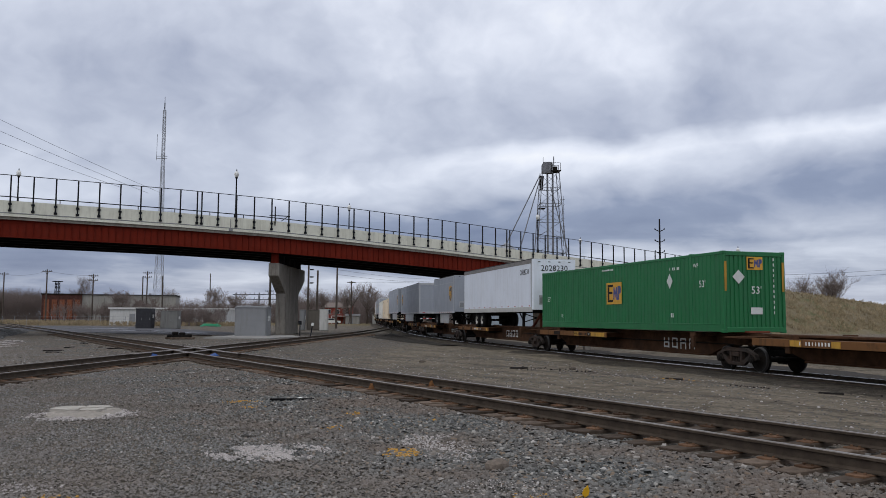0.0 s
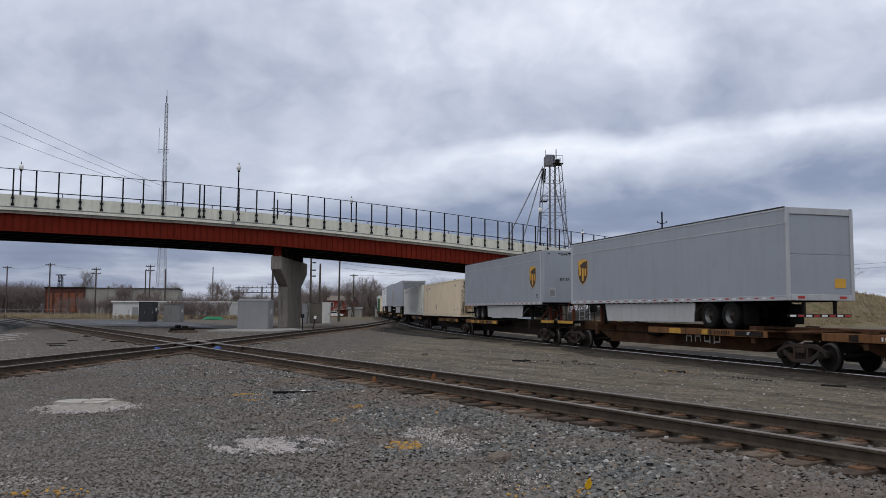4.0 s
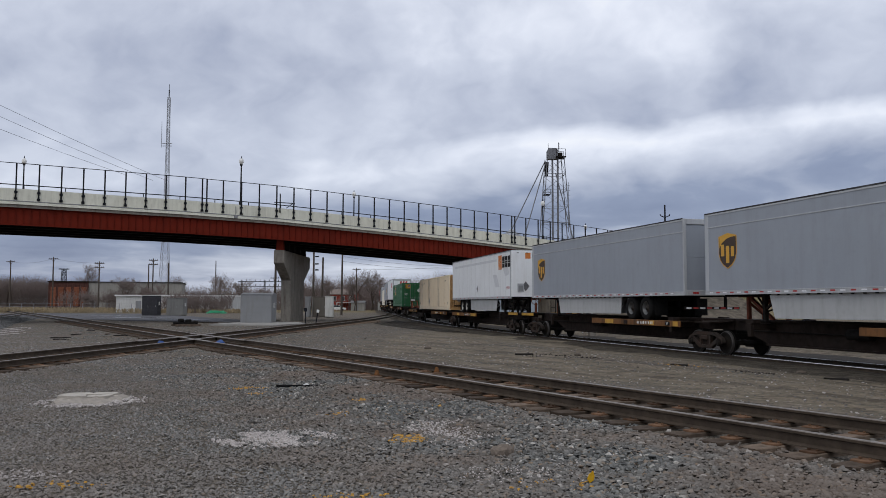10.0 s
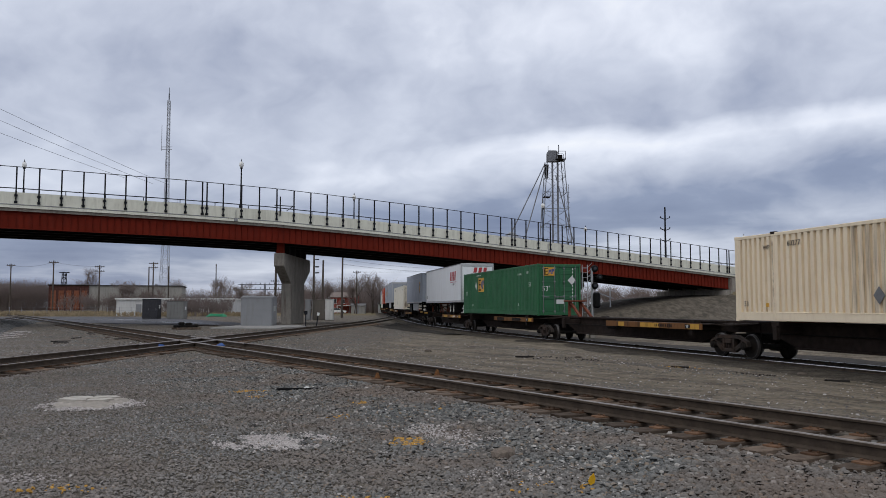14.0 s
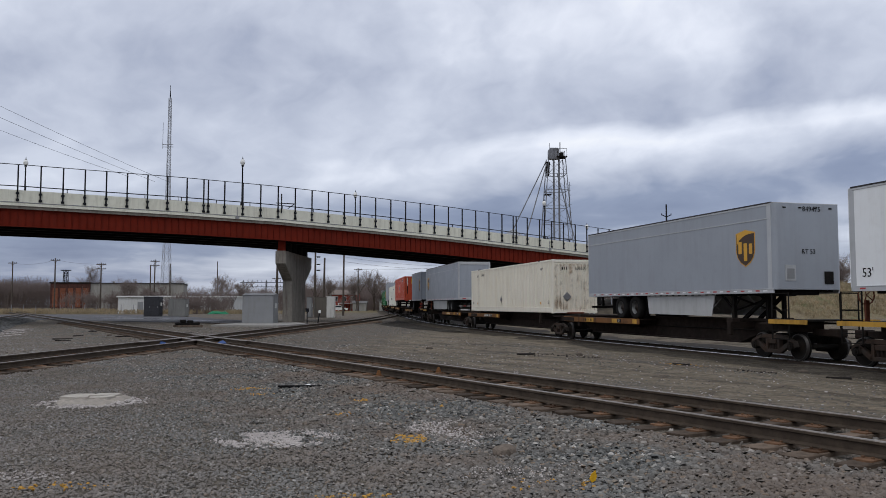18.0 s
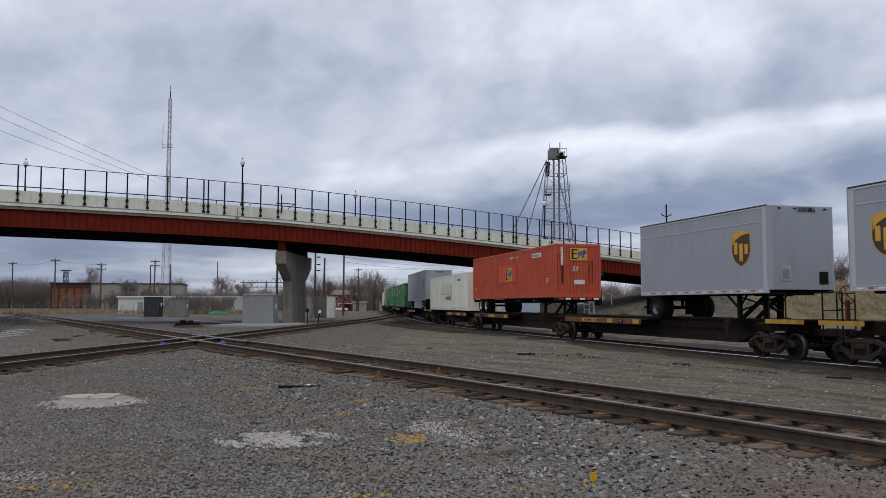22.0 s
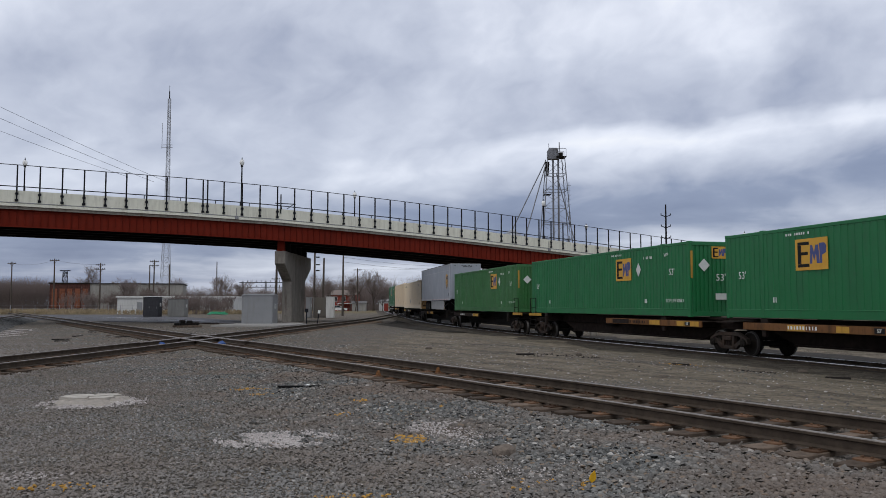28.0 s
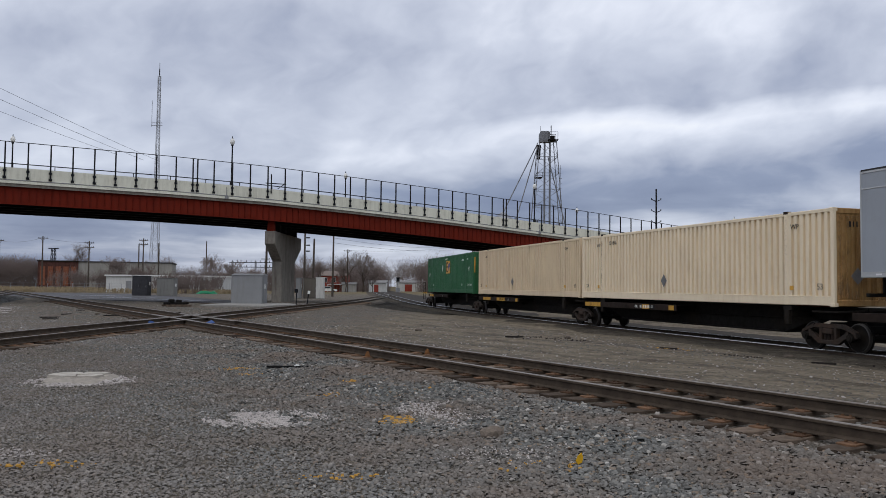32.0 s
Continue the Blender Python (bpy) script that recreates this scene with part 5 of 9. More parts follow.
def bogie(parent, x):
    """A four-wheel freight truck: two cast side frames, bolster, springs and two wheelsets."""
    b = part("truck", shared("truck_bolster", M_BLACK, lambda g: (g.box(-0.22, 0.22, -1.05, 1.05, 0.50, 0.72, 0.02), g.box(-0.16, 0.16, -0.85, 0.85, 0.72, 0.84, 0.02), g.cyl((0, 0, 0.72), (0, 0, 1.02), 0.25, 12))), M_BLACK, parent, "four-wheel freight truck", pose(x, 0, -0.30))
    for s in (1, -1):
        def frame_geo(g, s=s):
            y0, y1 = s * 0.94, s * 1.08
            g.prism([(-0.62, 0.66), (-0.50, 0.80), (0.50, 0.80), (0.62, 0.66), (0.45, 0.68), (-0.45, 0.68)], y0, y1)
            for k in (-1, 1):
                g.prism([(k * 0.55, 0.80), (k * 1.05, 0.60), (k * 1.12, 0.44), (k * 1.04, 0.40), (k * 0.98, 0.54), (k * 0.62, 0.66)], y0, y1)
                g.prism([(k * 0.30, 0.24), (k * 0.34, 0.36), (k * 0.70, 0.56), (k * 0.78, 0.54), (k * 0.72, 0.42), (k * 0.40, 0.22)], y0, y1)
                g.prism([(k * 0.70, 0.60), (k * 0.80, 0.60), (k * 0.80, 0.38), (k * 0.70, 0.40)], y0, y1)
                g.box(k * 0.24, k * 0.34, y0, y1, 0.30, 0.70)
            g.box(-0.40, 0.40, y0, y1, 0.20, 0.32, 0.015)
            g.box(-0.2, 0.2, y0 - s * 0.05, y1 + s * 0.03, 0.50, 0.66, 0.02)
        part("side_frame", shared("side_frame/%d" % s, M_WHEEL, frame_geo), M_WHEEL, b, "cast steel side frame")

        def spring(g, s=s):
            g.cyl((0, s * 1.01, 0.31), (0, s * 1.01, 0.51), 0.055, 8)
        for k in (-0.14, 0.0, 0.14):
            part("spring", shared("spring/%d" % s, M_BROWN, spring), M_BROWN, b, "", pose(k, 0, 0))
        for k in (-0.89, 0.89):
            def bearing(g, s=s):
                g.cyl((0, s * 0.95, 0.42), (0, s * 1.14, 0.42), 0.12, 12)
                g.cyl((0, s * 1.14, 0.42), (0, s * 1.17, 0.42), 0.07, 8)
            part("bearing", shared("bearing/%d" % s, M_BLACK, bearing), M_BLACK, b, "", pose(k, 0, 0))
    for k in (-0.89, 0.89):
        def wheelset(g):
            g.cyl((0, -0.7, 0.42), (0, 0.7, 0.42), 0.085, 8)
            for s in (1, -1):
                g.turned((0, 0, 0.42), (0, s, 0), [(0.66, 0.12), (0.68, 0.30), (0.665, 0.36), (0.665, 0.455), (0.70, 0.452), (0.715, 0.425), (0.80, 0.415), (0.805, 0.36), (0.775, 0.32), (0.77, 0.2), (0.81, 0.15), (0.81, 0.001)], 24)
        part("wheelset", shared("wheelset", M_BLACK, wheelset), M_BLACK, b, "worn steel wheelset", pose(k, 0, 0))
        for s in (1, -1):
            def tread(g, s=s):
                g.turned((0, 0, 0.42), (0, s, 0), [(0.72, 0.427), (0.80, 0.418), (0.812, 0.400), (0.812, 0.385)], 28)
            part("wheel_tread", shared("wheel_tread/%d" % s, M_TREAD, tread), M_TREAD, b, "polished wheel tread", pose(k, 0, 0))
    return b


def spine_car(label, length, deck, body_mat, sill_mat, hitch, first, last, container_load, seed):
    """One platform of an articulated spine car: z = 0 on the rail, x = 0 over its leading truck.
    deck: 'front' or 'rear' half carries the tyre runways; hitch: 'front', 'rear' or 'down'."""
    rnd = random.Random(seed)
    c = empty("spine_car", None, label, "rail car", "platforms of the train")
    L = length

    def spine(g):
        g.prism([(-0.75, 0.98), (-0.75, 0.58), (1.4, 0.56), (2.7, 0.12), (L - 2.7, 0.12), (L - 1.4, 0.56), (L + 0.75 if last else L - 0.8, 0.58), (L + 0.75 if last else L - 0.8, 0.98)], -0.33, 0.33, "xz")
        g.box(1.0, L - 1.0, -0.45, 0.45, 0.90, 0.97, 0.01)
        g.box(2.6, L - 2.6, -0.42, 0.42, 0.10, 0.16, 0.01)
    part("centre_sill", shared("centre_sill/%.2f%d" % (L, last), body_mat, spine), body_mat, c, "deep steel spine")
    d0, d1 = (1.25, min(8.9, L * 0.53)) if deck == "front" else (max(L - 8.9, L * 0.47), L - 1.25)
    for s in (1, -1):
        def runway(g, s=s):
            g.box(d0, d1, s * 0.46, s * 1.30, 0.812, 0.852, 0.006)
            for x in np.arange(d0 + 0.3, d1, 1.15):
                g.prism([(x - 0.04, 0.81), (x + 0.04, 0.81), (x + 0.04, 0.64), (x - 0.04, 0.64)], s * 0.34, s * 1.22)
        part("tyre_runway", shared("tyre_runway/%d%.2f%.2f" % (s, d0, d1), body_mat, runway), body_mat, c, "steel tyre runway")

        def edge(g, s=s):
            g.box(d0, d1, s * 1.28, s * 1.345, 0.63, 0.865, 0.01)
        e = part("side_sill", shared("side_sill/%d%.2f%.2f" % (s, d0, d1), sill_mat, edge), sill_mat, c, "worn orange and yellow side sill")
        x = d0 + 0.15
        while x < d1 - 0.7:
            w = rnd.choice((0.35, 0.5, 0.8, 1.5))
            mt = rnd.choice((M_YELLOW, M_YELLOW, M_BROWN))

            def blk(g, s=s, w=w):
                g.box(0, w, s * 1.345, s * 1.352, 0.655, 0.84)
            part("sill_panel", shared("sill_panel/%d%.2f" % (s, w), mt, blk), mt, e, "", pose(x, 0, 0))
            x += w + rnd.uniform(0.9, 2.2)
        if s > 0:
            bars(e, 10, 1.35, 0.13, M_WHITEINK if rnd.random() < 0.5 else M_INK, d0 + (d1 - d0) * rnd.choice((0.35, 0.62)), 1.357, 0.75, "side", 0.5)
            q = d0 + (0.9 if deck == "front" else 1.7)
            plate(e, "number_patch", 0.36, 0.15, M_INK, q, 1.358, 0.75, "side", "black length patch")
            flat_words(e, "53'", 0.14, M_WHITEINK, q, 1.366, 0.75, "side")
    # container pedestals on cross arms
    for x in (2.02, L - 2.9) if not container_load else (container_load[0] + 2.0, container_load[0] + 14.15):
        for s in (1, -1):
            def arm(g, s=s):
                g.box(-0.14, 0.14, s * 0.33, s * 1.22, 0.66, 0.86, 0.012)
                g.box(-0.19, 0.19, s * 0.98, s * 1.27, 0.86, 0.998, 0.012)
                g.box(-0.10, 0.10, s * 1.18, s * 1.30, 0.42, 0.87, 0.012)
            part("pedestal_arm", shared("pedestal_arm/%d" % s, body_mat, arm), body_mat, c, "", pose(x, 0, 0))
    # the trailer hitch
    if hitch in ("front", "rear"):
        x, k = (1.15, 1) if hitch == "front" else (L - 1.6, -1)

        def up(g, x=x, k=k):
            for s in (-0.32, 0.32):
                g.beam((x, s, 0.95), (x, s, 1.80), 0.12)
                g.beam((x + k * 1.35, s, 0.95), (x, s * 0.9, 1.78), 0.11)
            g.box(x - 0.42, x + 0.38, -0.5, 0.5, 1.76, 1.84, 0.015)
            g.beam((x, -0.34, 1.1), (x, 0.34, 1.6), 0.07)
        part("hitch", shared("hitch/%s%.2f" % (hitch, L), M_REDHITCH if rnd.random() < 0.5 else M_BLACK, up), M_BLACK, c, "raised trailer hitch")
    else:
        x = L - 2.2 if deck == "front" else 2.2

        def down(g, x=x):
            for s in (-0.30, 0.30):
                g.beam((x, s, 1.02), (x - 1.7, s, 1.04), 0.12)
            g.box(x - 2.1, x - 1.5, -0.45, 0.45, 0.99, 1.07, 0.015)
        part("hitch", shared("hitch_down/%.2f%s" % (L, deck), M_REDHITCH, down), M_REDHITCH, c, "folded red trailer hitch")

    def end_deck(g):
        g.box(-0.85, 0.95, -0.62, 0.62, 0.86, 0.90, 0.008)
        g.box(-0.5, 0.5, -1.2, 1.2, 0.82, 0.88, 0.008)
    part("end_platform", shared("end_platform", body_mat, end_deck), body_mat, c)

    def tank(g):
        g.cyl((L * 0.55, 0.55, 0.62), (L * 0.55 + 0.9, 0.55, 0.62), 0.16, 12)
        g.cyl((1.0, 0.42, 0.58), (L - 1.0, 0.42, 0.58), 0.02, 6)
        g.cyl((1.0, -0.42, 0.58), (L - 1.0, -0.42, 0.58), 0.02, 6)
    part("air_tank_and_pipe", shared("air_tank/%.2f" % L, M_BLACK, tank), M_BLACK, c)
    bogie(c, 0)
    ends = ([(-1, 0.0)] if first else []) + ([(1, L)] if last else [])
    if last:
        bogie(c, L)
    for k, x in ends:
        def coupler(g, k=k, x=x):
            g.box(min(x + k * 0.7, x + k * 1.55), max(x + k * 0.7, x + k * 1.55), -0.11, 0.11, 0.47, 0.69, 0.02)
            g.box(min(x + k * 1.5, x + k * 1.95), max(x + k * 1.5, x + k * 1.95), -0.2, 0.2, 0.45, 0.72, 0.04)
        part("coupler", shared("coupler/%d%.2f" % (k, x), M_BROWN, coupler), M_BROWN, c, "rusty coupler")

        a, b = sorted((x + k * 0.25, x + k * 1.25))
        part("end_walkway", shared("end_walkway/%d%.2f" % (k, x), M_BLACK, lambda g, a=a, b=b: g.box(a, b, -1.35, 1.35, 0.93, 0.99, 0.008)), M_BLACK, c, "end walkway")
        for s in (-1.33, 1.33):
            for q in (a + 0.1, b - 0.1):
                part("ladder_stile", shared("ladder_stile", M_BLACK, lambda g: g.beam((0, 0, 0.35), (0, 0, 1.85), 0.035)), M_BLACK, c, "", pose(q, s, 0))
            for z in (0.38, 0.65, 1.3, 1.83):
                part("rung", shared("rung", M_BLACK, lambda g: g.beam((-0.4, 0, 0), (0.4, 0, 0), 0.03)), M_BLACK, c, "", pose((a + b) / 2, s, z))

        for s in (1, -1):
            def yel(g, k=k, x=x, s=s):
                a, b = sorted((x + k * 0.2, x + k * 1.3))
                g.box(a - 0.7, b, s * 1.35, s * 1.37, 0.86, 1.0)
            part("yellow_step_edge", shared("yellow_step/%d%d%.2f" % (s, k, x), M_YELLOW, yel), M_YELLOW, c, "yellow painted step edge")
        if k > 0:
            def wheel_geo(g, x=x):
                for i in range(16):
                    a, b = 2 * np.pi * i / 16, 2 * np.pi * (i + 1) / 16
                    g.beam((x + 0.95, 0.62 + 0.28 * np.cos(a), 1.75 + 0.28 * np.sin(a)), (x + 0.95, 0.62 + 0.28 * np.cos(b), 1.75 + 0.28 * np.sin(b)), 0.03)
                for i in range(5):
                    a = 2 * np.pi * i / 5
                    g.beam((x + 0.95, 0.62, 1.75), (x + 0.95, 0.62 + 0.28 * np.cos(a), 1.75 + 0.28 * np.sin(a)), 0.02)
                g.box(x + 0.9, x + 0.98, 0.55, 0.69, 0.95, 1.6, 0.01)
            part("hand_brake", shared("hand_brake/%.2f" % x, M_REDHITCH, wheel_geo), M_REDHITCH, c, "rusty hand brake wheel")
    return c


# trucks of each articulated unit, in metres from the reference mark at the clip's start
UNITS = [
    [-18.1, -0.8, 17.2, 34.4, 51.2, 67.5],
    [71.2, 88.0, 105.2, 122.5, 139.1, 155.9],
    [159.8, 176.1, 193.3, 210.0, 226.4, 242.8],
    [247.3, 264.5, 283.2, 300.8],
    [304.7, 321.6, 338.6, 355.1],
    [359.2, 375.7, 395.2, 412.3],
    [416.6, 433.4, 450.7, 466.8, 483.8, 500.8],
]
FRONT_DECK = {4, 6, 7, 8, 9, 11, 12, 13, 14, 17, 20, 23}
TRAILER_NOSE_FRONT = {2, 3, 5, 10, 15, 18, 19, 21, 25}
TRAILER_NOSE_REAR = {4, 8, 9, 12, 14, 17}
LOAD_AT = {1: -0.49, 2: 17.03, 3: 34.56, 4: 51.5, 5: 71.04, 6: 88.75, 7: 105.92, 8: 123.0, 9: 140.12, 10: 159.22, 11: 176.37, 13: 210.48, 14: 227.66, 15: 246.79, 16: 264.82,
           17: 285.37, 18: 304.28, 19: 321.59, 20: 339.39, 21: 358.5, 22: 378.79, 23: 397.19, 24: 415.8, 25: 433.62, 26: 450.19, 27: 466.55, 28: 483.95}
BODY_MATS = [M_RUSTCAR, M_BROWN, M_BROWN, M_BROWN, M_BROWN, M_BROWN, M_BLACK]


def scrawl(c, x, seed):
    """Chalky spray-paint strokes on the spine's flank, as plain bars."""
    rnd = random.Random(seed)
    g = Geo()
    for i in range(4):
        a = x + i * 0.62
        for dx, z0, z1 in ((0, 0.30, 0.72), (0.34, 0.30, 0.72)):
            g.box(a + dx, a + dx + 0.07, 0.331, 0.335, z0 + rnd.uniform(-0.03, 0.03), z1)
        for z in rnd.sample((0.32, 0.5, 0.66), 2):
            g.box(a, a + 0.39, 0.331, 0.335, z, z + 0.06)
    tagged(part("paint_scrawl", g, M_PLACARD, c, "pale sprayed paint strokes"), kind="stuff")


def build_cars():
    k = 0
    for ui, unit in enumerate(UNITS):
        for i in range(len(unit) - 1):
            a, b = unit[i], unit[i + 1]
            front = k in FRONT_DECK
            hitch = "front" if k in TRAILER_NOSE_FRONT else "rear" if k in TRAILER_NOSE_REAR else "down"
            load = (LOAD_AT[k] - a,) if k in LOAD_AT and hitch == "down" else None
            state = "empty" if k not in LOAD_AT else "carrying a container" if load else "carrying a trailer"
            c = spine_car("%s articulated spine car with worn yellow sills, %s" % ("rusty brown" if BODY_MATS[ui] in (M_BROWN, M_RUSTCAR) else "black", state), b - a, "front" if front else "rear",
                          BODY_MATS[ui], M_BROWN if ui == 6 else M_SILL, hitch, i == 0, i == len(unit) - 2, load, 40 + k)
            MOVERS.append((c, a, b - a, RAIL_Z))
            if ui == 0:
                scrawl(c, 3.6 if i % 2 else 5.2, 11 + k)
            k += 1


build_cars()


def put_box(k, c):
    MOVERS.append((c, LOAD_AT[k], BOX_L, 1.15))


def green_box(k, logo_x, mark_x, doors=False, mat=None):
    c = container("green ribbed steel container with a yellow emblem" + (" and closed doors" if doors else ""), mat or M_GREEN, doors, None, deep=0.018)
    h = BOX_W / 2
    box_emblem(c, logo_x, h + 0.006, 1.60 if k == 1 else 2.0, 1.40, "side", 0.69)
    plate(c, "placard", 0.42, 0.58, M_PLACARD, mark_x, h + 0.006, 1.95, "side", "pale diamond placard", True)
    flat_words(c, "53'", 0.36, M_WHITEINK, 1.25, h + 0.008, 1.75, "side", "white length marking")
    flat_words(c, "53'", 0.36, M_WHITEINK, BOX_L - 0.95, h + 0.008, 1.45, "side")
    flat_words(c, "WP", 0.22, M_WHITEINK, 1.65, h + 0.008, 2.45, "side")
    flat_words(c, "TOP LIFT ONLY", 0.19, M_WHITEINK, 1.05, h + 0.008, 0.62, "side") if k > 20 else None
    bars(c, 9, 0.95, 0.13, M_WHITEINK, 3.0, h + 0.006, 2.42, "side")
    bars(c, 11, 1.1, 0.09, M_WHITEINK, logo_x + 0.6, h + 0.006, 2.66, "side")
    for x in (3.3, BOX_L - 2.6):
        bars(c, 2, 0.22, 0.2, M_WHITEINK, x, h + 0.006, 0.62, "side")
    plate(c, "yellow_strip", 0.09, 1.05, M_YELLOW, -0.012, h - 0.10, 2.0, "front", "yellow reflective strip") if not doors else None
    plate(c, "yellow_strip", 0.09, 1.05, M_YELLOW, -0.012, -h + 0.10, 2.0, "front", "yellow reflective strip") if not doors else None
    box_emblem(c, -0.03 if doors else 0.0, 0.62 if doors else -0.02, 2.47, 0.66, "front", 0.7)
    plate(c, "placard", 0.5, 0.5, M_PLACARD, -0.01, 0.66 if not doors else -0.75, 1.98, "front", "pale diamond placard", True)
    flat_words(c, "53'", 0.38, M_WHITEINK, -0.02, -0.06 if not doors else 0.8, 1.5, "front")
    plate(c, "data_panel", 0.48, 0.24, M_PLACARD, -0.01, -0.06, 0.78, "front", "white data panel")
    for i in range(11):
        bars(c, 1, 0.08, 0.12, M_WHITEINK, -0.004, -0.80, 2.62 - i * 0.19, "front", 0.1)
    put_box(k, c)


green_box(1, 8.03, 3.45)
green_box(13, 11.4, 12.7, True, M_GREEN2)
green_box(22, 11.83, 8.2)
green_box(23, 5.22, 3.89)
green_box(24, 5.03, 3.73, False, M_GREEN3)
green_box(28, 8.0, 10.0, False, M_GREEN2)


def stain_material():
    """Dark streaks that run down, with gaps between them."""
    m, nt, b, co = stuff_mat("run_down_rust_stain")
    a = ramp(nt, noise_tex(nt, scaled(nt, co, (5.0, 5.0, 0.25)), 1.6, 6, 0.65), [(0.44, (0, 0, 0)), (0.75, (0.6,) * 3)])
    nt.links.new(a, b.inputs["Alpha"])
    nt.links.new(ramp(nt, noise_tex(nt, co, 2.0), [(0.35, (0.035, 0.024, 0.016)), (0.7, (0.12, 0.06, 0.025))]), b.inputs["Base Color"])
    b.inputs["Roughness"].default_value = 0.9
    b.inputs["Specular IOR Level"].default_value = 0.12
    return m


M_STAIN = stain_material()


def wash_material():
    """Thin warm rust that runs down in uneven streaks."""
    m, nt, b, co = stuff_mat("thin_rust_wash")
    runs = noise_tex(nt, scaled(nt, co, (4.0, 4.0, 0.22)), 1.5, 7, 0.7)
    blot = noise_tex(nt, co, 1.3, 5, 0.6)
    a = ramp(nt, calc(nt, "MULTIPLY", runs, blot), [(0.25, (0.02,) * 3), (0.45, (0.50,) * 3)])
    nt.links.new(a, b.inputs["Alpha"])
    nt.links.new(ramp(nt, noise_tex(nt, co, 3.0), [(0.35, (0.28, 0.155, 0.070)), (0.7, (0.44, 0.30, 0.175))]), b.inputs["Base Color"])
    b.inputs["Roughness"].default_value = 0.9
    b.inputs["Specular IOR Level"].default_value = 0.12
    return m


M_WASH = wash_material()


def stains(c, spots, seams=(2.0, 14.15), pitch=0.27):
    """Streaks on the near side wall: (from, to, bottom, top), each follows the ribs."""
    a, b = seams[0] + 0.07, seams[1] - 0.07
    p = (b - a) / round((b - a) / pitch)
    for x0, x1, z0, z1 in spots:
        i0, i1 = round((x0 - a) / p), max(round((x0 - a) / p) + 1, round((x1 - a) / p))
        g = Geo()
        corrugated(g, a + i0 * p, a + i1 * p, BOX_W / 2 - 0.007, z0, z1, p, 0.095, 1)
        part("rust_stain", g, M_STAIN, c, "dark rust and soot streaks")


def end_stains(c, spots):
    for y0, y1, z0, z1 in spots:
        g = Geo()
        g.box(-0.002, 0.006, y0, y1, z0, z1)
        part("rust_stain", g, M_STAIN, c, "dark rust and soot streaks")


STAINED = {}


def plain_box(k, label, mat, doors=False, end_mat=None, number="", diamond_x=10.0, ink=None):
    ink = ink or M_INK
    c = container(label, mat, doors, end_mat, deep=0.022 if mat is M_PALE else 0.032 if mat is M_IVORY else 0.085)
    h = BOX_W / 2
    plate(c, "placard_holder", 0.42, 0.5, M_STEEL, diamond_x, h + 0.006, 0.80, "side", "grey diamond placard holder", True)
    plate(c, "warning_label", 0.17, 0.13, M_GOLD, 1.75, h + 0.012, 0.55, "side", "small yellow label")
    plate(c, "warning_label", 0.15, 0.12, M_GOLD, BOX_L - 1.7, h + 0.012, 0.55, "side", "small yellow label")
    flat_words(c, "WP", 0.24, ink, 1.6, h + 0.010, 2.42, "side", "black stencil marking")
    flat_words(c, "WP", 0.22, ink, BOX_L - 1.7, h + 0.010, 2.42, "side")
    flat_words(c, "53", 0.26, ink, 0.55, h + 0.006, 0.58, "side")
    flat_words(c, "53", 0.24, ink, BOX_L - 0.6, h + 0.006, 0.58, "side")
    if number:
        flat_words(c, number, 0.24, ink, BOX_L - 3.0, h + 0.006, 2.48, "side")
        flat_words(c, number, 0.24, ink, -0.06 if doors else -0.02, 0.72 if doors else -0.35, 2.30 if doors else 2.42, "front")
    bars(c, 4, 0.5, 0.2, ink, -0.012, 0.65 if not doors else 0.85, 2.42 if not doors else 2.54, "front")
    if doors:
        end_stains(c, [(-1.1, -0.2, 0.3, 2.4), (0.1, 0.5, 0.6, 2.0), (0.6, 1.1, 0.3, 1.2)])
        if mat is M_CREAM:
            for z0, z1 in ((0.12, 1.45), (1.40, 2.10)):
                g = Geo()
                g.box(-0.004, 0.004, -1.16, 1.16, z0, z1)
                part("rust_wash", g, M_WASH, c, "brown rust running down the doors")
            plate(c, "rust_patch", 0.34, 0.62, M_RUSTEND, -0.002, 0.55, 0.95, "front", "mustard and rust patch on the door")
    if not doors:
        plate(c, "placard_holder", 0.5, 0.5, M_STEEL, -0.01, 0.45, 0.9, "front", "grey diamond placard holder", True)
        g = Geo()
        g.box(-0.003, 0.005, -1.16, 1.16, 0.12, 2.66)
        part("rust_wash", g, M_WASH, c, "brown rust running down the end")
    for x in (2.0, 14.15):
        g = Geo()
        g.box(x - 0.10, x + 0.10, h - 0.14, h + 0.012, BOX_H - 0.06, BOX_H + 0.03, 0.008)
        part("lifting_casting", g, M_BROWN, c, "rusty lifting casting")
        g = Geo()
        g.box(x - 0.05, x + 0.05, h + 0.007, h + 0.0095, 0.35, BOX_H - 0.12)
        part("rust_wash", g, M_WASH, c, "thin rust running down the post")
    stains(c, STAINED.get(k, []))
    put_box(k, c)
    return c


STAINED[11] = [(9.5, 10.8, 0.31, 2.78), (4.5, 5.6, 0.31, 2.78)]
plain_box(6, "cream ribbed steel container with stained door end", M_CREAM, True, M_CREAM, "801952", 9.5)
plain_box(7, "off-white steel container with silver door end", M_PALE, True, M_PALE, "606395", 8.6)
plain_box(11, "tan ribbed steel container with heavy rust stains", M_CREAM, False, M_RUSTEND, "60277", 9.8)
plain_box(16, "ivory steel container with rust streaks on its end", M_IVORY, False, M_IVORY, "606531", 9.0)
plain_box(26, "cream ribbed steel container with rusty end", M_CREAM, False, M_RUSTEND, "101846", 9.0)
plain_box(27, "tan ribbed steel container with plain sides", M_TAN, False, M_TAN, "", 9.5)


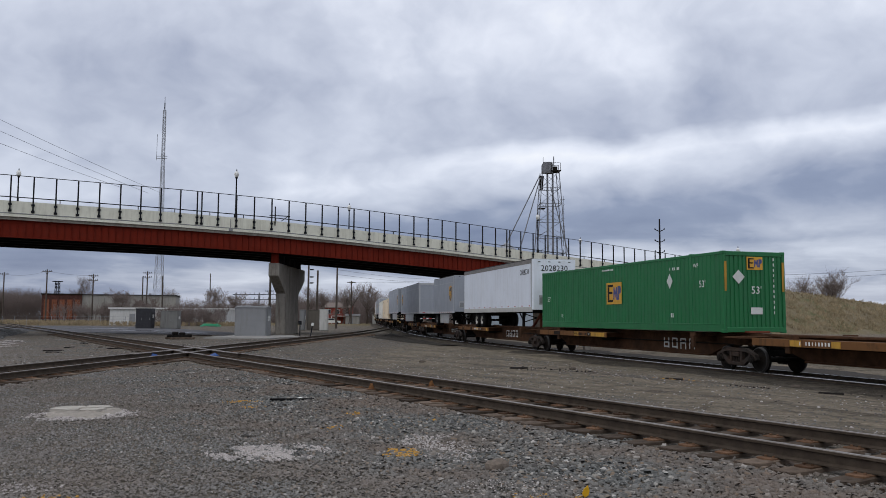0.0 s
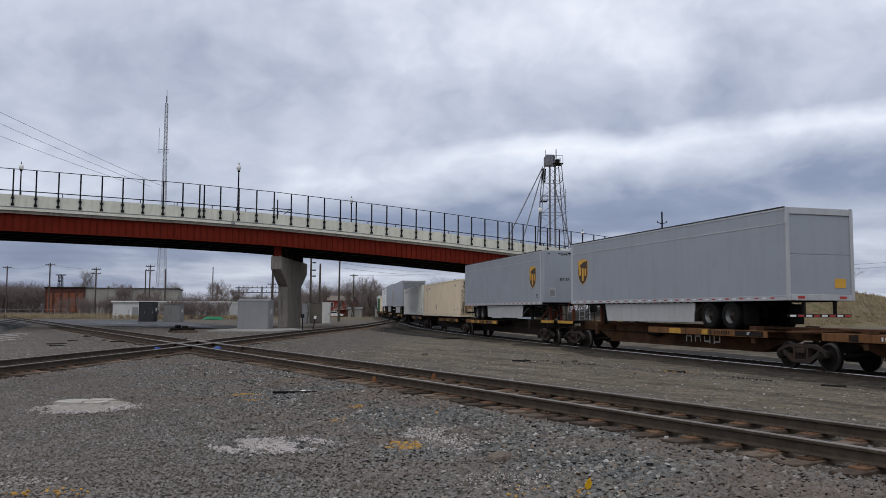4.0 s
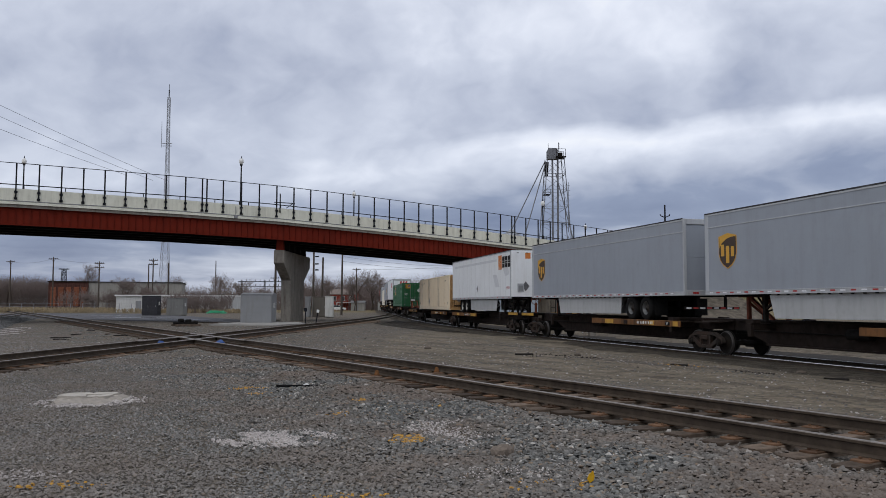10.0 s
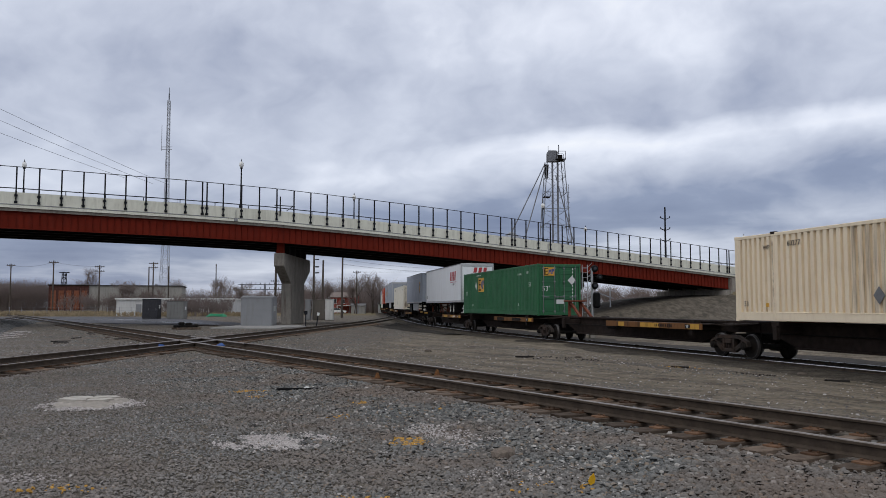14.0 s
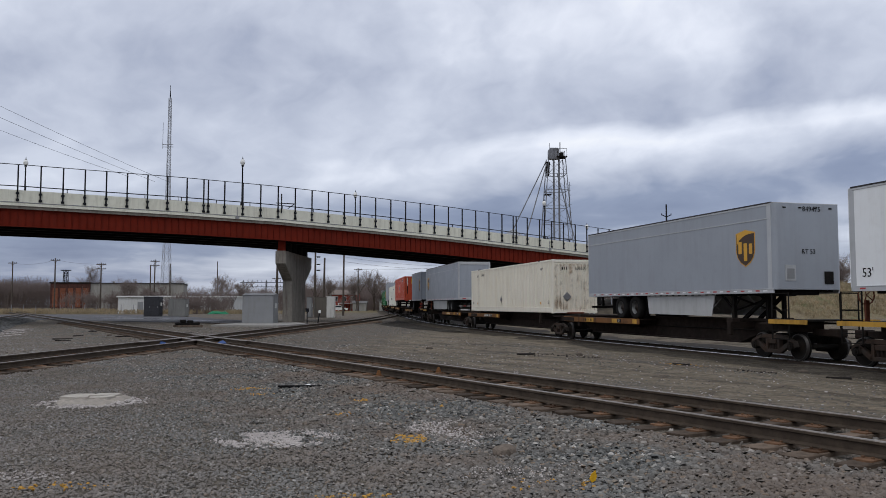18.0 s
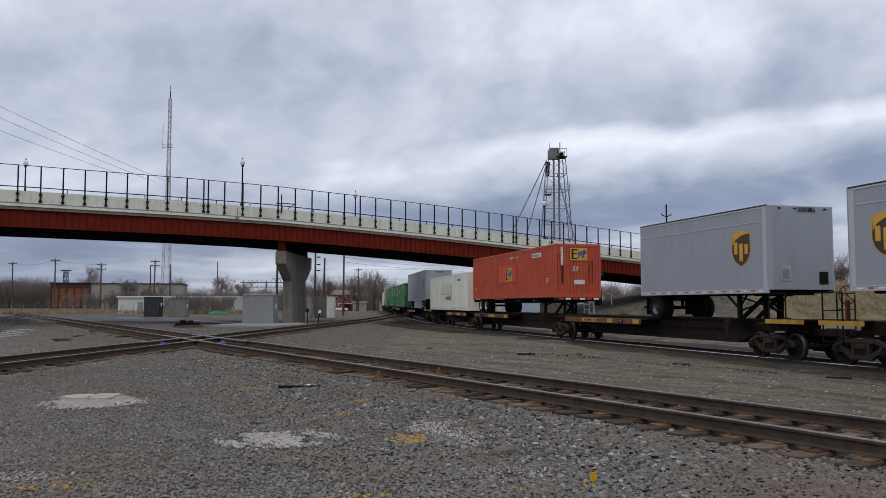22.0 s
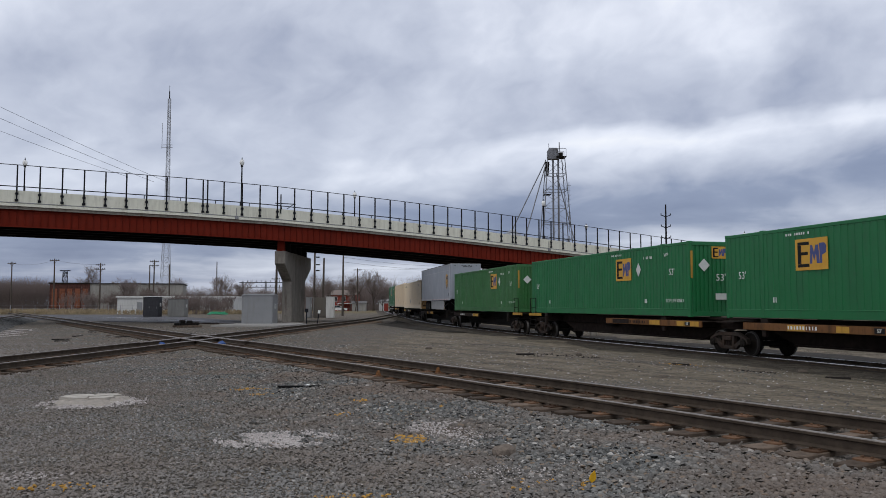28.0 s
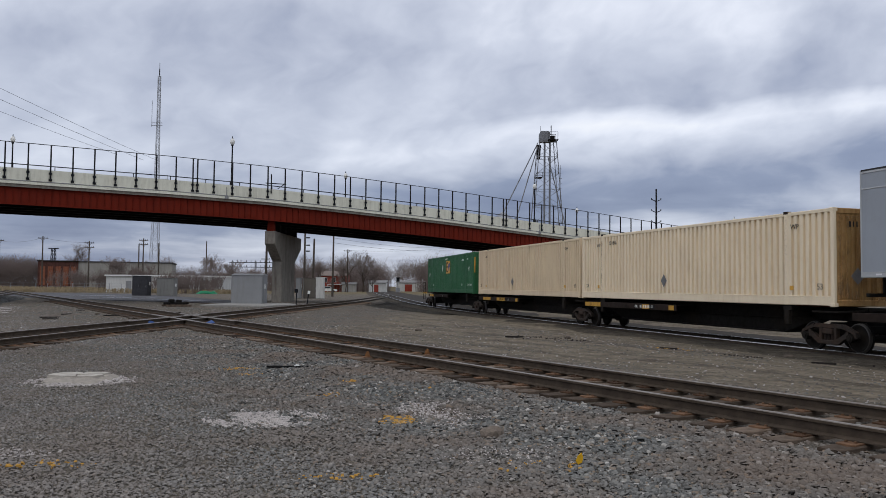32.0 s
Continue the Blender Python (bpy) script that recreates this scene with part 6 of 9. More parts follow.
def carrier_box(k):
    c = container("chalky white container with faded grey carrier lettering", M_CHALK, False, M_CHALK, deep=0.045)
    h = BOX_W / 2
    for mat, dx, dz, t in ((M_FADED, 0.10, -0.09, 0.004), (M_WASHED, 0.0, 0.0, 0.008)):
        for i in range(5):
            g = Geo()
            x = -2.35 + i * 0.95 + dx
            g.prism([(x, dz - 0.42), (x + 0.62, dz - 0.42), (x + 0.86, dz + 0.42), (x + 0.24, dz + 0.42)], 0, t, "xz")
            part("faded_emblem", g, mat, c, "faded slanted pale shape with tan edge", pose(8.2, h + 0.008 + t, 1.8, 0, 0, 180))
    for i in range(16):
        plate(c, "reflective_tape", 0.16, 0.05, M_REDTAPE if i % 3 else M_TAPEWHITE, 0.8 + i * 0.95, h + 0.004, 0.17, "side")
    flat_words(c, "INTERMODAL", 0.44, M_INK, 7.45, h + 0.008, 0.98, "side", "black serif carrier lettering")
    bars(c, 11, 1.3, 0.2, M_NAVY, 3.1, h + 0.006, 2.4, "side")
    put_box(k, c)


carrier_box(20)


def chassis_box(k):
    """The red container that rides on a road chassis."""
    c = container("faded red ribbed steel container with yellow emblem", M_REDBOX, False, M_REDBOX)
    h = BOX_W / 2
    box_emblem(c, 7.88, h + 0.012, 1.51, 1.25, "side", 0.64)
    plate(c, "fresh_patch", 3.5, 1.05, M_BRIGHTRED, 8.2, h + 0.003, 1.55, "side", "brighter red repainted patch")
    box_emblem(c, -0.02, -0.02, 2.34, 0.98, "front", 0.68)
    plate(c, "number_panel", 1.55, 0.24, M_WHITEINK, 2.9, h + 0.006, 2.42, "side", "white number panel")
    bars(c, 8, 1.35, 0.17, M_INK, 2.9, h + 0.010, 2.42, "side")
    bars(c, 14, 1.6, 0.14, M_PALEGREY, 6.9, h + 0.006, 2.5, "side")
    flat_words(c, "53'", 0.36, M_WHITEINK, 1.2, h + 0.010, 0.95, "side", "white length marking")
    flat_words(c, "53'", 0.30, M_WHITEINK, BOX_L - 0.9, h + 0.010, 0.7, "side")
    flat_words(c, "53'", 0.34, M_WHITEINK, -0.02, 0.15, 1.55, "front")
    plate(c, "data_panel", 0.6, 0.24, M_PLACARD, -0.01, -0.05, 0.85, "front", "white data panel")
    plate(c, "number_strip", 0.13, 0.95, M_WHITEINK, 0.012, 0.92, 2.25, "front", "white upright number strip")
    for i in range(5):
        bars(c, 1, 0.08, 0.11, M_INK, 0.008, 0.92, 2.64 - i * 0.19, "front", 0.1)
    plate(c, "dark_strip", 0.10, 0.95, M_INK, 0.012, 0.90, 1.25, "front", "dark worn upright strip")
    end_stains(c, [(-0.85, -0.55, 0.7, 2.0), (1.05, 1.2, 0.3, 2.4)])
    MOVERS.append((c, LOAD_AT[k], BOX_L, 1.97))
    t = empty("container_chassis", None, "black steel road chassis under the red container", "chassis", "trailers on the train")
    L = BOX_L
    for s in (-0.5, 0.5):
        g = Geo()
        g.box(0.1, L - 0.1, s - 0.06, s + 0.06, 0.66, 0.90, 0.01)
        part("frame_rail", g, M_BLACK, t)
    for x in (0.3, 3.0, 6.0, 9.0, 12.0, L - 0.2):
        g = Geo()
        g.box(x - 0.08, x + 0.08, -1.24, 1.24, 0.74, 0.905, 0.01)
        part("crossmember", g, M_BLACK, t)
    g = Geo()
    g.box(-0.03, 0.12, -1.27, 1.27, 0.80, 0.93, 0.015)
    b = part("front_bolster", g, M_BLACK, t)
    for i in range(6):
        plate(b, "reflective_tape", 0.3, 0.09, M_REDTAPE if i % 2 else M_TAPEWHITE, -0.035, -1.0 + i * 0.4, 0.865, "front")
    for s in (1, -1):
        g = Geo()
        g.box(2.75, 2.92, s * 0.72, s * 0.88, 0.12, 0.8, 0.01)
        g.box(2.68, 3.0, s * 0.66, s * 0.94, 0.05, 0.12, 0.01)
        g.beam((2.83, s * 0.8, 0.4), (3.8, s * 0.6, 0.75), 0.07)
        g.beam((2.83, s * 0.8, 0.5), (1.9, s * 0.6, 0.75), 0.07)
        part("landing_leg", g, M_BLACK, t)
        for i in range(10):
            plate(t, "side_tape", 0.22, 0.06, M_TAPEWHITE, 4.0 + i * 0.7, s * 0.565, 0.8, "side")
    for x in (L - 3.0, L - 1.75):
        g = Geo()
        g.cyl((x, -1.0, 0.5), (x, 1.0, 0.5), 0.07, 8)
        part("axle", g, M_BLACK, t)
        for s in (1, -1):
            for y in (1.10, 0.80):
                trailer_wheel(t, x, s * y, 0.5, 0.5, True, s)
    MOVERS.append((t, LOAD_AT[k], BOX_L, 1.97 - 0.905))


chassis_box(19)
DECK_Z = RAIL_Z + 0.852   # the platforms' frame stands 0.30 over the dipped rail


def put_trailer(k, t, length, nose_front):
    if nose_front:
        MOVERS.append((t, LOAD_AT[k], length, DECK_Z))
    else:
        MOVERS.append((t, LOAD_AT[k] + length, -length, DECK_Z))


def parcel_trailer(k, nose_front, length=15.95, axles=2, skirt=True, number=""):
    kind = "short grey parcel trailer with a shield emblem" if length < 10 else "long grey parcel trailer with a shield emblem"
    t = trailer(kind + (", nose forward" if nose_front else ", rear doors forward"), M_PARCELGREY, length, skirt, axles, False, True)
    if number:
        flat_words(t, number, 0.24, M_INK, -0.016, -0.15, 3.75, "front", "black fleet number")
        flat_words(t, "RT 53", 0.22, M_INK, -0.016, 0.0, 2.35, "front") if length > 10 else None
    flat_words(t, "53" if length > 14 else "", 0.3, M_INK, 0.8, 1.302, 1.45, "side") if length > 14 else None
    plate(t, "yellow_sticker", 0.42, 0.30, M_GOLD, length + 0.03, 0.75, 1.55, "rear", "yellow warning sticker")
    put_trailer(k, t, length, nose_front)
    return t


parcel_trailer(3, True, 8.25, 1, True, "378562")
parcel_trailer(4, False)
parcel_trailer(5, True, number="844775")
parcel_trailer(8, False, 15.8)
parcel_trailer(9, False, 15.7)
parcel_trailer(15, True, 13.5, number="849475")
parcel_trailer(17, False, 15.6)
parcel_trailer(18, True, 8.25, 1, False, "388586")
parcel_trailer(21, True, 15.65, number="844837")
parcel_trailer(25, True, 15.5, number="846254")


def white_trailers():
    t = trailer("plain white van trailer with black fleet number", M_WHITEBOX, 14.4, False, 2, True, False, 0.10, name="semi_trailer", top_trim=M_TOPTRIM)
    flat_words(t, "2028230", 0.42, M_INK, 1.35, 1.302, 3.25, "side", "black fleet number")
    flat_words(t, "2028230", 0.46, M_INK, -0.01, 0.0, 3.42, "front")
    put_trailer(2, t, 14.4, True)
    t = trailer("white van trailer with orange and black emblem", M_WHITEVAN, 15.6, True, 2, True, False, 0.06, ribs=True)
    for s in (1, -1):
        g = Geo()
        g.box(-0.36, 0.36, 0, 0.006, -0.45, 0.45)
        e = part("orange_emblem", g, M_ORANGE, t, "orange square emblem with pale arcs", pose(2.42, s * 1.305 if s > 0 else -1.311, 3.3))
        g = Geo()
        for r in (0.2, 0.4, 0.6):
            for a in np.linspace(0, np.pi / 2, 7)[:-1]:
                b = a + np.pi / 12
                g.beam((-0.34 + r * np.cos(a), 0.006, -0.43 + r * np.sin(a)), (-0.34 + r * np.cos(b), 0.006, -0.43 + r * np.sin(b)), 0.03, 0.02)
        part("pale_arcs", g, M_PLACARD, e)
        for i in range(3):
            plate(t, "black_block", 0.50, 0.70, M_INK, 1.68 - i * 0.60, s * 1.305, 3.3, "side", "plain black emblem block")
        for z in (3.22, 3.36):
            plate(t, "pale_stripe", 1.75, 0.03, M_PLACARD, 1.08, s * 1.311, z, "side", "thin pale stripe across the emblem")
    plate(t, "orange_emblem", 0.34, 0.36, M_ORANGE, -0.008, 0.25, 3.62, "front", "small orange square emblem")
    plate(t, "black_block", 0.75, 0.3, M_INK, -0.008, -0.4, 3.62, "front")
    plate(t, "placard_holder", 0.5, 0.6, M_STEEL, -0.01, 0.4, 1.75, "front", "grey diamond placard holder", True)
    plate(t, "placard_holder", 0.40, 0.5, M_STEEL, 8.04, 1.306, 1.72, "side", "grey diamond placard holder", True)
    for pts in ([(2.6, 1.75), (3.5, 1.75), (4.1, 2.55), (3.2, 2.55)], [(0.45, 2.5), (1.3, 2.4), (1.9, 2.93), (0.7, 2.93)], [(3.2, 3.40), (14.9, 3.40), (14.9, 3.56), (3.2, 3.56)]):
        g = Geo()
        g.prism(pts, 1.296, 1.2985, "xz")
        part("ghost_patch", g, M_GHOST, t, "faint grey ghost of an old emblem")
    flat_words(t, "225474", 0.24, M_LOGORED, 0.75, 1.304, 1.65, "side", "red fleet number")
    put_trailer(10, t, 15.6, True)
    t = trailer("white lease trailer with red slanted emblem, doors forward", M_WHITEVAN, 15.95, False, 2, True, False, 0.06)
    for s in (1, -1):
        g = Geo()
        for i in range(4):
            x = -1.2 + i * 0.60
            g.prism([(x, -0.36), (x + 0.42, -0.36), (x + 0.60, 0.36), (x + 0.18, 0.36)], 0, 0.006, "xz")
        g.box(-1.2, 1.4, 0, 0.006, -0.50, -0.46)
        part("red_emblem", g, M_LOGORED, t, "plain red slanted emblem shapes", pose(12.95, 1.303 if s > 0 else -1.303, 3.08, 0, 0, 180 if s > 0 else 0))
        flat_words(t, "L  E  A  S  E", 0.28, M_INK, 13.3, s * 1.305, 2.42, "side" if s > 0 else "back", "small black lettering")
    g = Geo()
    for i in range(3):
        x = -0.5 + i * 0.38
        g.prism([(x, -0.2), (x + 0.24, -0.2), (x + 0.32, 0.2), (x + 0.08, 0.2)], 0, 0.006, "xz")
    part("red_emblem", g, M_LOGORED, t, "", pose(15.99, 0.2, 3.45, 0, 0, 90))
    plate(t, "placard_holder", 0.5, 0.6, M_STEEL, 15.985, 0.75, 2.0, "rear", "grey diamond placard holder", True)
    flat_words(t, "53'", 0.36, M_INK, 0.7, 1.304, 1.5, "side")
    flat_words(t, "53'", 0.36, M_INK, 0.7, -1.304, 1.5, "back")
    put_trailer(14, t, 15.95, False)


white_trailers()


def travelled(t):
    """How far the train has come at t seconds; it gathers speed slightly."""
    u = (t - 16) / 16
    return 14.2529 * t + 0.0260 * ((t - 16) ** 2 - 256) + 2.975 * (u ** 3 - u)


def on_line(s, length, z):
    """The pose of a thing whose leading point is at s on the main line and its other end at s + length."""
    xa, ya, _ = main_line(s)
    xb, yb, _ = main_line(s + length)
    rise = dip((ya + yb) / 2) + 0.30
    return pose(xa, ya, z + rise, 0, 0, np.degrees(np.arctan2(yb - ya, xb - xa)))


# ---- earthworks and abutment at the east end of the overpass ----
def grass_material(name, dry, green, soil):
    m, nt, b, co = stuff_mat(name)
    c = ramp(nt, noise_tex(nt, co, 0.35, 8, 0.65), [(0.3, green), (0.5, dry), (0.72, soil)])
    f = ramp(nt, noise_tex(nt, co, 9, 6, 0.7), [(0.3, (0.55,) * 3), (0.75, (1.3,) * 3)])
    nt.links.new(mixc(nt, 1.0, c, f, "MULTIPLY"), b.inputs["Base Color"])
    b.inputs["Roughness"].default_value = 0.95
    b.inputs["Specular IOR Level"].default_value = 0.12
    bm = nt.nodes.new("ShaderNodeBump")
    bm.inputs["Strength"].default_value = 1.0
    bm.inputs["Distance"].default_value = 0.12
    nt.links.new(noise_tex(nt, co, 5, 8, 0.75), bm.inputs["Height"])
    nt.links.new(bm.outputs[0], b.inputs["Normal"])
    return m


M_GRASS = grass_material("winter_grass_bank", (0.215, 0.178, 0.108), (0.100, 0.112, 0.048), (0.205, 0.168, 0.122))
M_STRAW = surface("dry_straw_grass", (0.33, 0.262, 0.165), 0.95, 0, 0.3, 0.6, 0.3, 20, (0.11, 0.09, 0.05), 0.7)


def crest(n):
    return float(np.interp(n, [33, 41, 44.5, 48.7, 50.6, 53, 56, 62, 69, 80, 110], [0, 2.0, 2.72, 3.12, 4.2, 5.05, 5.45, 4.75, 3.9, 2.6, 0.1]))


def build_bank():
    g = Geo()
    ns = np.concatenate([np.arange(32.5, 56, 0.75), np.arange(56, 112, 2.0)])
    ws = np.concatenate([np.linspace(-15, -0.9, 16), np.linspace(0.5, BR_W, 5), np.linspace(BR_W + 1.5, BR_W + 15, 9)])
    v = []
    for n in ns:
        c = crest(n)
        for w in ws:
            d = max(0.0, -0.7 - w, w - BR_W - 0.7)
            h = max(-0.06, c - d / 2.05)
            rough = 0.22 * noise.noise(Vector((n * 0.9, w * 0.45, 2))) + 0.12 * noise.noise(Vector((n * 2.5, w * 1.4, 5)))
            x, y, _ = br(n, w, 0)
            v.append((x, y, h + (rough if h > 0.1 and d > 0.5 else 0)))
    k = len(ws)
    q = int(np.searchsorted(ns, 49.0))
    g.add(v, [(i * k + j, (i + 1) * k + j, (i + 1) * k + j + 1, i * k + j + 1) for i in range(q, len(ns) - 1) for j in range(k - 1)], True)
    tagged(part("embankment", g, M_GRASS), "grassy road embankment with dry winter grass", "embankment", kind="structure")
    g = Geo()
    g.add(v, [(i * k + j, (i + 1) * k + j, (i + 1) * k + j + 1, i * k + j + 1) for i in range(q) for j in range(k - 1)], True)
    rip = surface("dark_stony_slope", (0.115, 0.098, 0.076), 0.95, 0, 0.4, 1.6, 1.0, 6, (0.035, 0.033, 0.027), 0.85)
    tagged(part("stone_slope", g, rip), "dark stony slope under the end of the overpass", "slope", kind="structure")
    ab = empty("abutment", None, "pale concrete abutment at the end of the overpass", "abutment", "", "structure")
    ang = np.degrees(np.arctan2(BRD.y, BRD.x))
    g = Geo()
    g.box(-0.05, 0.9, -0.45, BR_W + 0.4, 0.5, deck_z(49.5) - 1.46, 0.03)
    part("back_wall", g, M_CONC, ab, "", pose(*br(49.3, 0, 0), 0, 0, ang))
    g = Geo()
    g.box(-1.3, -0.06, -0.6, BR_W + 0.6, 0.6, deck_z(49) - 3.0, 0.04)
    part("bearing_shelf", g, M_CONC, ab, "", pose(*br(49.3, 0, 0), 0, 0, ang))
    g = Geo()
    g.box(0.0, 4.2, -0.46, -0.10, 3.2, deck_z(51) - 1.25, 0.03)
    part("wing_wall", g, M_PARAPET, ab, "", pose(*br(49.9, -0.1, 0), 0, 0, ang))


build_bank()


# tufts of dry grass on the bank and along the yard's far edge
def tufts(name, label, spots, mat, hmin, hmax, seed, blades=7):
    rnd = random.Random(seed)
    v, f = [], []
    for x, y, z in spots:
        for _ in range(blades):
            a, h, w = rnd.uniform(0, 6.283), rnd.uniform(hmin, hmax), rnd.uniform(0.012, 0.03)
            bx, by = x + rnd.gauss(0, 0.12), y + rnd.gauss(0, 0.12)
            lx, ly = np.cos(a) * h * 0.45, np.sin(a) * h * 0.45
            px, py = -np.sin(a) * w, np.cos(a) * w
            o = len(v)
            v += [(bx - px, by - py, z - 0.05), (bx + px, by + py, z - 0.05), (bx + lx * 0.4 + px, by + ly * 0.4 + py, z + h * 0.7), (bx + lx, by + ly, z + h)]
            f += [(o, o + 1, o + 2), (o, o + 2, o + 3)]
    me = bpy.data.meshes.new(name)
    me.from_pydata(v, [], f)
    me.materials.append(mat)
    return tagged(new(name, me), label, "grass", kind="stuff")


def bank_spots():
    rnd = random.Random(5)
    out = []
    for _ in range(2600):
        n, w = rnd.uniform(50.5, 76), rnd.uniform(-11, -0.9)
        h = crest(n) - max(0, -0.7 - w) / 2.05
        if h > 0.1:
            x, y, _ = br(n, w, 0)
            out.append((x, y, h))
    return out


tufts("bank_grass", "short dry winter grass on the embankment", bank_spots(), M_STRAW, 0.12, 0.38, 6)
_r = random.Random(8)
tufts("verge_grass", "tall dry straw-coloured grass at the yard's edge", [(_r.gauss(-70, 9), _r.uniform(138, 148), 0) for _ in range(380)] + [(_r.gauss(-47, 4), _r.uniform(138, 147), 0) for _ in range(220)] + [(_r.gauss(-36, 3), _r.uniform(140, 147), 0) for _ in range(120)], M_STRAW, 0.25, 0.9, 9)
tufts("far_verge_grass", "dry straw-coloured grass beyond the road", [(_r.uniform(-110, -62), _r.uniform(150, 180), 0) for _ in range(800)], M_STRAW, 0.3, 1.0, 10)

# ---- yard road and concrete pad ----
M_ROAD = surface("cracked_grey_asphalt", (0.100, 0.099, 0.106), 0.9, 0, 0.35, 0.35, 0.3, 30, (0.035, 0.034, 0.034), 0.85)
M_PAD = surface("pale_concrete_pad", (0.30, 0.29, 0.27), 0.9, 0, 0.12, 1.0, 0.3, 30, (0.15, 0.14, 0.13), 0.5)
M_PUDDLE = surface("wet_puddle_asphalt", (0.05, 0.052, 0.06), 0.16, 0, 0.1, 1.0, 0.0)


def slab(name, pts, z, mat, label, thick=0.05, cat="road"):
    g = Geo()
    g.prism(pts, z - thick, z, "xy")
    return tagged(part(name, g, mat), label, cat, kind="structure")


slab("road", [(-64, 96), (-20.5, 72), (-17.4, 70.5), (-17.3, 76), (-30, 100), (-44, 122), (-64, 128)], 0.07, M_ROAD, "cracked grey asphalt yard road", 0.12)
slab("pavement", [(-17.6, 62.5), (-12.4, 61.2), (-10.9, 66.0), (-12.6, 71.5), (-17.2, 71.0)], 0.075, M_PAD, "pale concrete pad beside the signal cabinet", 0.12, "pavement")
for i, pts in enumerate(([(-40, 92), (-32, 88), (-27, 87), (-30, 91)], [(-30, 83), (-22, 77), (-20.5, 77.5), (-26, 83)], [(-46, 103), (-38, 99), (-36, 101), (-42, 105)])):
    slab("puddle", pts, 0.078, M_PUDDLE, "shallow puddle on the yard road", 0.006, "puddle")
C_LINE = smooth_line([(-37.0, 48.0), (-39.0, 62.0), (-43.0, 76.0), (-49.0, 92.0), (-59.5, 117.0)], 2.0)
build_track(C_LINE, 0.22, "curved yard track that joins the near track", 0.6, 0, 80, (0, 0), seed=13)


# ---- signal cabinets and yard fittings ----
def signal_cabinet(x, y, w, d, h, label, mat, rz=0.0, roof=0.12, doors=2, name="signal_cabinet"):
    c = empty(name, pose(x, y, near_height(x, y) - 0.02, 0, 0, rz), label, "cabinet", "signal cabinets")
    g = Geo()
    g.box(0, w, 0, d, 0.08, h, 0.02)
    part("body", g, mat, c)
    g = Geo()
    g.box(0.05, w - 0.05, 0.05, d - 0.05, 0, 0.08)
    part("plinth", g, M_CONC, c)
    g = Geo()
    if roof > 0.1:
        g.prism([(-0.06, h), (d + 0.06, h), (d / 2, h + roof)], -0.06, w + 0.06, "yz")
    else:
        g.box(-0.05, w + 0.05, -0.05, d + 0.05, h, h + 0.06, 0.01)
    part("roof", g, mat, c)
    for i in range(doors):
        g = Geo()
        a = w * (i + 0.08) / doors
        g.box(a, a + w * 0.84 / doors, -0.02, -0.002, 0.18, h - 0.12, 0.008)
        dr = part("door", g, mat, c)
        g = Geo()
        g.box(a + w * 0.70 / doors, a + w * 0.74 / doors, -0.05, -0.02, h * 0.45, h * 0.55)
        part("handle", g, M_STEEL, dr)
    g = Geo()
    g.box(w, w + 0.02, d * 0.25, d * 0.75, 0.25, h - 0.3, 0.005)
    sd = part("side_door", g, mat, c)
    for k in (0.35, 0.55):
        g = Geo()
        g.box(w + 0.02, w + 0.035, d * k, d * k + 0.16, h * 0.55, h * 0.72)
        part("notice", g, M_WHITEINK, sd, "small white notice")
    return c


signal_cabinet(-16.6, 67.9, 2.55, 2.1, 2.42, "large grey steel signal cabinet on a concrete pad", M_CABINET, 0, 0.16, 0)
signal_cabinet(-39.0, 107, 2.0, 1.4, 2.62, "dark weathered steel equipment cabinet by the road", surface("dark_cabinet_steel", (0.045, 0.045, 0.05), 0.6, 0.1, 0.15, 3, 0.1), 0, 0.05, 2)
signal_cabinet(-36.0, 107.6, 2.2, 1.6, 2.35, "grey steel equipment cabinet by the road", paint("weathered_grey_cabinet", (0.20, 0.20, 0.19), 0.6, (0.1, 0.09, 0.08), 0.5), 0, 0.05, 3)
signal_cabinet(-16.7, 100.5, 0.6, 1.0, 2.5, "grey steel relay cabinet behind the pier", M_CABINET, 0, 0.05, 1)
signal_cabinet(-15.9, 101.5, 1.8, 1.6, 2.5, "grey-brown steel relay hut behind the pier", paint("beige_hut_paint", (0.15, 0.135, 0.115), 0.6, (0.1, 0.09, 0.08), 0.4), 12, 0.05, 1)
signal_cabinet(-13.9, 98.0, 0.95, 0.8, 2.55, "white steel instrument case on legs", M_WHITE, 0, 0.05, 1)
signal_cabinet(-112, 190, 2.6, 2.2, 1.9, "pale grey hut at the edge of the woods", M_WHITE, 0, 0.1, 1)


def small_post(x, y, h, mat, label, head=None, name="marker_post", tilt=0):
    p = empty(name, pose(x, y, near_height(x, y) - 0.03, 0, tilt, 0), label, "post", "")
    g = Geo()
    g.cyl((0, 0, -0.05), (0, 0, h), 0.045, 8)
    part("post", g, mat, p)
    if head:
        g = Geo()
        g.box(-head[0] / 2, head[0] / 2, -0.06, 0.02, h - head[1], h, 0.01)
        part("head", g, head[2], p)
    return p


small_post(-11.0, 66.5, 1.35, M_FENCE, "short black marker post beside the side track", (0.28, 0.3, M_FENCE))
small_post(-10.3, 67.5, 1.2, M_FENCE, "leaning dark marker post with pale plate", (0.2, 0.25, M_WHITEINK), tilt=9)
small_post(-95.5, 172, 3.0, M_WHITE, "short white post at the edge of the woods")


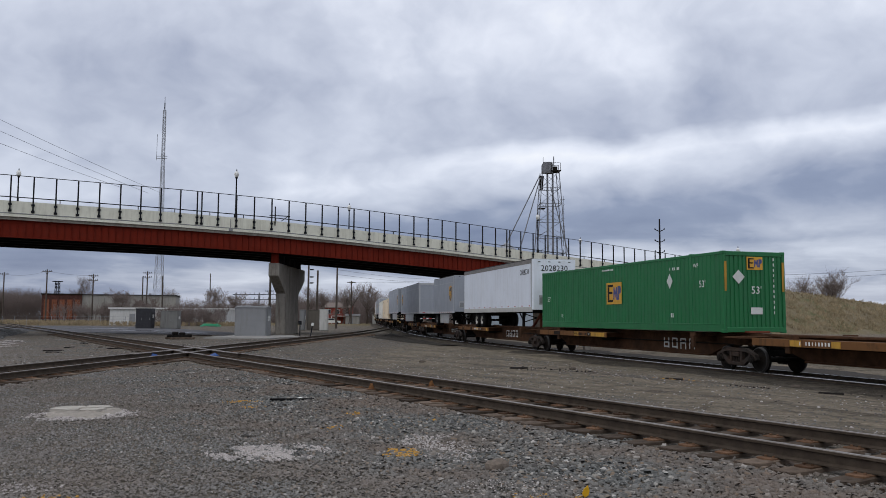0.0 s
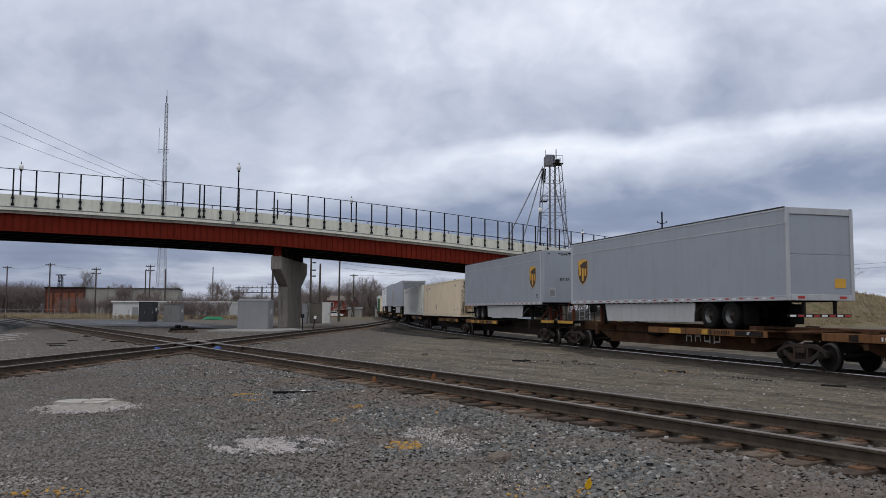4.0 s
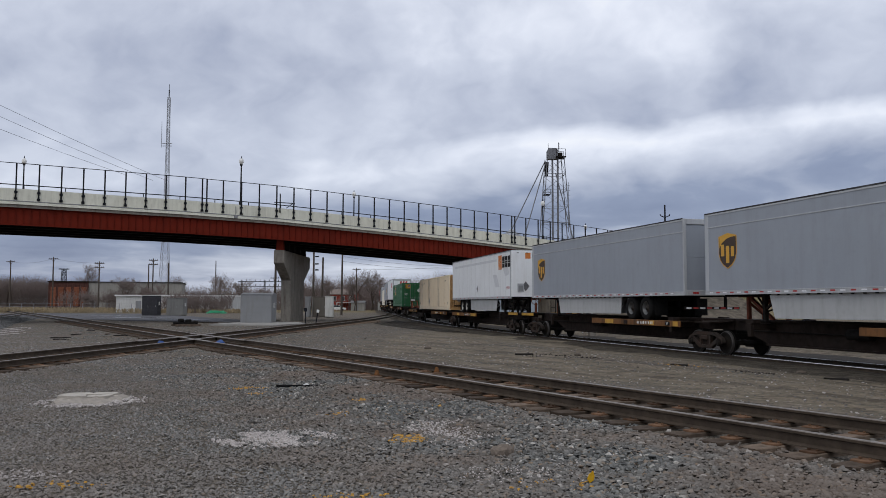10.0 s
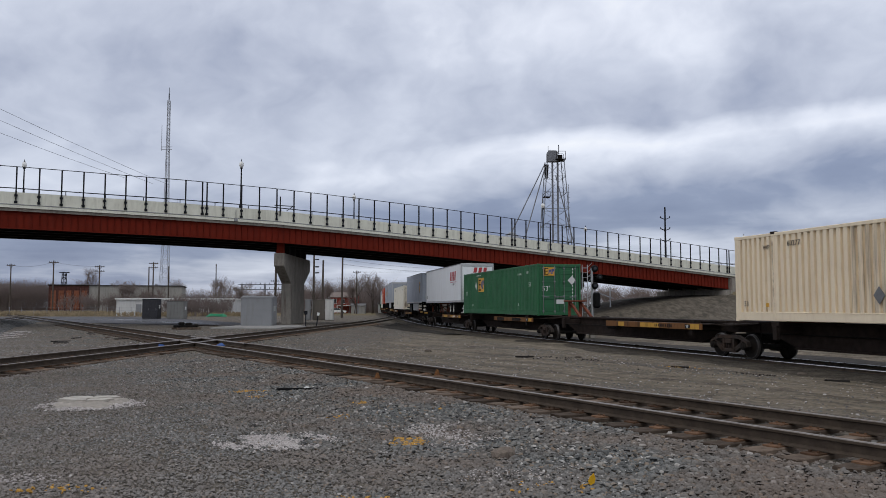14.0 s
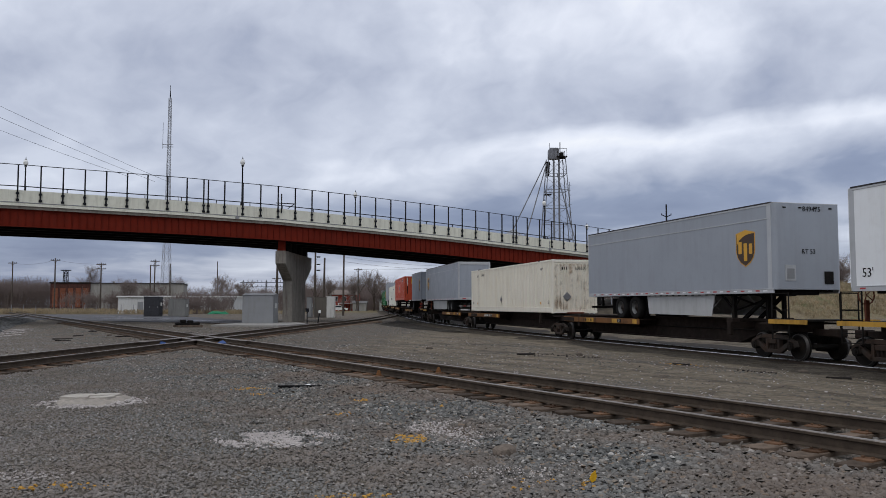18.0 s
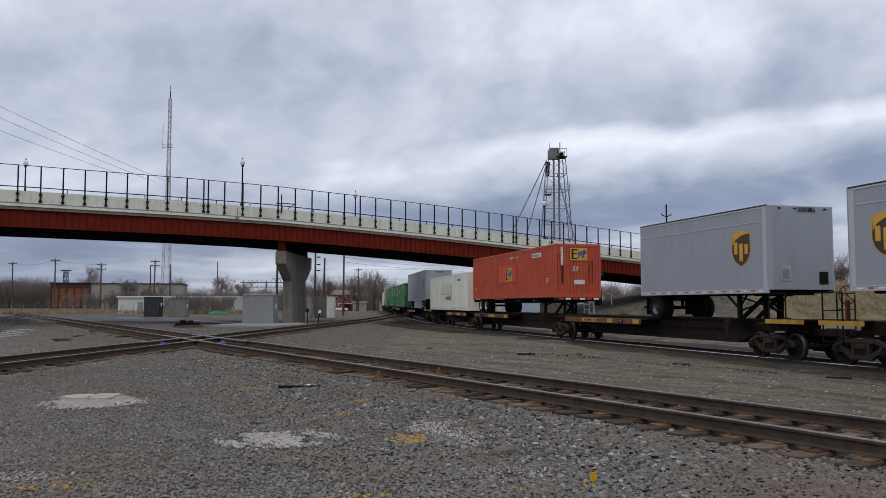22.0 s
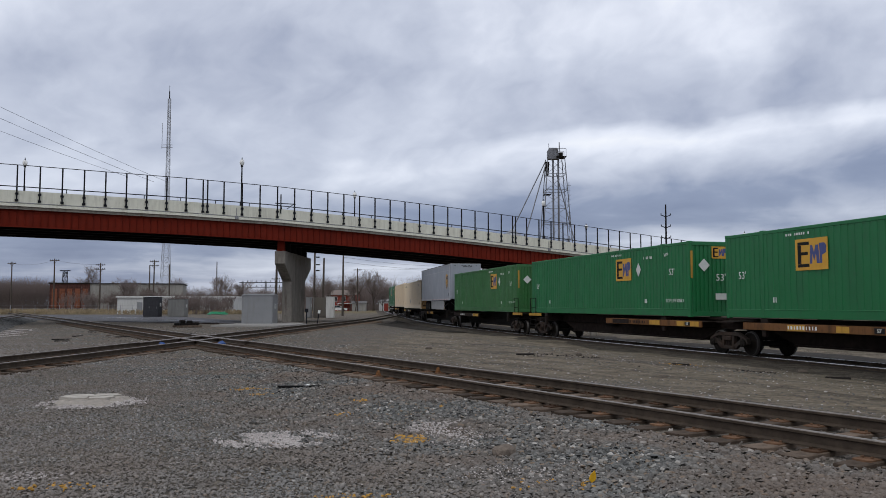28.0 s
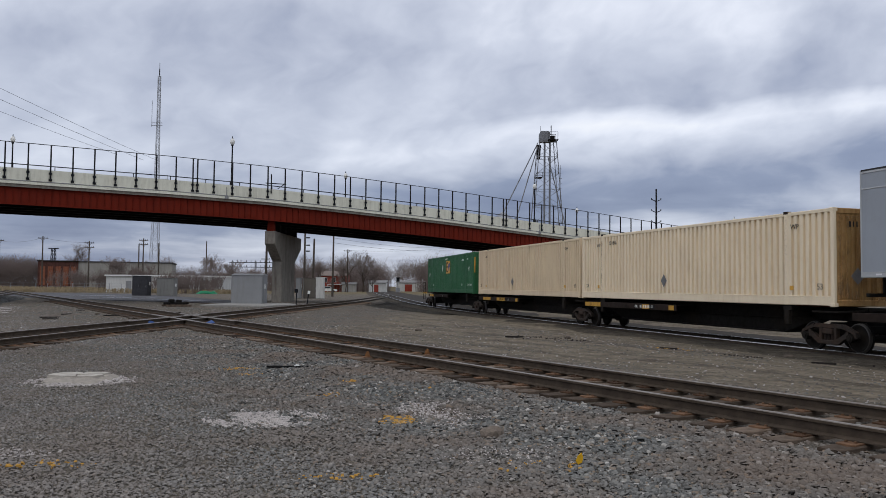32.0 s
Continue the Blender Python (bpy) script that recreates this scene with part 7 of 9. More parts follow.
def switch_stand():
    s = empty("switch_machine", pose(-18.6, 60.0, 0.02, 0, 0, 35), "dark steel switch machine on timber ties", "switch machine")
    g = Geo()
    g.box(-0.6, 0.6, -0.2, 0.2, 0.10, 0.28, 0.03)
    part("motor_case", g, M_BLACK, s)
    g = Geo()
    g.box(-0.55, -0.2, -0.24, 0.24, 0.28, 0.50, 0.05)
    part("cover", g, M_BLACK, s)
    for y in (-0.5, 0.5):
        g = Geo()
        g.box(-0.9, 0.9, y - 0.11, y + 0.11, -0.04, 0.11, 0.01)
        part("timber", g, M_TIE, s)
    g = Geo()
    g.cyl((0.9, 0, 0.24), (2.4, 0.1, 0.2), 0.03, 6)
    part("throw_rod", g, M_BROWN, s)
    for x, y, w, d, h in ((0.15, 0.0, 0.4, 0.36, 0.46), (0.75, 0.2, 0.35, 0.3, 0.32), (-0.8, -0.1, 0.35, 0.3, 0.30)):
        g = Geo()
        g.box(x - w / 2, x + w / 2, y - d / 2, y + d / 2, 0.11, h, 0.06)
        part("gear_housing", g, M_BLACK, s, "rounded black housing")


switch_stand()

M_BLUE = surface("blue_plastic_cover", (0.02, 0.075, 0.26), 0.5, 0, 0.15, 5, 0.4, 12)
for k, (x, y, w) in enumerate(((-10.6, 30.9, 0.24), (-8.5, 31.8, 0.2))):
    g = Geo()
    n = 9
    v = [(0, 0, 0.2)] + [(w * (0.8 + 0.35 * _r.random()) * np.cos(2 * np.pi * i / n), w * 0.55 * np.sin(2 * np.pi * i / n), 0.15 * _r.random()) for i in range(n)] + [(w * 1.1 * np.cos(2 * np.pi * i / n), w * 0.6 * np.sin(2 * np.pi * i / n), 0.0) for i in range(n)]
    g.add(v, [(0, 1 + i, 1 + (i + 1) % n) for i in range(n)] + [(1 + i, 1 + n + i, 1 + n + (i + 1) % n, 1 + (i + 1) % n) for i in range(n)])
    tagged(part("rail_lubricator_cover", g, M_BLUE, None, "", pose(x, y, 0.05)), "crumpled blue plastic cover beside the rail", "cover", "blue covers by the diamond")

g = Geo()
for k in range(3):
    r = 1.1 - 0.15 * k
    for i in range(24):
        a, b = 2 * np.pi * i / 24, 2 * np.pi * (i + 1) / 24
        g.cyl((r * 1.5 * np.cos(a), r * np.sin(a), 0.10 + 0.13 * k + 0.08 * np.sin(3 * a)), (r * 1.5 * np.cos(b), r * np.sin(b), 0.10 + 0.13 * k + 0.08 * np.sin(3 * b)), 0.07, 6, caps=False)
tagged(part("hose_coil", g, surface("green_hose_plastic", (0.02, 0.30, 0.14), 0.5, 0, 0.1, 4, 0.05), None, "", pose(-37.5, 137, 0.0)), "coiled bright green plastic hose on the ground", "hose")


# ---- bits on the gravel ----
M_LID = surface("pale_cracked_concrete", (0.40, 0.37, 0.325), 0.95, 0, 0.2, 7, 0.8, 30, (0.22, 0.19, 0.16), 0.5)


def concrete_slab():
    s = empty("concrete_cover", pose(-5.82, 13.75, 0.02, 0, 0, 12), "broken pale concrete cover lying flush in gravel", "concrete slab")
    rnd = random.Random(2)
    g = Geo()
    n = 40
    v = [(0, 0.1, 0.058)]
    for k, q in enumerate((0.35, 0.62, 0.85, 1.0)):
        for a in range(n):
            c, d = np.cos(2 * np.pi * a / n), np.sin(2 * np.pi * a / n)
            rim = 1 + 0.42 * noise.noise(Vector((c * 1.6, d * 1.6, 3))) + 0.22 * noise.noise(Vector((c * 5, d * 5, 8)))
            z = (0.055, 0.045, 0.028, -0.02)[k] + (0.02 * rnd.uniform(-1, 1) if 0 < k < 3 else 0)
            v.append((0.60 * c * q * rim, 0.62 * d * q * rim, z + 0.014 * rnd.uniform(-1, 1)))
    f = [(0, 1 + a, 1 + (a + 1) % n) for a in range(n)]
    for k in range(3):
        f += [(1 + k * n + a, 1 + (k + 1) * n + a, 1 + (k + 1) * n + (a + 1) % n, 1 + k * n + (a + 1) % n) for a in range(n)]
    g.add(v, f)
    part("apron", g, surface("pale_broken_concrete", (0.33, 0.30, 0.26), 0.95, 0, 0.25, 9, 1.0, 30, (0.17, 0.145, 0.12), 0.6), s, "broken crumbling concrete apron")
    pieces = (([(-0.50, -0.06), (-0.22, -0.17), (-0.05, -0.14), (-0.09, 0.10), (-0.02, 0.30), (-0.06, 0.44), (-0.34, 0.40), (-0.47, 0.20)], 1.5, 0.078),
              ([(-0.03, -0.14), (0.25, -0.20), (0.37, -0.05), (0.30, 0.12), (-0.06, 0.09)], -2.0, 0.070),
              ([(-0.05, 0.115), (0.30, 0.145), (0.43, 0.22), (0.33, 0.42), (0.0, 0.45), (0.0, 0.30)], 0.5, 0.084))
    for pts, tip, h in pieces:
        g = Geo()
        g.prism(pts, 0.02, h, "xy")
        part("lid_piece", g, M_LID, s, "cracked pale concrete lid piece", pose(0, 0, 0, 0, tip, 0))


concrete_slab()


def loose_rock(x, y, r, label, mat, seed, flat=0.6):
    rnd = random.Random(seed)
    bm = bmesh.new()
    bmesh.ops.create_icosphere(bm, subdivisions=2, radius=r)
    for v in bm.verts:
        v.co *= 1 + 0.24 * noise.noise(v.co * (2.0 / r) + Vector((seed, 0, 0)))
        v.co.z *= flat
        v.co.x *= 1.35
    me = bpy.data.meshes.new("rock")
    bm.to_mesh(me)
    bm.free()
    me.materials.append(mat)
    ob = new("rock", me)
    ob.matrix_basis = pose(x, y, near_height(x, y) + r * 0.22, 0, 0, rnd.uniform(0, 180))
    return tagged(ob, label, "rock")


M_PALEROCK = surface("pale_brown_rock", (0.165, 0.135, 0.110), 0.95, 0, 0.25, 14, 0.8, 40, (0.10, 0.08, 0.065), 0.5)
M_ROCK = surface("brown_grey_rock", (0.10, 0.082, 0.066), 0.95, 0, 0.2, 14, 0.5, 60, (0.08, 0.07, 0.06), 0.4)
loose_rock(0.66, 8.95, 0.115, "brown-grey rock lying on the gravel", M_PALEROCK, 3, 0.8)
loose_rock(-2.95, 14.1, 0.11, "dark flat rock beside the yellow litter", M_ROCK, 5, 0.4)
for i, (x, y, r) in enumerate(((10.3, 23.6, 0.11), (4.5, 27.2, 0.10), (-0.5, 30.0, 0.10), (-16.6, 41, 0.12), (-20.8, 48.8, 0.15), (-13.2, 36.2, 0.10))):
    loose_rock(x, y, r, "small dark lump on the dirt", M_ROCK, 20 + i)
M_BRACE = surface("orange_rusted_iron", (0.20, 0.095, 0.040), 0.85, 0.1, 0.3, 12, 0.3, 60, (0.10, 0.05, 0.025), 0.5)
M_SCRAP = surface("blackened_old_timber", (0.022, 0.019, 0.017), 0.9, 0, 0.3, 5, 0.5, 30)
g = Geo()
g.box(-0.42, 0.42, -0.03, 0.03, 0.0, 0.045, 0.01)
tagged(part("steel_bar", g, M_DARK, None, "", pose(-2.75, 15.9, near_height(-2.75, 15.9) + 0.005, 0, 0, 3)), "black steel bar lying on the gravel", "bar")
loose_rock(-2.62, 16.05, 0.06, "small white stone by the steel bar", M_WHITE, 9)
for x, y, a, l in ((6.9, 23.9, -30, 0.25), (2.7, 26.9, 8, 0.3), (-17.8, 38.5, 20, 0.45), (-16.9, 36.6, -5, 0.35), (10.2, 21.3, -28, 0.3), (-15.2, 39.5, 40, 0.5), (-14.4, 41.0, 12, 0.35), (-16.0, 43.5, -20, 0.45), (-18.6, 42.0, 65, 0.3), (-14.0, 44.6, 5, 0.4), (-19.8, 46.5, -35, 0.35)):
    g = Geo()
    g.box(-l, l, -0.06, 0.06, 0.0, 0.06, 0.015)
    tagged(part("timber_scrap", g, M_SCRAP, None, "", pose(x, y, near_height(x, y) - 0.01, 0, 0, a)), "dark timber scrap lying on the dirt", "timber", "scrap on the ground")


def pale_patch(cx, cy, rx, ry, n, seed, name="pale_gravel", mat=None, smin=0.006, smax=0.019):
    def place(rnd, k):
        a, r = rnd.random(k) * 6.283, np.sqrt(rnd.random(k)) * (0.8 + 0.5 * rnd.random(k))
        x, y = cx + rx * r * np.cos(a), cy + ry * r * np.sin(a)
        ragged = np.array([noise.noise(Vector((p * 2.2 + seed, q * 2.2, 0))) + 0.5 * noise.noise(Vector((p * 7, q * 7, seed))) for p, q in zip(x, y)])
        keep = ragged + (0.54 if mat is None else 0.42) - 0.5 * r + 0.25 * (rnd.random(k) - 0.5) > 0
        x, y = x[keep], y[keep]
        z = np.array([near_height(p, q) for p, q in zip(x, y)]) + 0.019
        return np.stack([x, y, z], 1)
    ob = ballast(name, "patch of pale pinkish crushed stone" if mat is None else "dark oily clods on the dirt" if mat is M_SCRAP else "yellow leaf and paint litter on the gravel", n, place, seed, smin, smax)
    ob.data.materials[0] = mat or M_PALESTONE
    return ob


M_PALESTONE = surface("pale_pink_crushed_stone", (0.43, 0.395, 0.37), 0.95, 0, 0.3, 40, 0.3, 60, (0.22, 0.19, 0.18), 0.4)
M_LITTER = surface("ochre_leaf_litter", (0.44, 0.25, 0.06), 0.8, 0, 0.3, 30, 0.2, 60, (0.25, 0.13, 0.04), 0.4)
pale_patch(-2.0, 9.95, 0.60, 0.55, 4600, 31)
pale_patch(-4.0, 7.75, 0.55, 0.22, 150, 41)
pale_patch(-0.05, 10.7, 0.4, 0.6, 750, 32)
pale_patch(0.2, 9.9, 0.5, 0.5, 300, 33)
pale_patch(0.8, 7.9, 0.7, 0.5, 320, 43, smax=0.012)
pale_patch(-5.75, 13.6, 0.72, 0.78, 3200, 38, smax=0.024)
for i, (x, y) in enumerate(((-22.5, 42.5), (-23.9, 45.5), (-25.3, 48.5), (-26.7, 51.5))):
    pale_patch(x, y, 0.22, 1.8, 260, 36 + 7 * i, smin=0.012, smax=0.035)
for i, (x, y, rx, ry, n) in enumerate(((-1.55, 12.15, 0.24, 0.36, 420), (-0.42, 9.9, 0.26, 0.34, 480), (-3.65, 15.8, 0.36, 0.35, 320), (-3.3, 14.95, 0.2, 0.24, 180), (-3.55, 7.35, 0.5, 0.2, 55), (-0.75, 6.95, 0.38, 0.14, 45), (0.95, 7.3, 0.35, 0.3, 35), (6.95, 23.9, 0.6, 0.5, 120), (-0.05, 12.6, 0.1, 0.16, 70), (-1.35, 13.6, 0.12, 0.2, 50))):
    pale_patch(x, y, rx, ry, n, 50 + i, "leaf_litter", M_LITTER, 0.008, 0.021)
# rusty braces against the near track's rails
for x, y, a in ((-1.34, 17.22, 31), (-0.1, 18.1, 31), (-9.6, 32.4, 31)):
    g = Geo()
    g.prism([(-0.06, -0.06), (0.06, -0.06), (0.012, 0.06), (-0.012, 0.06)], -0.03, 0.03, "xz")
    tagged(part("rail_brace", g, M_BRACE, None, "", pose(x, y, 0.195, 0, 0, -a)), "rusty orange steel brace against the rail", "rail brace", "braces on the near track")
# dark oily clods scuffed up on the dirt
for i, (x, y, rx, ry, n) in enumerate(((3.3, 26.6, 0.9, 0.8, 120), (4.6, 25.6, 0.8, 0.5, 100), (8.6, 22.6, 0.5, 0.7, 70), (11.5, 20.6, 0.4, 0.6, 60))):
    pale_patch(x, y, rx, ry, n, 90 + i, "dark_clods", M_SCRAP, 0.01, 0.030)
# the upright yellow leaf
g = Geo()
g.prism([(0, 0), (0.033, 0.025), (0.036, 0.066), (0.012, 0.11), (-0.02, 0.074), (-0.029, 0.029)], -0.004, 0.004, "xz")
lf = empty("yellow_leaf", pose(1.33, 7.45, near_height(1.33, 7.45) + 0.012, 0, 12, 15), "yellow leaf standing upright in gravel", "leaf")
part("blade", g, surface("yellow_leaf_blade", (0.60, 0.34, 0.02), 0.6, 0, 0.15, 20, 0.1), lf)
g = Geo()
g.cyl((0, 0, 0.02), (-0.1, 0.02, -0.03), 0.005, 5)
part("stalk", g, M_LITTER, lf)
# white chips and scraps on the dirt strip
def chip_spots(rnd, n):
    u, o = rnd.random(n) * 48 - 16, 2.0 + rnd.random(n) ** 1.4 * 12
    x, y = A_N.x * (A_C + o) - A_DIR.x * u, A_N.y * (A_C + o) - A_DIR.y * u
    z = np.array([near_height(p, q) for p, q in zip(x, y)])
    return np.stack([x, y, z], 1)
_c = ballast("white_chips", "scattered pale stone chips on the dirt", 2600, chip_spots, 77, 0.004, 0.026)
_c.data.materials[0] = M_PALESTONE
ballast("dirt_stones", "scattered grey stones on the packed dirt", 16000, chip_spots, 78, 0.006, 0.022)


# ---- bridge lamps ----
def bridge_lamp(n, w):
    p = empty("street_lamp", pose(*br(n, w, deck_z(n) - 0.02)), "black post lamp with white globe on the parapet", "street lamp", "lamps on the overpass")
    g = Geo()
    g.turned((0, 0, 0), (0, 0, 1), [(0, 0.16), (0.25, 0.15), (0.4, 0.09), (0.55, 0.075), (3.45, 0.055), (3.5, 0.11), (3.58, 0.12), (3.62, 0.07)], 10)
    part("post", g, M_FENCE, p)
    g = Geo()
    g.turned((0, 0, 0), (0, 0, 1), [(3.60, 0.10), (3.72, 0.19), (3.88, 0.21), (4.02, 0.17), (4.12, 0.08)], 12)
    part("globe", g, M_GLASSW, p, "frosted white globe")
    g = Geo()
    g.turned((0, 0, 0), (0, 0, 1), [(4.10, 0.10), (4.16, 0.05), (4.34, 0.015), (4.36, 0.0)], 8)
    part("finial", g, M_FENCE, p)


for n in (-9.0, 11.0, 31.5, 51.0):
    bridge_lamp(n, -0.1)
for n in (0.55, 20.6, 40.6):
    bridge_lamp(n, BR_W)
g = Geo()
g.beam(br(13.2, -0.33, deck_z(13.2) - 0.4), br(13.2, -0.33, deck_z(13.2) + 1.3), 0.09)
sg = empty("road_sign_frame", None, "dark sign frame behind the fence", "sign frame")
part("upright", g, M_FENCE, sg)
g = Geo()
g.beam(br(13.0, 0.3, deck_z(13) + 0.55), br(14.2, 0.3, deck_z(14.2) + 0.65), 0.07)
g.beam(br(13.7, 0.3, deck_z(13) + 0.1), br(14.1, 0.3, deck_z(14.2) + 0.65), 0.06)
part("arm", g, M_FENCE, sg)
for n in (10.7, 31.8):
    g = Geo()
    g.cyl(br(n, -0.34, deck_z(n) - 0.2), br(n, -0.36, deck_z(n) - 0.95), 0.03, 6)
    x, y, z = br(n, -0.42, deck_z(n) - 1.1)
    g.box(x - 0.14, x + 0.14, y - 0.1, y + 0.1, z - 0.12, z + 0.14)
    tagged(part("junction_box", g, M_CABINET), "grey junction box with conduit on the parapet", "junction box", "boxes on the parapet")


# ---- towers, poles and wires ----
def lattice(g, x0, y0, w0, w1, z0, z1, bays, bar, legs=4):
    """A tapering lattice shaft."""
    pts = [(np.cos(2 * np.pi * (i + 0.5) / legs), np.sin(2 * np.pi * (i + 0.5) / legs)) for i in range(legs)]
    for k in range(bays):
        a, b = k / bays, (k + 1) / bays
        za, zb = z0 + (z1 - z0) * a, z0 + (z1 - z0) * b
        wa, wb = w0 + (w1 - w0) * a, w0 + (w1 - w0) * b
        for i in range(legs):
            p, q = pts[i], pts[(i + 1) % legs]
            A, B = (x0 + p[0] * wa, y0 + p[1] * wa, za), (x0 + p[0] * wb, y0 + p[1] * wb, zb)
            C, D = (x0 + q[0] * wb, y0 + q[1] * wb, zb), (x0 + q[0] * wa, y0 + q[1] * wa, za)
            g.beam(A, B, bar * 1.5)
            g.beam(A, C, bar)
            g.beam(D, B, bar)
            g.beam(B, C, bar * 0.8)


def radio_mast():
    m = empty("radio_mast", pose(-67.6, 200, 0), "tall slender grey lattice radio mast", "mast")
    for nm, w0, w1, z0, z1, n in (("lower_section", 1.7, 0.75, 0, 22, 10), ("middle_section", 0.75, 0.45, 22, 42, 14), ("top_section", 0.45, 0.40, 42, 52.6, 8)):
        g = Geo()
        lattice(g, 0, 0, w0, w1, z0, z1, n, 0.045)
        part(nm, g, M_GALV, m)
    g = Geo()
    g.cyl((0, 0, 52.4), (0, 0, 55.9), 0.06, 6)
    g.cyl((0, 0, 52.8), (0, 0, 54.4), 0.14, 6)
    part("whip_aerial", g, M_FENCE, m, "dark whip aerial")
    g = Geo()
    g.beam((-1.7, 0, 41.0), (1.0, 0, 41.0), 0.12)
    g.beam((-1.7, 0, 40.4), (1.0, 0, 40.4), 0.12)
    g.cyl((-1.6, 0, 40.0), (-1.6, 0, 46.5), 0.06, 6)
    part("side_aerial", g, M_GALV, m)
    g = Geo()
    g.beam((0, 0, 27.2), (3.0, 0, 27.2), 0.08)
    g.beam((2.6, 0, 26.6), (2.6, 0, 28.2), 0.08)
    part("lower_bracket", g, M_GALV, m)


radio_mast()


M_BIN = surface("pale_galvanised_bin_steel", (0.36, 0.375, 0.40), 0.5, 0.2, 0.08, 1, 0.05)


def grain_elevator():
    e = empty("grain_elevator", pose(23.5, 170, 0), "grey steel grain elevator leg with spouts and bins", "grain elevator")
    g = Geo()
    for sx in (-2.1, 2.3):
        for sy in (-2.0, 2.0):
            g.cyl((sx * 1.85, sy * 1.5, 0), (sx * 0.78, sy, 32.3), 0.09, 6)
    def leg_x(sx, z):
        return sx * (1.85 - 1.07 * z / 32.3)
    for k in range(9):
        z, y1 = 1.5 + k * 3.4, 1.5 + (k + 1) * 3.4
        for side in (-2.0, 2.0):
            sy = side * (1.5 - 0.5 * z / 32.3)
            g.beam((leg_x(-2.1, z), sy, z), (leg_x(2.3, z), sy, z), 0.09)
            g.beam((leg_x(-2.1, z), sy, z), (leg_x(2.3, y1), sy, y1), 0.05)
            g.beam((leg_x(2.3, z), sy, z), (leg_x(-2.1, y1), sy, y1), 0.05)
        for sx in (-2.1, 2.3):
            g.beam((leg_x(sx, z), -2, z), (leg_x(sx, z), 2, z), 0.08)
            g.beam((leg_x(sx, z), -2, z), (leg_x(sx, y1), 2, y1), 0.05)
    part("tower_frame", g, M_ELEV, e)
    for x in (-0.35, 0.75):
        g = Geo()
        g.box(x - 0.17, x + 0.17, -0.25, 0.25, 0, 32.5, 0.03)
        part("leg_casing", g, M_ELEV, e, "grey bucket elevator casing")
    g = Geo()
    g.prism([(-1.5, 32.0), (0.7, 32.0), (0.7, 33.9), (0.4, 34.3), (-1.2, 34.3), (-1.5, 33.8)], -0.8, 0.8, "xz")
    part("head_house", g, M_ELEV, e)
    g = Geo()
    g.box(0.2, 2.3, -1.6, 1.6, 32.3, 32.45)
    hp = part("head_platform", g, M_BLACK, e, "dark head platform")
    for x in (0.3, 2.2):
        for y in (-1.5, 1.5):
            g = Geo()
            g.beam((x, y, 32.4), (x, y, 34.0), 0.08)
            part("rail_post", g, M_BLACK, hp)
    for y in (-1.5, 1.5):
        g = Geo()
        g.beam((0.3, y, 34.0), (2.2, y, 34.0), 0.07)
        part("hand_rail", g, M_BLACK, hp)
    g = Geo()
    g.box(0.8, 1.7, -0.6, 0.6, 32.45, 33.4, 0.05)
    part("drive_motor", g, M_BLACK, hp)
    g = Geo()
    g.cyl((1.0, 0, 33.6), (1.0, 0, 35.6), 0.10, 6)
    g.cyl((-1.2, 0, 33.4), (-1.2, 0, 35.4), 0.05, 6)
    part("lightning_rods", g, M_ELEV, e)
    for p, q in (((-1.9, 0, 31.6), (-9.9, -3, 15.5)), ((-1.9, -0.6, 31.0), (-7.8, -6, 12.0)), ((0.2, -0.8, 29), (4.6, -3, 10.5))):
        g = Geo()
        g.cyl(p, q, 0.11, 8)
        part("spout", g, M_ELEV, e, "long sloping grain spout")
    g = Geo()
    g.cyl((-1.6, 0, 31.4), (-1.6, 0, 28.5), 0.5, 8, 0.3)
    part("distributor", g, M_BLACK, e)
    for z in (24.5, 14.2):
        g = Geo()
        g.box(-2.3, -0.9, -1.2, 1.2, z, z + 0.08)
        for x in (-2.25, -0.95):
            g.beam((x, -1.2, z), (x, -1.2, z + 1.1), 0.06)
        g.beam((-2.25, -1.2, z + 1.1), (-0.95, -1.2, z + 1.1), 0.05)
        part("landing", g, M_BLACK, e)
    for i in range(3):
        g = Geo()
        z = 11 + i * 5.6
        g.cyl((2.7, -1.6, z), (2.7, -1.6, z + 4.8), 0.05, 6)
        for k in range(5):
            g.beam((2.4, -2.0, z + k), (3.0, -2.0, z + k), 0.05)
        part("ladder_cage", g, M_ELEV, e)
    b = empty("grain_bin", pose(14.2, 166, 0), "round grey steel grain bin with conical roof", "grain bin", "grain bins")
    g = Geo()
    g.turned((0, 0, 0), (0, 0, 1), [(0, 2.7)] + [(k * 0.8 + d, 2.7 + (0.05 if d else 0)) for k in range(18) for d in (0.0, 0.4)] + [(14.9, 2.7)], 32)
    part("wall", g, M_BIN, b)
    g = Geo()
    g.turned((0, 0, 0), (0, 0, 1), [(14.8, 2.9), (16.6, 0.5), (16.9, 0.4), (17.0, 0.0)], 32)
    r = part("roof", g, M_BIN, b)
    for i in range(24):
        g = Geo()
        a = 2 * np.pi * i / 24
        g.beam((2.85 * np.cos(a), 2.85 * np.sin(a), 14.9), (0.5 * np.cos(a), 0.5 * np.sin(a), 16.68), 0.07)
        part("roof_rib", g, M_BIN, r)


grain_elevator()


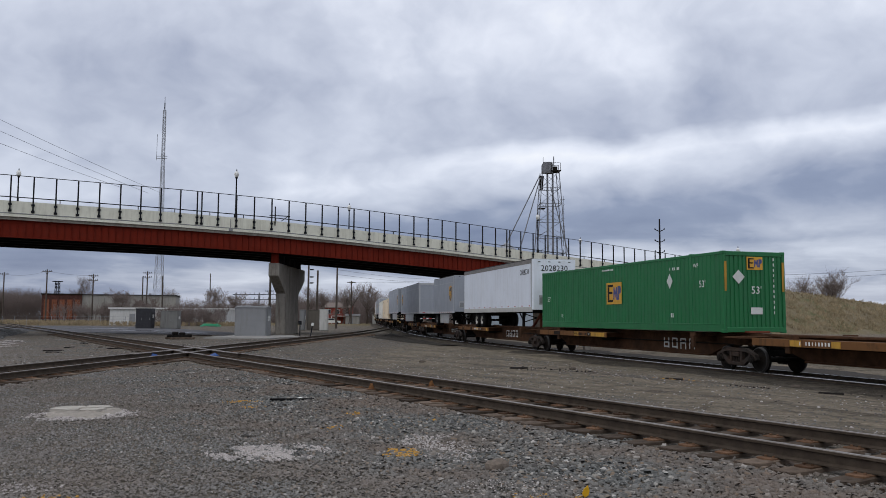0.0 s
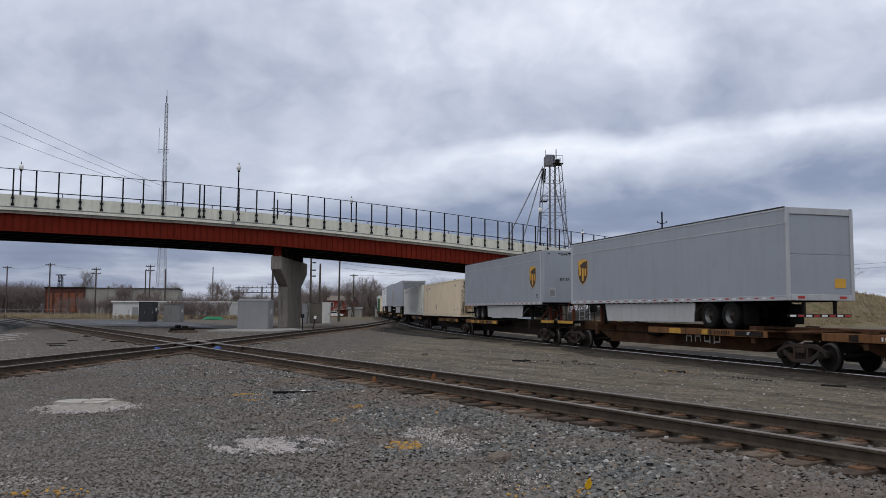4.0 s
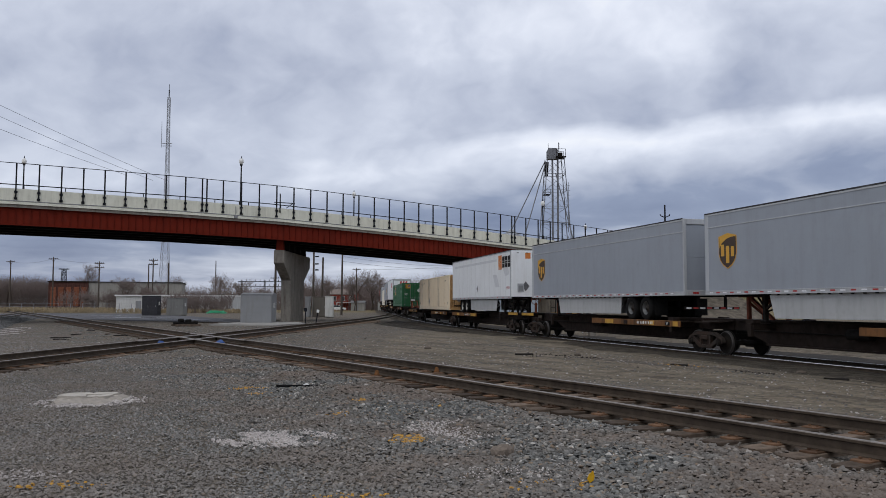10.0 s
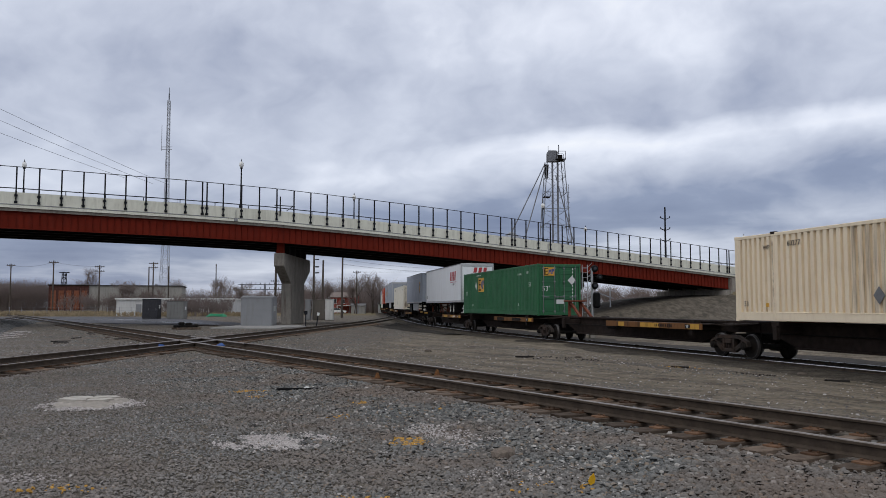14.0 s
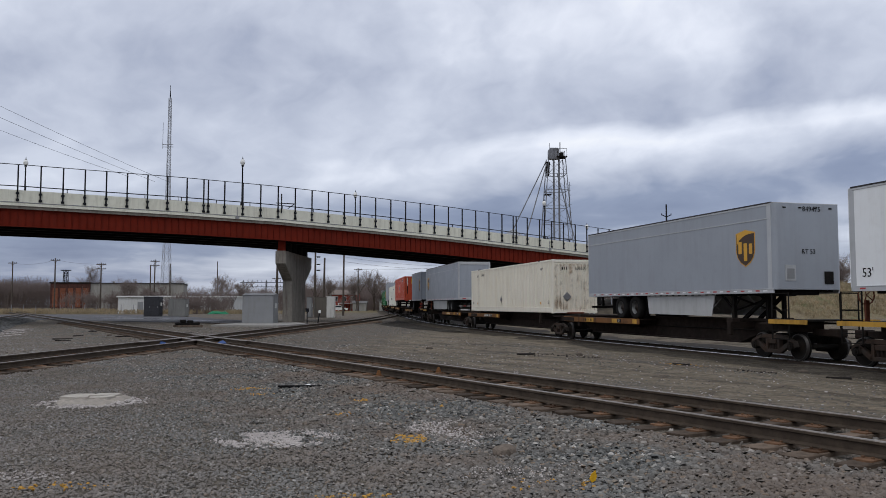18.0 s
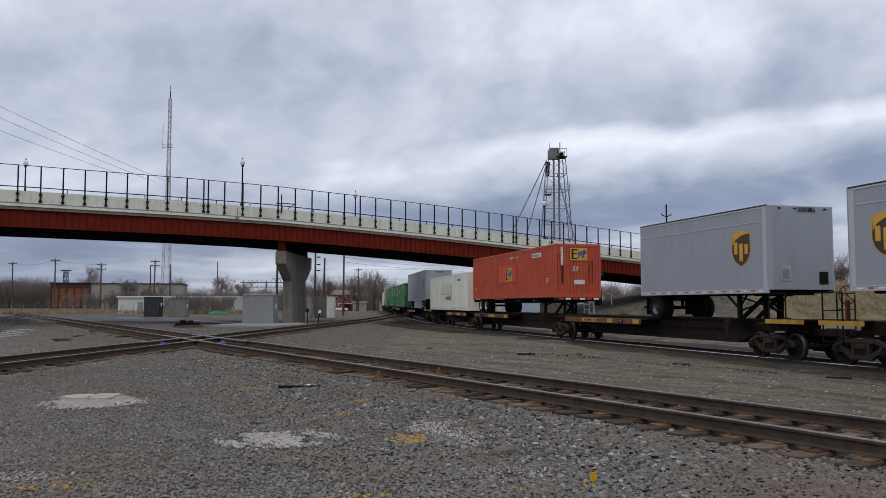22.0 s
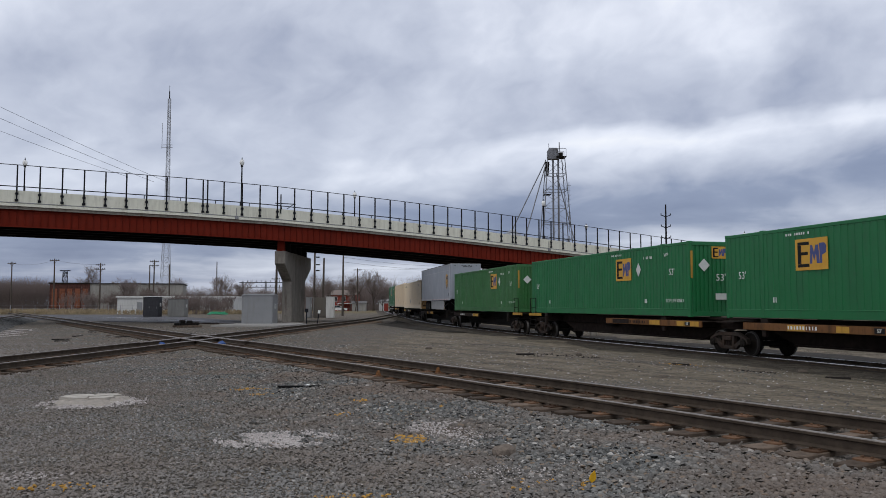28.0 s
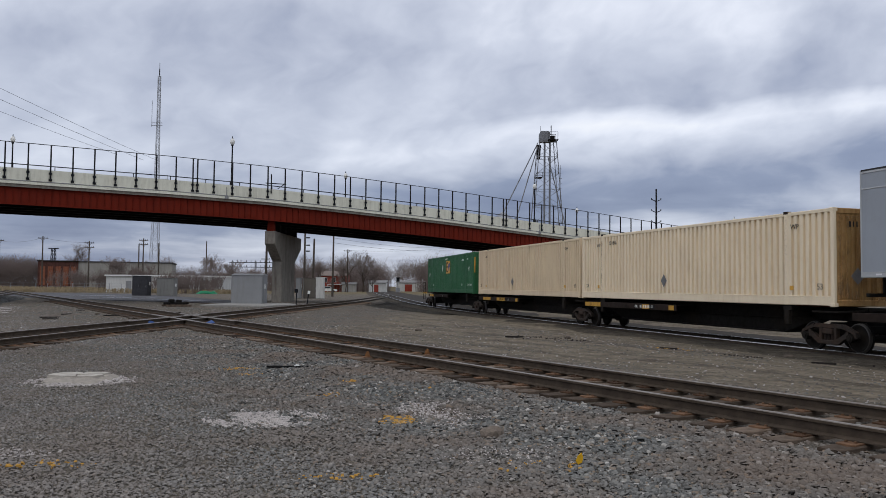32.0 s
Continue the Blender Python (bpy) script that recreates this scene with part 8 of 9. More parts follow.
def utility_pole(x, y, h, label="weathered timber utility pole with crossarm", arms=1, lean=0.0, r=0.16, arm_w=1.0, mat=None, arm_from_top=0.4, pitch=0.9):
    p = empty("utility_pole", pose(x, y, 0, 0, lean, 0), label, "utility pole", "poles along the yard")
    g = Geo()
    g.cyl((0, 0, -0.3), (0, 0, h), r, 8, r * 0.65)
    part("pole", g, mat or M_POLE, p)
    for k in range(arms):
        z = h - arm_from_top - k * pitch
        g = Geo()
        g.box(-arm_w, arm_w, -0.07, 0.07, z - 0.07, z + 0.07)
        g.beam((-arm_w * 0.5, 0, z), (0, 0, z - 0.6), 0.05)
        g.beam((arm_w * 0.5, 0, z), (0, 0, z - 0.6), 0.05)
        a = part("crossarm", g, M_POLE, p)
        for s in (-0.85, -0.4, 0.4, 0.85):
            g = Geo()
            g.cyl((s * arm_w, 0, z + 0.07), (s * arm_w, 0, z + 0.25), 0.05, 6)
            part("insulator", g, M_FENCE, a)
    return p


for x, y, h, arms in ((-99.8, 190, 11.6, 1), (-80.5, 170, 11.2, 1), (-71.0, 170, 10.3, 2), (-63.4, 180, 11.5, 2), (-66.4, 186, 10.6, 0), (-61.9, 186, 10.8, 0), (-63.3, 230, 13.7, 0), (-78.5, 236, 11.5, 0),
                      (-17.2, 110, 9.4, 0), (-15.3, 105, 7.6, 0), (-14.6, 120, 9.8, 0), (-20.3, 100, 9.6, 0), (-20.7, 200, 10.5, 1), (-18.3, 220, 8.1, 0), (-38.6, 190, 8.0, 1), (11.8, 240, 16.5, 0), (74, 130, 10.4, 1)):
    utility_pole(x, y, h, arms=arms, lean=_r.uniform(-0.8, 0.8), r=0.17 if y < 125 else 0.19)
for z in (6.2, 7.0, 8.0, 8.8):
    g = Geo()
    g.cyl((-16.98, 110, z), (-16.5, 109.9, z), 0.09, 6)
    tagged(part("pole_insulator", g, M_FENCE), "dark insulator on a timber pole", "insulator", "insulators on the pole")


def armed_pole():
    p = empty("transmission_pole", pose(38.35, 140, 0), "tall dark steel transmission pole with three arms", "utility pole")
    g = Geo()
    g.cyl((0, 0, 0), (0, 0, 18.8), 0.24, 8, 0.13)
    part("pole", g, M_FENCE, p)
    for z in (16.85, 14.95, 13.05):
        g = Geo()
        for s in (-1, 1):
            g.beam((0, 0, z - 0.2), (s * 0.8, 0, z + 0.15), 0.13)
            g.cyl((s * 0.8, 0, z + 0.05), (s * 0.8, 0, z + 0.4), 0.07, 6)
        part("arm", g, M_FENCE, p)


armed_pole()


def substation():
    s = empty("substation_gantry", pose(-50, 232, 0), "steel substation gantry with insulators", "gantry")
    for x in (-6.5, 0, 6.5):
        g = Geo()
        lattice(g, x, 0, 0.4, 0.25, 0, 8.2, 6, 0.05)
        part("column", g, M_GALV, s)
    for z in (6.6, 7.9):
        g = Geo()
        g.beam((-7.5, 0, z), (7.5, 0, z), 0.18)
        b = part("beam", g, M_FENCE, s)
        for x in np.arange(-6.5, 7, 1.3):
            g = Geo()
            g.cyl((x, 0, z + 0.1), (x, 0, z + 0.6), 0.08, 6)
            part("insulator", g, M_BROWN, b)
    t = empty("water_tower_frame", pose(-105, 228, 0), "small dark lattice tower behind the brick building", "tower")
    g = Geo()
    lattice(g, 0, 0, 1.1, 0.6, 0, 11.0, 5, 0.07)
    part("frame", g, M_FENCE, t)
    g = Geo()
    g.box(-1.3, 1.3, -0.4, 0.4, 11.0, 11.25)
    part("top_beam", g, M_FENCE, t)


substation()


M_WIRE = surface("grey_weathered_cable", (0.17, 0.18, 0.20), 0.7, 0, 0.1, 3, 0.0)


def wire(p, q, sag, label, r=0.022):
    g = Geo()
    n = 14
    pts = []
    for i in range(n + 1):
        t = i / n
        a = Vector(p).lerp(Vector(q), t)
        a.z -= sag * 4 * t * (1 - t)
        pts.append(a)
    g.tube(pts, r)
    tagged(part("overhead_wire", g, M_WIRE), label, "wire", "overhead wires")


for (xa, za), (xb, zb) in (((-78, 37.5), (-52, 24.8)), ((-80, 36.2), (-55, 25.0)), ((-79, 33.0), (-60, 26.0))):
    wire((xa, 100, za), (xb, 155, zb), 0.6, "thin dark power line high over the overpass", 0.03)
wire((-99.8, 190, 11.2), (-80.5, 170, 10.9), 0.6, "thin dark wire between timber poles")
wire((-80.5, 170, 10.9), (-71, 170, 10.0), 0.3, "thin dark wire between timber poles")
for z in (8.6, 7.9):
    wire((-14.6, 120, z), (11.8, 240, z + 5.5), 1.2, "thin dark wire between timber poles")
    wire((74, 130, z + 1.2), (38.3, 140, z + 0.6), 0.5, "thin dark wire beyond the embankment")
wire((-20.7, 200, 10.2), (11.8, 240, 14.0), 0.8, "thin dark wire between timber poles")


# ---- buildings ----
M_BRICK = surface("dark_red_brick_wall", (0.085, 0.040, 0.032), 0.95, 0, 0.3, 2.0, 0.4, 12, (0.040, 0.024, 0.021), 0.85, True)
M_BRICKBAY = surface("orange_red_brick_panel", (0.215, 0.080, 0.045), 0.95, 0, 0.25, 2.0, 0.4, 12, (0.07, 0.035, 0.028), 0.7, True)
M_STUCCO = surface("grey_stained_render", (0.30, 0.29, 0.265), 0.95, 0, 0.1, 0.5, 0.3, 10, (0.16, 0.14, 0.12), 0.5, True)
M_WHITEWALL = surface("dirty_white_wall", (0.55, 0.55, 0.53), 0.9, 0, 0.08, 0.6, 0.2, 10, (0.30, 0.28, 0.25), 0.4, True)
M_ROOFDARK = surface("dark_flat_roofing", (0.06, 0.058, 0.06), 0.9, 0, 0.2, 1, 0.2)
M_REDWALL = surface("red_painted_clapboard", (0.27, 0.050, 0.034), 0.85, 0, 0.12, 1.0, 0.2)
M_ROOFGREY = surface("grey_shingle_roof", (0.22, 0.215, 0.21), 0.95, 0, 0.15, 2, 0.4, 8)
M_ROOFRED = surface("grey_brown_shingles", (0.19, 0.155, 0.135), 0.95, 0, 0.2, 2, 0.4, 8)
M_PANE = surface("dark_window_glass", (0.03, 0.035, 0.04), 0.08, 0, 0.1, 2, 0.0)
M_METALBLUE = surface("pale_blue_metal_siding", (0.36, 0.42, 0.48), 0.5, 0.1, 0.06, 0.6, 0.1, 10, (0.25, 0.28, 0.30), 0.3, True)


def window(parent, x, y, z, w, h, rz=0.0):
    f = Geo()
    f.box(-w / 2 - 0.08, w / 2 + 0.08, -0.05, 0.0, -h / 2 - 0.08, -h / 2)
    f.box(-w / 2 - 0.08, w / 2 + 0.08, -0.05, 0.0, h / 2, h / 2 + 0.08)
    f.box(-w / 2 - 0.08, -w / 2, -0.05, 0.0, -h / 2, h / 2)
    f.box(w / 2, w / 2 + 0.08, -0.05, 0.0, -h / 2, h / 2)
    o = part("window", f, M_WHITE, parent, "white framed window", pose(x, y, z, 0, 0, rz))
    p = Geo()
    p.box(-w / 2, w / 2, -0.02, -0.004, -h / 2, h / 2)
    part("pane", p, M_PANE, o)


def brick_building():
    b = empty("factory_building", pose(-91, 190, 0, 0, 0, 14), "low brick factory with grey rendered flank", "building")
    g = Geo()
    g.box(0, 8.6, 0, 16, 0, 6.5)
    part("brick_wall", g, M_BRICK, b, "stained dark red brick wall")
    g = Geo()
    g.box(8.6, 29.4, 0.4, 16, 0, 6.5)
    part("rendered_wall", g, M_STUCCO, b, "grey stained rendered wall")
    g = Geo()
    g.box(-0.2, 8.7, -0.2, 16.2, 6.5, 6.8)
    part("parapet_cap", g, M_BROWN, b)
    g = Geo()
    g.box(8.7, 29.6, 0.2, 16.2, 6.5, 6.75)
    part("roof_edge", g, M_ROOFDARK, b)
    for i in range(7):
        g = Geo()
        g.box(10.5 + i * 2.7, 10.75 + i * 2.7, 0.22, 0.4, 0, 6.48)
        part("pilaster", g, M_STUCCO, b)
    for i in range(5):
        g = Geo()
        g.box(0.5 + i * 1.65, 1.6 + i * 1.65, -0.08, 0.0, 1.0, 5.4)
        part("bricked_bay", g, M_BRICKBAY, b, "orange red brick panel")
    for i in range(3):
        g = Geo()
        g.box(13 + i * 5, 13.6 + i * 5, 3, 3.6, 6.75, 7.2, 0.05)
        part("roof_vent", g, M_GALV, b)


def white_building():
    b = empty("storage_building", pose(-59.4, 150, 0), "long low white storage building", "building")
    g = Geo()
    g.box(0, 21.0, 0, 9, 0, 2.95)
    part("wall", g, M_WHITEWALL, b)
    g = Geo()
    g.box(-0.2, 21.2, -0.3, 9.3, 2.95, 3.2)
    part("roof_edge", g, M_WHITE, b)
    for x in (8.9, 12.6):
        g = Geo()
        g.box(x, x + 0.5, -0.05, -0.01, 1.4, 1.8, 0.01)
        part("wall_vent", g, M_CABINET, b)
    for x in (3.6,):
        g = Geo()
        g.box(x, x + 1.0, -0.06, -0.01, 0, 2.1)
        part("door", g, M_CABINET, b)
    f = empty("wire_fence", pose(-80, 148, 0), "low grey wire fence before the buildings", "fence")
    for i in range(20):
        g = Geo()
        g.cyl((i * 2.2, 0, 0), (i * 2.2, 0, 1.6), 0.045, 6)
        part("post", g, M_GALV, f)
    for z in (0.4, 1.0, 1.55):
        g = Geo()
        g.beam((0, 0, z), (41.8, 0, z), 0.03)
        part("rail_wire", g, M_GALV, f)


def red_house():
    b = empty("house", pose(-29.2, 215, 0), "small red clapboard house with grey-brown roof", "house")
    g = Geo()
    g.box(0, 6.8, 0, 7, 0, 4.2)
    g.prism([(0, 4.2), (7.0, 4.2), (3.5, 5.3)], 0.02, 6.78, "yz")
    part("wall", g, M_REDWALL, b)
    g = Geo()
    g.prism([(-0.4, 4.1), (3.5, 5.35), (7.4, 4.1), (7.4, 4.25), (3.5, 5.55), (-0.4, 4.25)], -0.3, 7.1, "yz")
    part("roof", g, M_ROOFRED, b)
    g = Geo()
    g.box(5.0, 5.6, 3.2, 3.8, 4.4, 6.0)
    part("chimney", g, M_BRICK, b)
    for x in (1.2, 3.4, 5.6):
        window(b, x, -0.01, 3.1, 0.8, 1.1)
    g = Geo()
    g.box(2.0, 6.5, -2.2, 0, 1.9, 2.05)
    for x in (2.1, 6.4):
        g.beam((x, -2.1, 0), (x, -2.1, 1.9), 0.15)
    part("porch", g, M_WHITE, b)
    for x, y, w, d, h, mat, lab in ((-22.6, 205, 3.4, 3, 2.4, M_STUCCO, "small grey shed beside the red house"), (-16.6, 214, 4.6, 4, 3.0, M_WHITEWALL, "small white shed with red door"), (-11.5, 262, 9, 5, 3.4, M_WHITEWALL, "distant long white shed by the crossing")):
        s = empty("shed", pose(x, y, 0), lab, "shed", "sheds along the line")
        g = Geo()
        g.box(0, w, 0, d, 0, h * 0.82)
        part("wall", g, mat, s)
        g = Geo()
        g.prism([(-0.2, h * 0.8), (d / 2, h), (d + 0.2, h * 0.8), (d + 0.2, h * 0.84), (d / 2, h * 1.05), (-0.2, h * 0.84)], -0.2, w + 0.2, "yz")
        part("roof", g, M_ROOFGREY, s)
        g = Geo()
        g.box(w * 0.3, w * 0.55, -0.05, -0.005, 0, h * 0.66)
        part("door", g, M_REDWALL if mat is M_WHITEWALL else M_CABINET, s)


def metal_sheds():
    s = empty("gabled_shed", pose(3.3, 150, 0), "white gabled metal shed beyond the tracks", "shed", "sheds along the line")
    g = Geo()
    g.prism([(0, 0), (4.5, 0), (4.5, 3.9), (2.25, 5.0), (0, 3.9)], 0, 9, "xz")
    part("wall", g, M_WHITEWALL, s)
    g = Geo()
    g.prism([(-0.3, 3.75), (2.25, 5.0), (4.8, 3.75), (4.8, 3.9), (2.25, 5.18), (-0.3, 3.9)], -0.3, 9.2, "xz")
    part("roof", g, M_ROOFGREY, s)
    g = Geo()
    g.box(1.2, 3.2, -0.05, -0.01, 0, 2.8)
    part("door", g, M_CABINET, s)
    s = empty("metal_warehouse", pose(8.6, 158, 0), "pale blue metal sided warehouse beyond the overpass", "warehouse")
    g = Geo()
    n = 40
    g.box(0, 16, 0.05, 14, 0, 7.6)
    part("frame_wall", g, M_METALBLUE, s)
    g = Geo()
    corrugated(g, 0, 16, 0, 0, 7.7, 0.4, 0.06, -1)
    part("siding", g, M_METALBLUE, s, "ribbed pale blue siding")
    g = Geo()
    g.prism([(-0.3, 7.5), (7, 9.2), (14.3, 7.5), (14.3, 7.7), (7, 9.45), (-0.3, 7.7)], -0.3, 16.3, "yz")
    part("roof", g, M_ROOFGREY, s)


brick_building()
white_building()
red_house()
metal_sheds()


def car(x, y, rz, mat, label):
    c = empty("parked_car", pose(x, y, 0.02, 0, 0, rz), label, "car", "parked cars")
    g = Geo()
    g.prism([(0, 0.35), (4.4, 0.35), (4.45, 0.75), (3.4, 0.9), (2.8, 1.4), (1.2, 1.42), (0.5, 0.95), (0, 0.85)], -0.85, 0.85, "xz")
    part("body", g, mat, c)
    for s in (-0.86, 0.86):
        g = Geo()
        g.prism([(0.75, 0.95), (1.3, 1.34), (2.7, 1.34), (3.15, 0.95)], s, s * 1.01, "xz")
        part("side_window", g, M_PANE, c)
        for xx in (0.8, 3.5):
            g = Geo()
            g.turned((xx, s * 0.9, 0.32), (0, 1 if s > 0 else -1, 0), [(0, 0.32), (0.16, 0.32), (0.17, 0.2), (0.17, 0.0)], 12)
            part("wheel", g, M_RUBBER, c)


car(-26.5, 190, 8, M_WHITE, "white car parked before the red house")
car(-104, 150, 5, M_WHITE, "pale car parked beyond the near track")


def crossing_signal(x, y):
    s = empty("crossing_signal", pose(x, y, 0), "railway signal mast at the far crossing", "signal", "signals at the crossing")
    g = Geo()
    g.cyl((0, 0, 0), (0, 0, 4.2), 0.12, 8)
    part("mast", g, M_GALV, s)
    g = Geo()
    g.box(-0.45, 0.45, -0.15, 0.0, 2.9, 4.1, 0.03)
    part("head", g, M_FENCE, s)
    g = Geo()
    g.box(-0.6, 0.6, -0.6, 0.6, 0, 1.2)
    part("base_case", g, M_GALV, s)


crossing_signal(-17.0, 230)
crossing_signal(-9.6, 228)


# ---- bare winter trees ----
M_BARK = surface("grey_brown_bark", (0.085, 0.068, 0.055), 0.95, 0, 0.2, 3, 0.3, 20)
M_TWIG = surface("brown_grey_twigs", (0.205, 0.165, 0.148), 0.95, 0, 0.2, 3, 0.0)


def bare_tree(x, y, h, seed, spread=0.42, z=0.0, thick=0.013, levels=4, label="bare deciduous tree in winter", fine=0.024):
    rnd = random.Random(seed)
    trunk, crown = Geo(), Geo()

    def grow(p, d, ln, r, lev):
        steps = 3 if lev < 2 else 2
        pts = [p]
        for k in range(steps):
            d = (d + Vector((rnd.gauss(0, 0.13), rnd.gauss(0, 0.13), 0.05 + rnd.gauss(0, 0.06)))).normalized()
            pts.append(pts[-1] + d * (ln / steps))
        for k in range(steps):
            ra, rb = r * (1 - 0.4 * k / steps), r * (1 - 0.4 * (k + 1) / steps)
            (trunk if lev < 2 else crown).cyl(pts[k], pts[k + 1], max(ra, fine * 0.5), 6 if lev < 2 else 3, max(rb, fine * 0.5), caps=False)
        if lev >= levels:
            return
        n = (rnd.randint(6, 8), rnd.randint(5, 7), rnd.randint(5, 7), rnd.randint(4, 6), 0)[min(lev, 4)]
        for i in range(n):
            t = rnd.uniform(0.35, 1.0) if i else 1.0
            k = min(steps - 1, int(t * steps))
            q = pts[k].lerp(pts[k + 1], t * steps - k) if t < 1 else pts[-1]
            a = rnd.uniform(0, 6.283)
            out = Vector((np.cos(a), np.sin(a), rnd.uniform(0.1, 0.9))).normalized()
            grow(q, (d * (1 - spread) + out * (spread + 0.25)).normalized(), ln * rnd.uniform(0.5, 0.75), r * rnd.uniform(0.42, 0.6), lev + 1)
    grow(Vector((0, 0, -0.2)), Vector((0, 0, 1)), h * 0.42, h * thick, 0)
    t = empty("tree", pose(x, y, z, 0, 0, rnd.uniform(0, 360)), label, "tree", "bare trees")
    part("trunk", trunk, M_BARK, t)
    part("crown", crown.mesh("crown", M_TWIG, False), M_TWIG, t, "fine bare branches")
    return t


for i, (x, y, h) in enumerate(((-29.5, 190, 9.6), (-26.0, 193, 9.0), (-21.8, 205, 11.2), (-17.5, 206, 10.8), (-15.2, 208, 7.5), (-86.0, 196, 12.8), (-68.0, 178, 9.0), (-65.0, 182, 6.5), (-75.0, 235, 11.0), (-43.5, 160, 8.0), (-48.5, 200, 9.0), (-36, 205, 8.0), (-57.5, 165, 7.0))):
    bare_tree(x, y, h, 100 + i)
for i, (x, y, h) in enumerate(((62.2, 140, 10.6), (66.6, 140, 11.4), (70.4, 142, 11.0))):
    bare_tree(x, y, h, 140 + i, 0.44, 0, 0.012, fine=0.022)


def thicket(name, label, spots, hmin, hmax, seed, per=9):
    """Dense leafless brush: many thin forking stems."""
    rnd = random.Random(seed)
    g = Geo()
    for x, y in spots:
        h = rnd.uniform(hmin, hmax)
        for _ in range(per):
            a, s = rnd.uniform(0, 6.283), rnd.uniform(0.05, 0.38)
            p = Vector((x + rnd.gauss(0, 0.5), y + rnd.gauss(0, 0.5), 0))
            q = p + Vector((np.cos(a) * s * h * 0.5, np.sin(a) * s * h * 0.5, h * rnd.uniform(0.4, 0.6)))
            g.cyl(p, q, 0.036, 3, 0.024, caps=False)
            for _ in range(5):
                b = rnd.uniform(0, 6.283)
                r = q + Vector((np.cos(b) * h * 0.2, np.sin(b) * h * 0.2, h * rnd.uniform(0.15, 0.45)))
                g.cyl(q, r, 0.022, 3, 0.014, caps=False)
    me = g.mesh(name, M_TWIG, False)
    return tagged(new(name, me), label, "brush", kind="stuff")


thicket("woodland_edge", "dense bare winter brush along the horizon", [(_r.uniform(-150, -96), _r.uniform(195, 225)) for _ in range(330)], 6.0, 9.0, 61, 13)
thicket("brush_behind_buildings", "bare winter brush behind the low buildings", [(_r.uniform(-92, -20), _r.uniform(212, 240)) for _ in range(300)], 3.5, 7.0, 62)
thicket("brush_by_wall", "bare shrubs in front of the factory", [(_r.uniform(-80, -58), _r.uniform(172, 186)) for _ in range(60)], 2.5, 5.5, 63)
thicket("brush_beside_shed", "bare shrubs beside the white building", [(_r.uniform(-49, -38), _r.uniform(140, 149)) for _ in range(60)], 1.8, 4.2, 64)
thicket("far_woods", "hazy bare woods at the far end of the line", [(_r.uniform(-45, 55), _r.uniform(310, 360)) for _ in range(360)], 8.0, 14.0, 65, 7)
thicket("woods_beside_line", "bare winter woods beside the main line", [(_r.uniform(-4, 26), _r.uniform(232, 280)) for _ in range(230)], 7.0, 12.0, 66, 8)
thicket("woods_behind_house", "bare winter woods behind the red house", [(_r.uniform(-48, -14), _r.uniform(236, 262)) for _ in range(190)], 5.0, 9.0, 67, 8)
thicket("woods_beyond_road", "bare winter woods beyond the embankment", [(_r.uniform(14, 95), _r.uniform(196, 235)) for _ in range(330)], 5.0, 8.5, 68, 8)


def railway_signal(x, y):
    s = empty("railway_signal", pose(x, y, near_height(x, y) - 0.02), "steel signal mast with ladder and black round heads", "signal")
    g = Geo()
    g.cyl((0.25, 0, 0), (0.25, 0, 4.3), 0.07, 8)
    part("mast", g, M_PALEGALV, s)
    g = Geo()
    for dx in (-0.34, -0.02):
        g.beam((dx, 0, 0.2), (dx, 0, 4.5), 0.045)
    for z in np.arange(0.4, 4.5, 0.3):
        g.beam((-0.34, 0, z), (-0.02, 0, z), 0.03)
        g.beam((-0.02, 0, z), (0.25, 0, z + 0.3), 0.02)
    for z in (1.0, 2.4, 3.8):
        g.beam((-0.02, 0, z), (0.25, 0, z), 0.04)
    part("ladder", g, M_PALEGALV, s, "pale steel ladder")
    for dx, z, r in ((0.42, 4.25, 0.21), (0.72, 3.72, 0.17), (0.42, 3.2, 0.21)):
        g = Geo()
        g.turned((dx, 0.1, z), (0, -1, 0), [(0, 0.001), (0, r * 1.1), (0.06, r * 1.1), (0.10, r), (0.30, r * 0.95), (0.34, r * 0.8), (0.34, 0.001)], 16)
        h = part("signal_head", g, M_DARK, s, "black round signal head")
        g = Geo()
        g.turned((dx, -0.242, z), (0, -1, 0), [(0, r * 0.45), (0.012, 0.001)], 12)
        part("lens", g, M_PANE, h)
    g = Geo()
    g.box(0.30, 0.72, -0.3, 0.3, 1.85, 2.8, 0.1)
    part("signal_case", g, M_DARK, s, "black signal case")
    g = Geo()
    g.beam((0.3, 0, 2.9), (1.5, 0, 2.45), 0.06)
    g.beam((1.35, 0, 3.1), (1.35, 0, 1.9), 0.06)
    part("bracket", g, M_GALV, s)
    g = Geo()
    g.box(0.05, 0.45, -0.25, 0.25, 0, 0.35, 0.03)
    part("base", g, M_CONC, s)


railway_signal(8.95, 50.2)


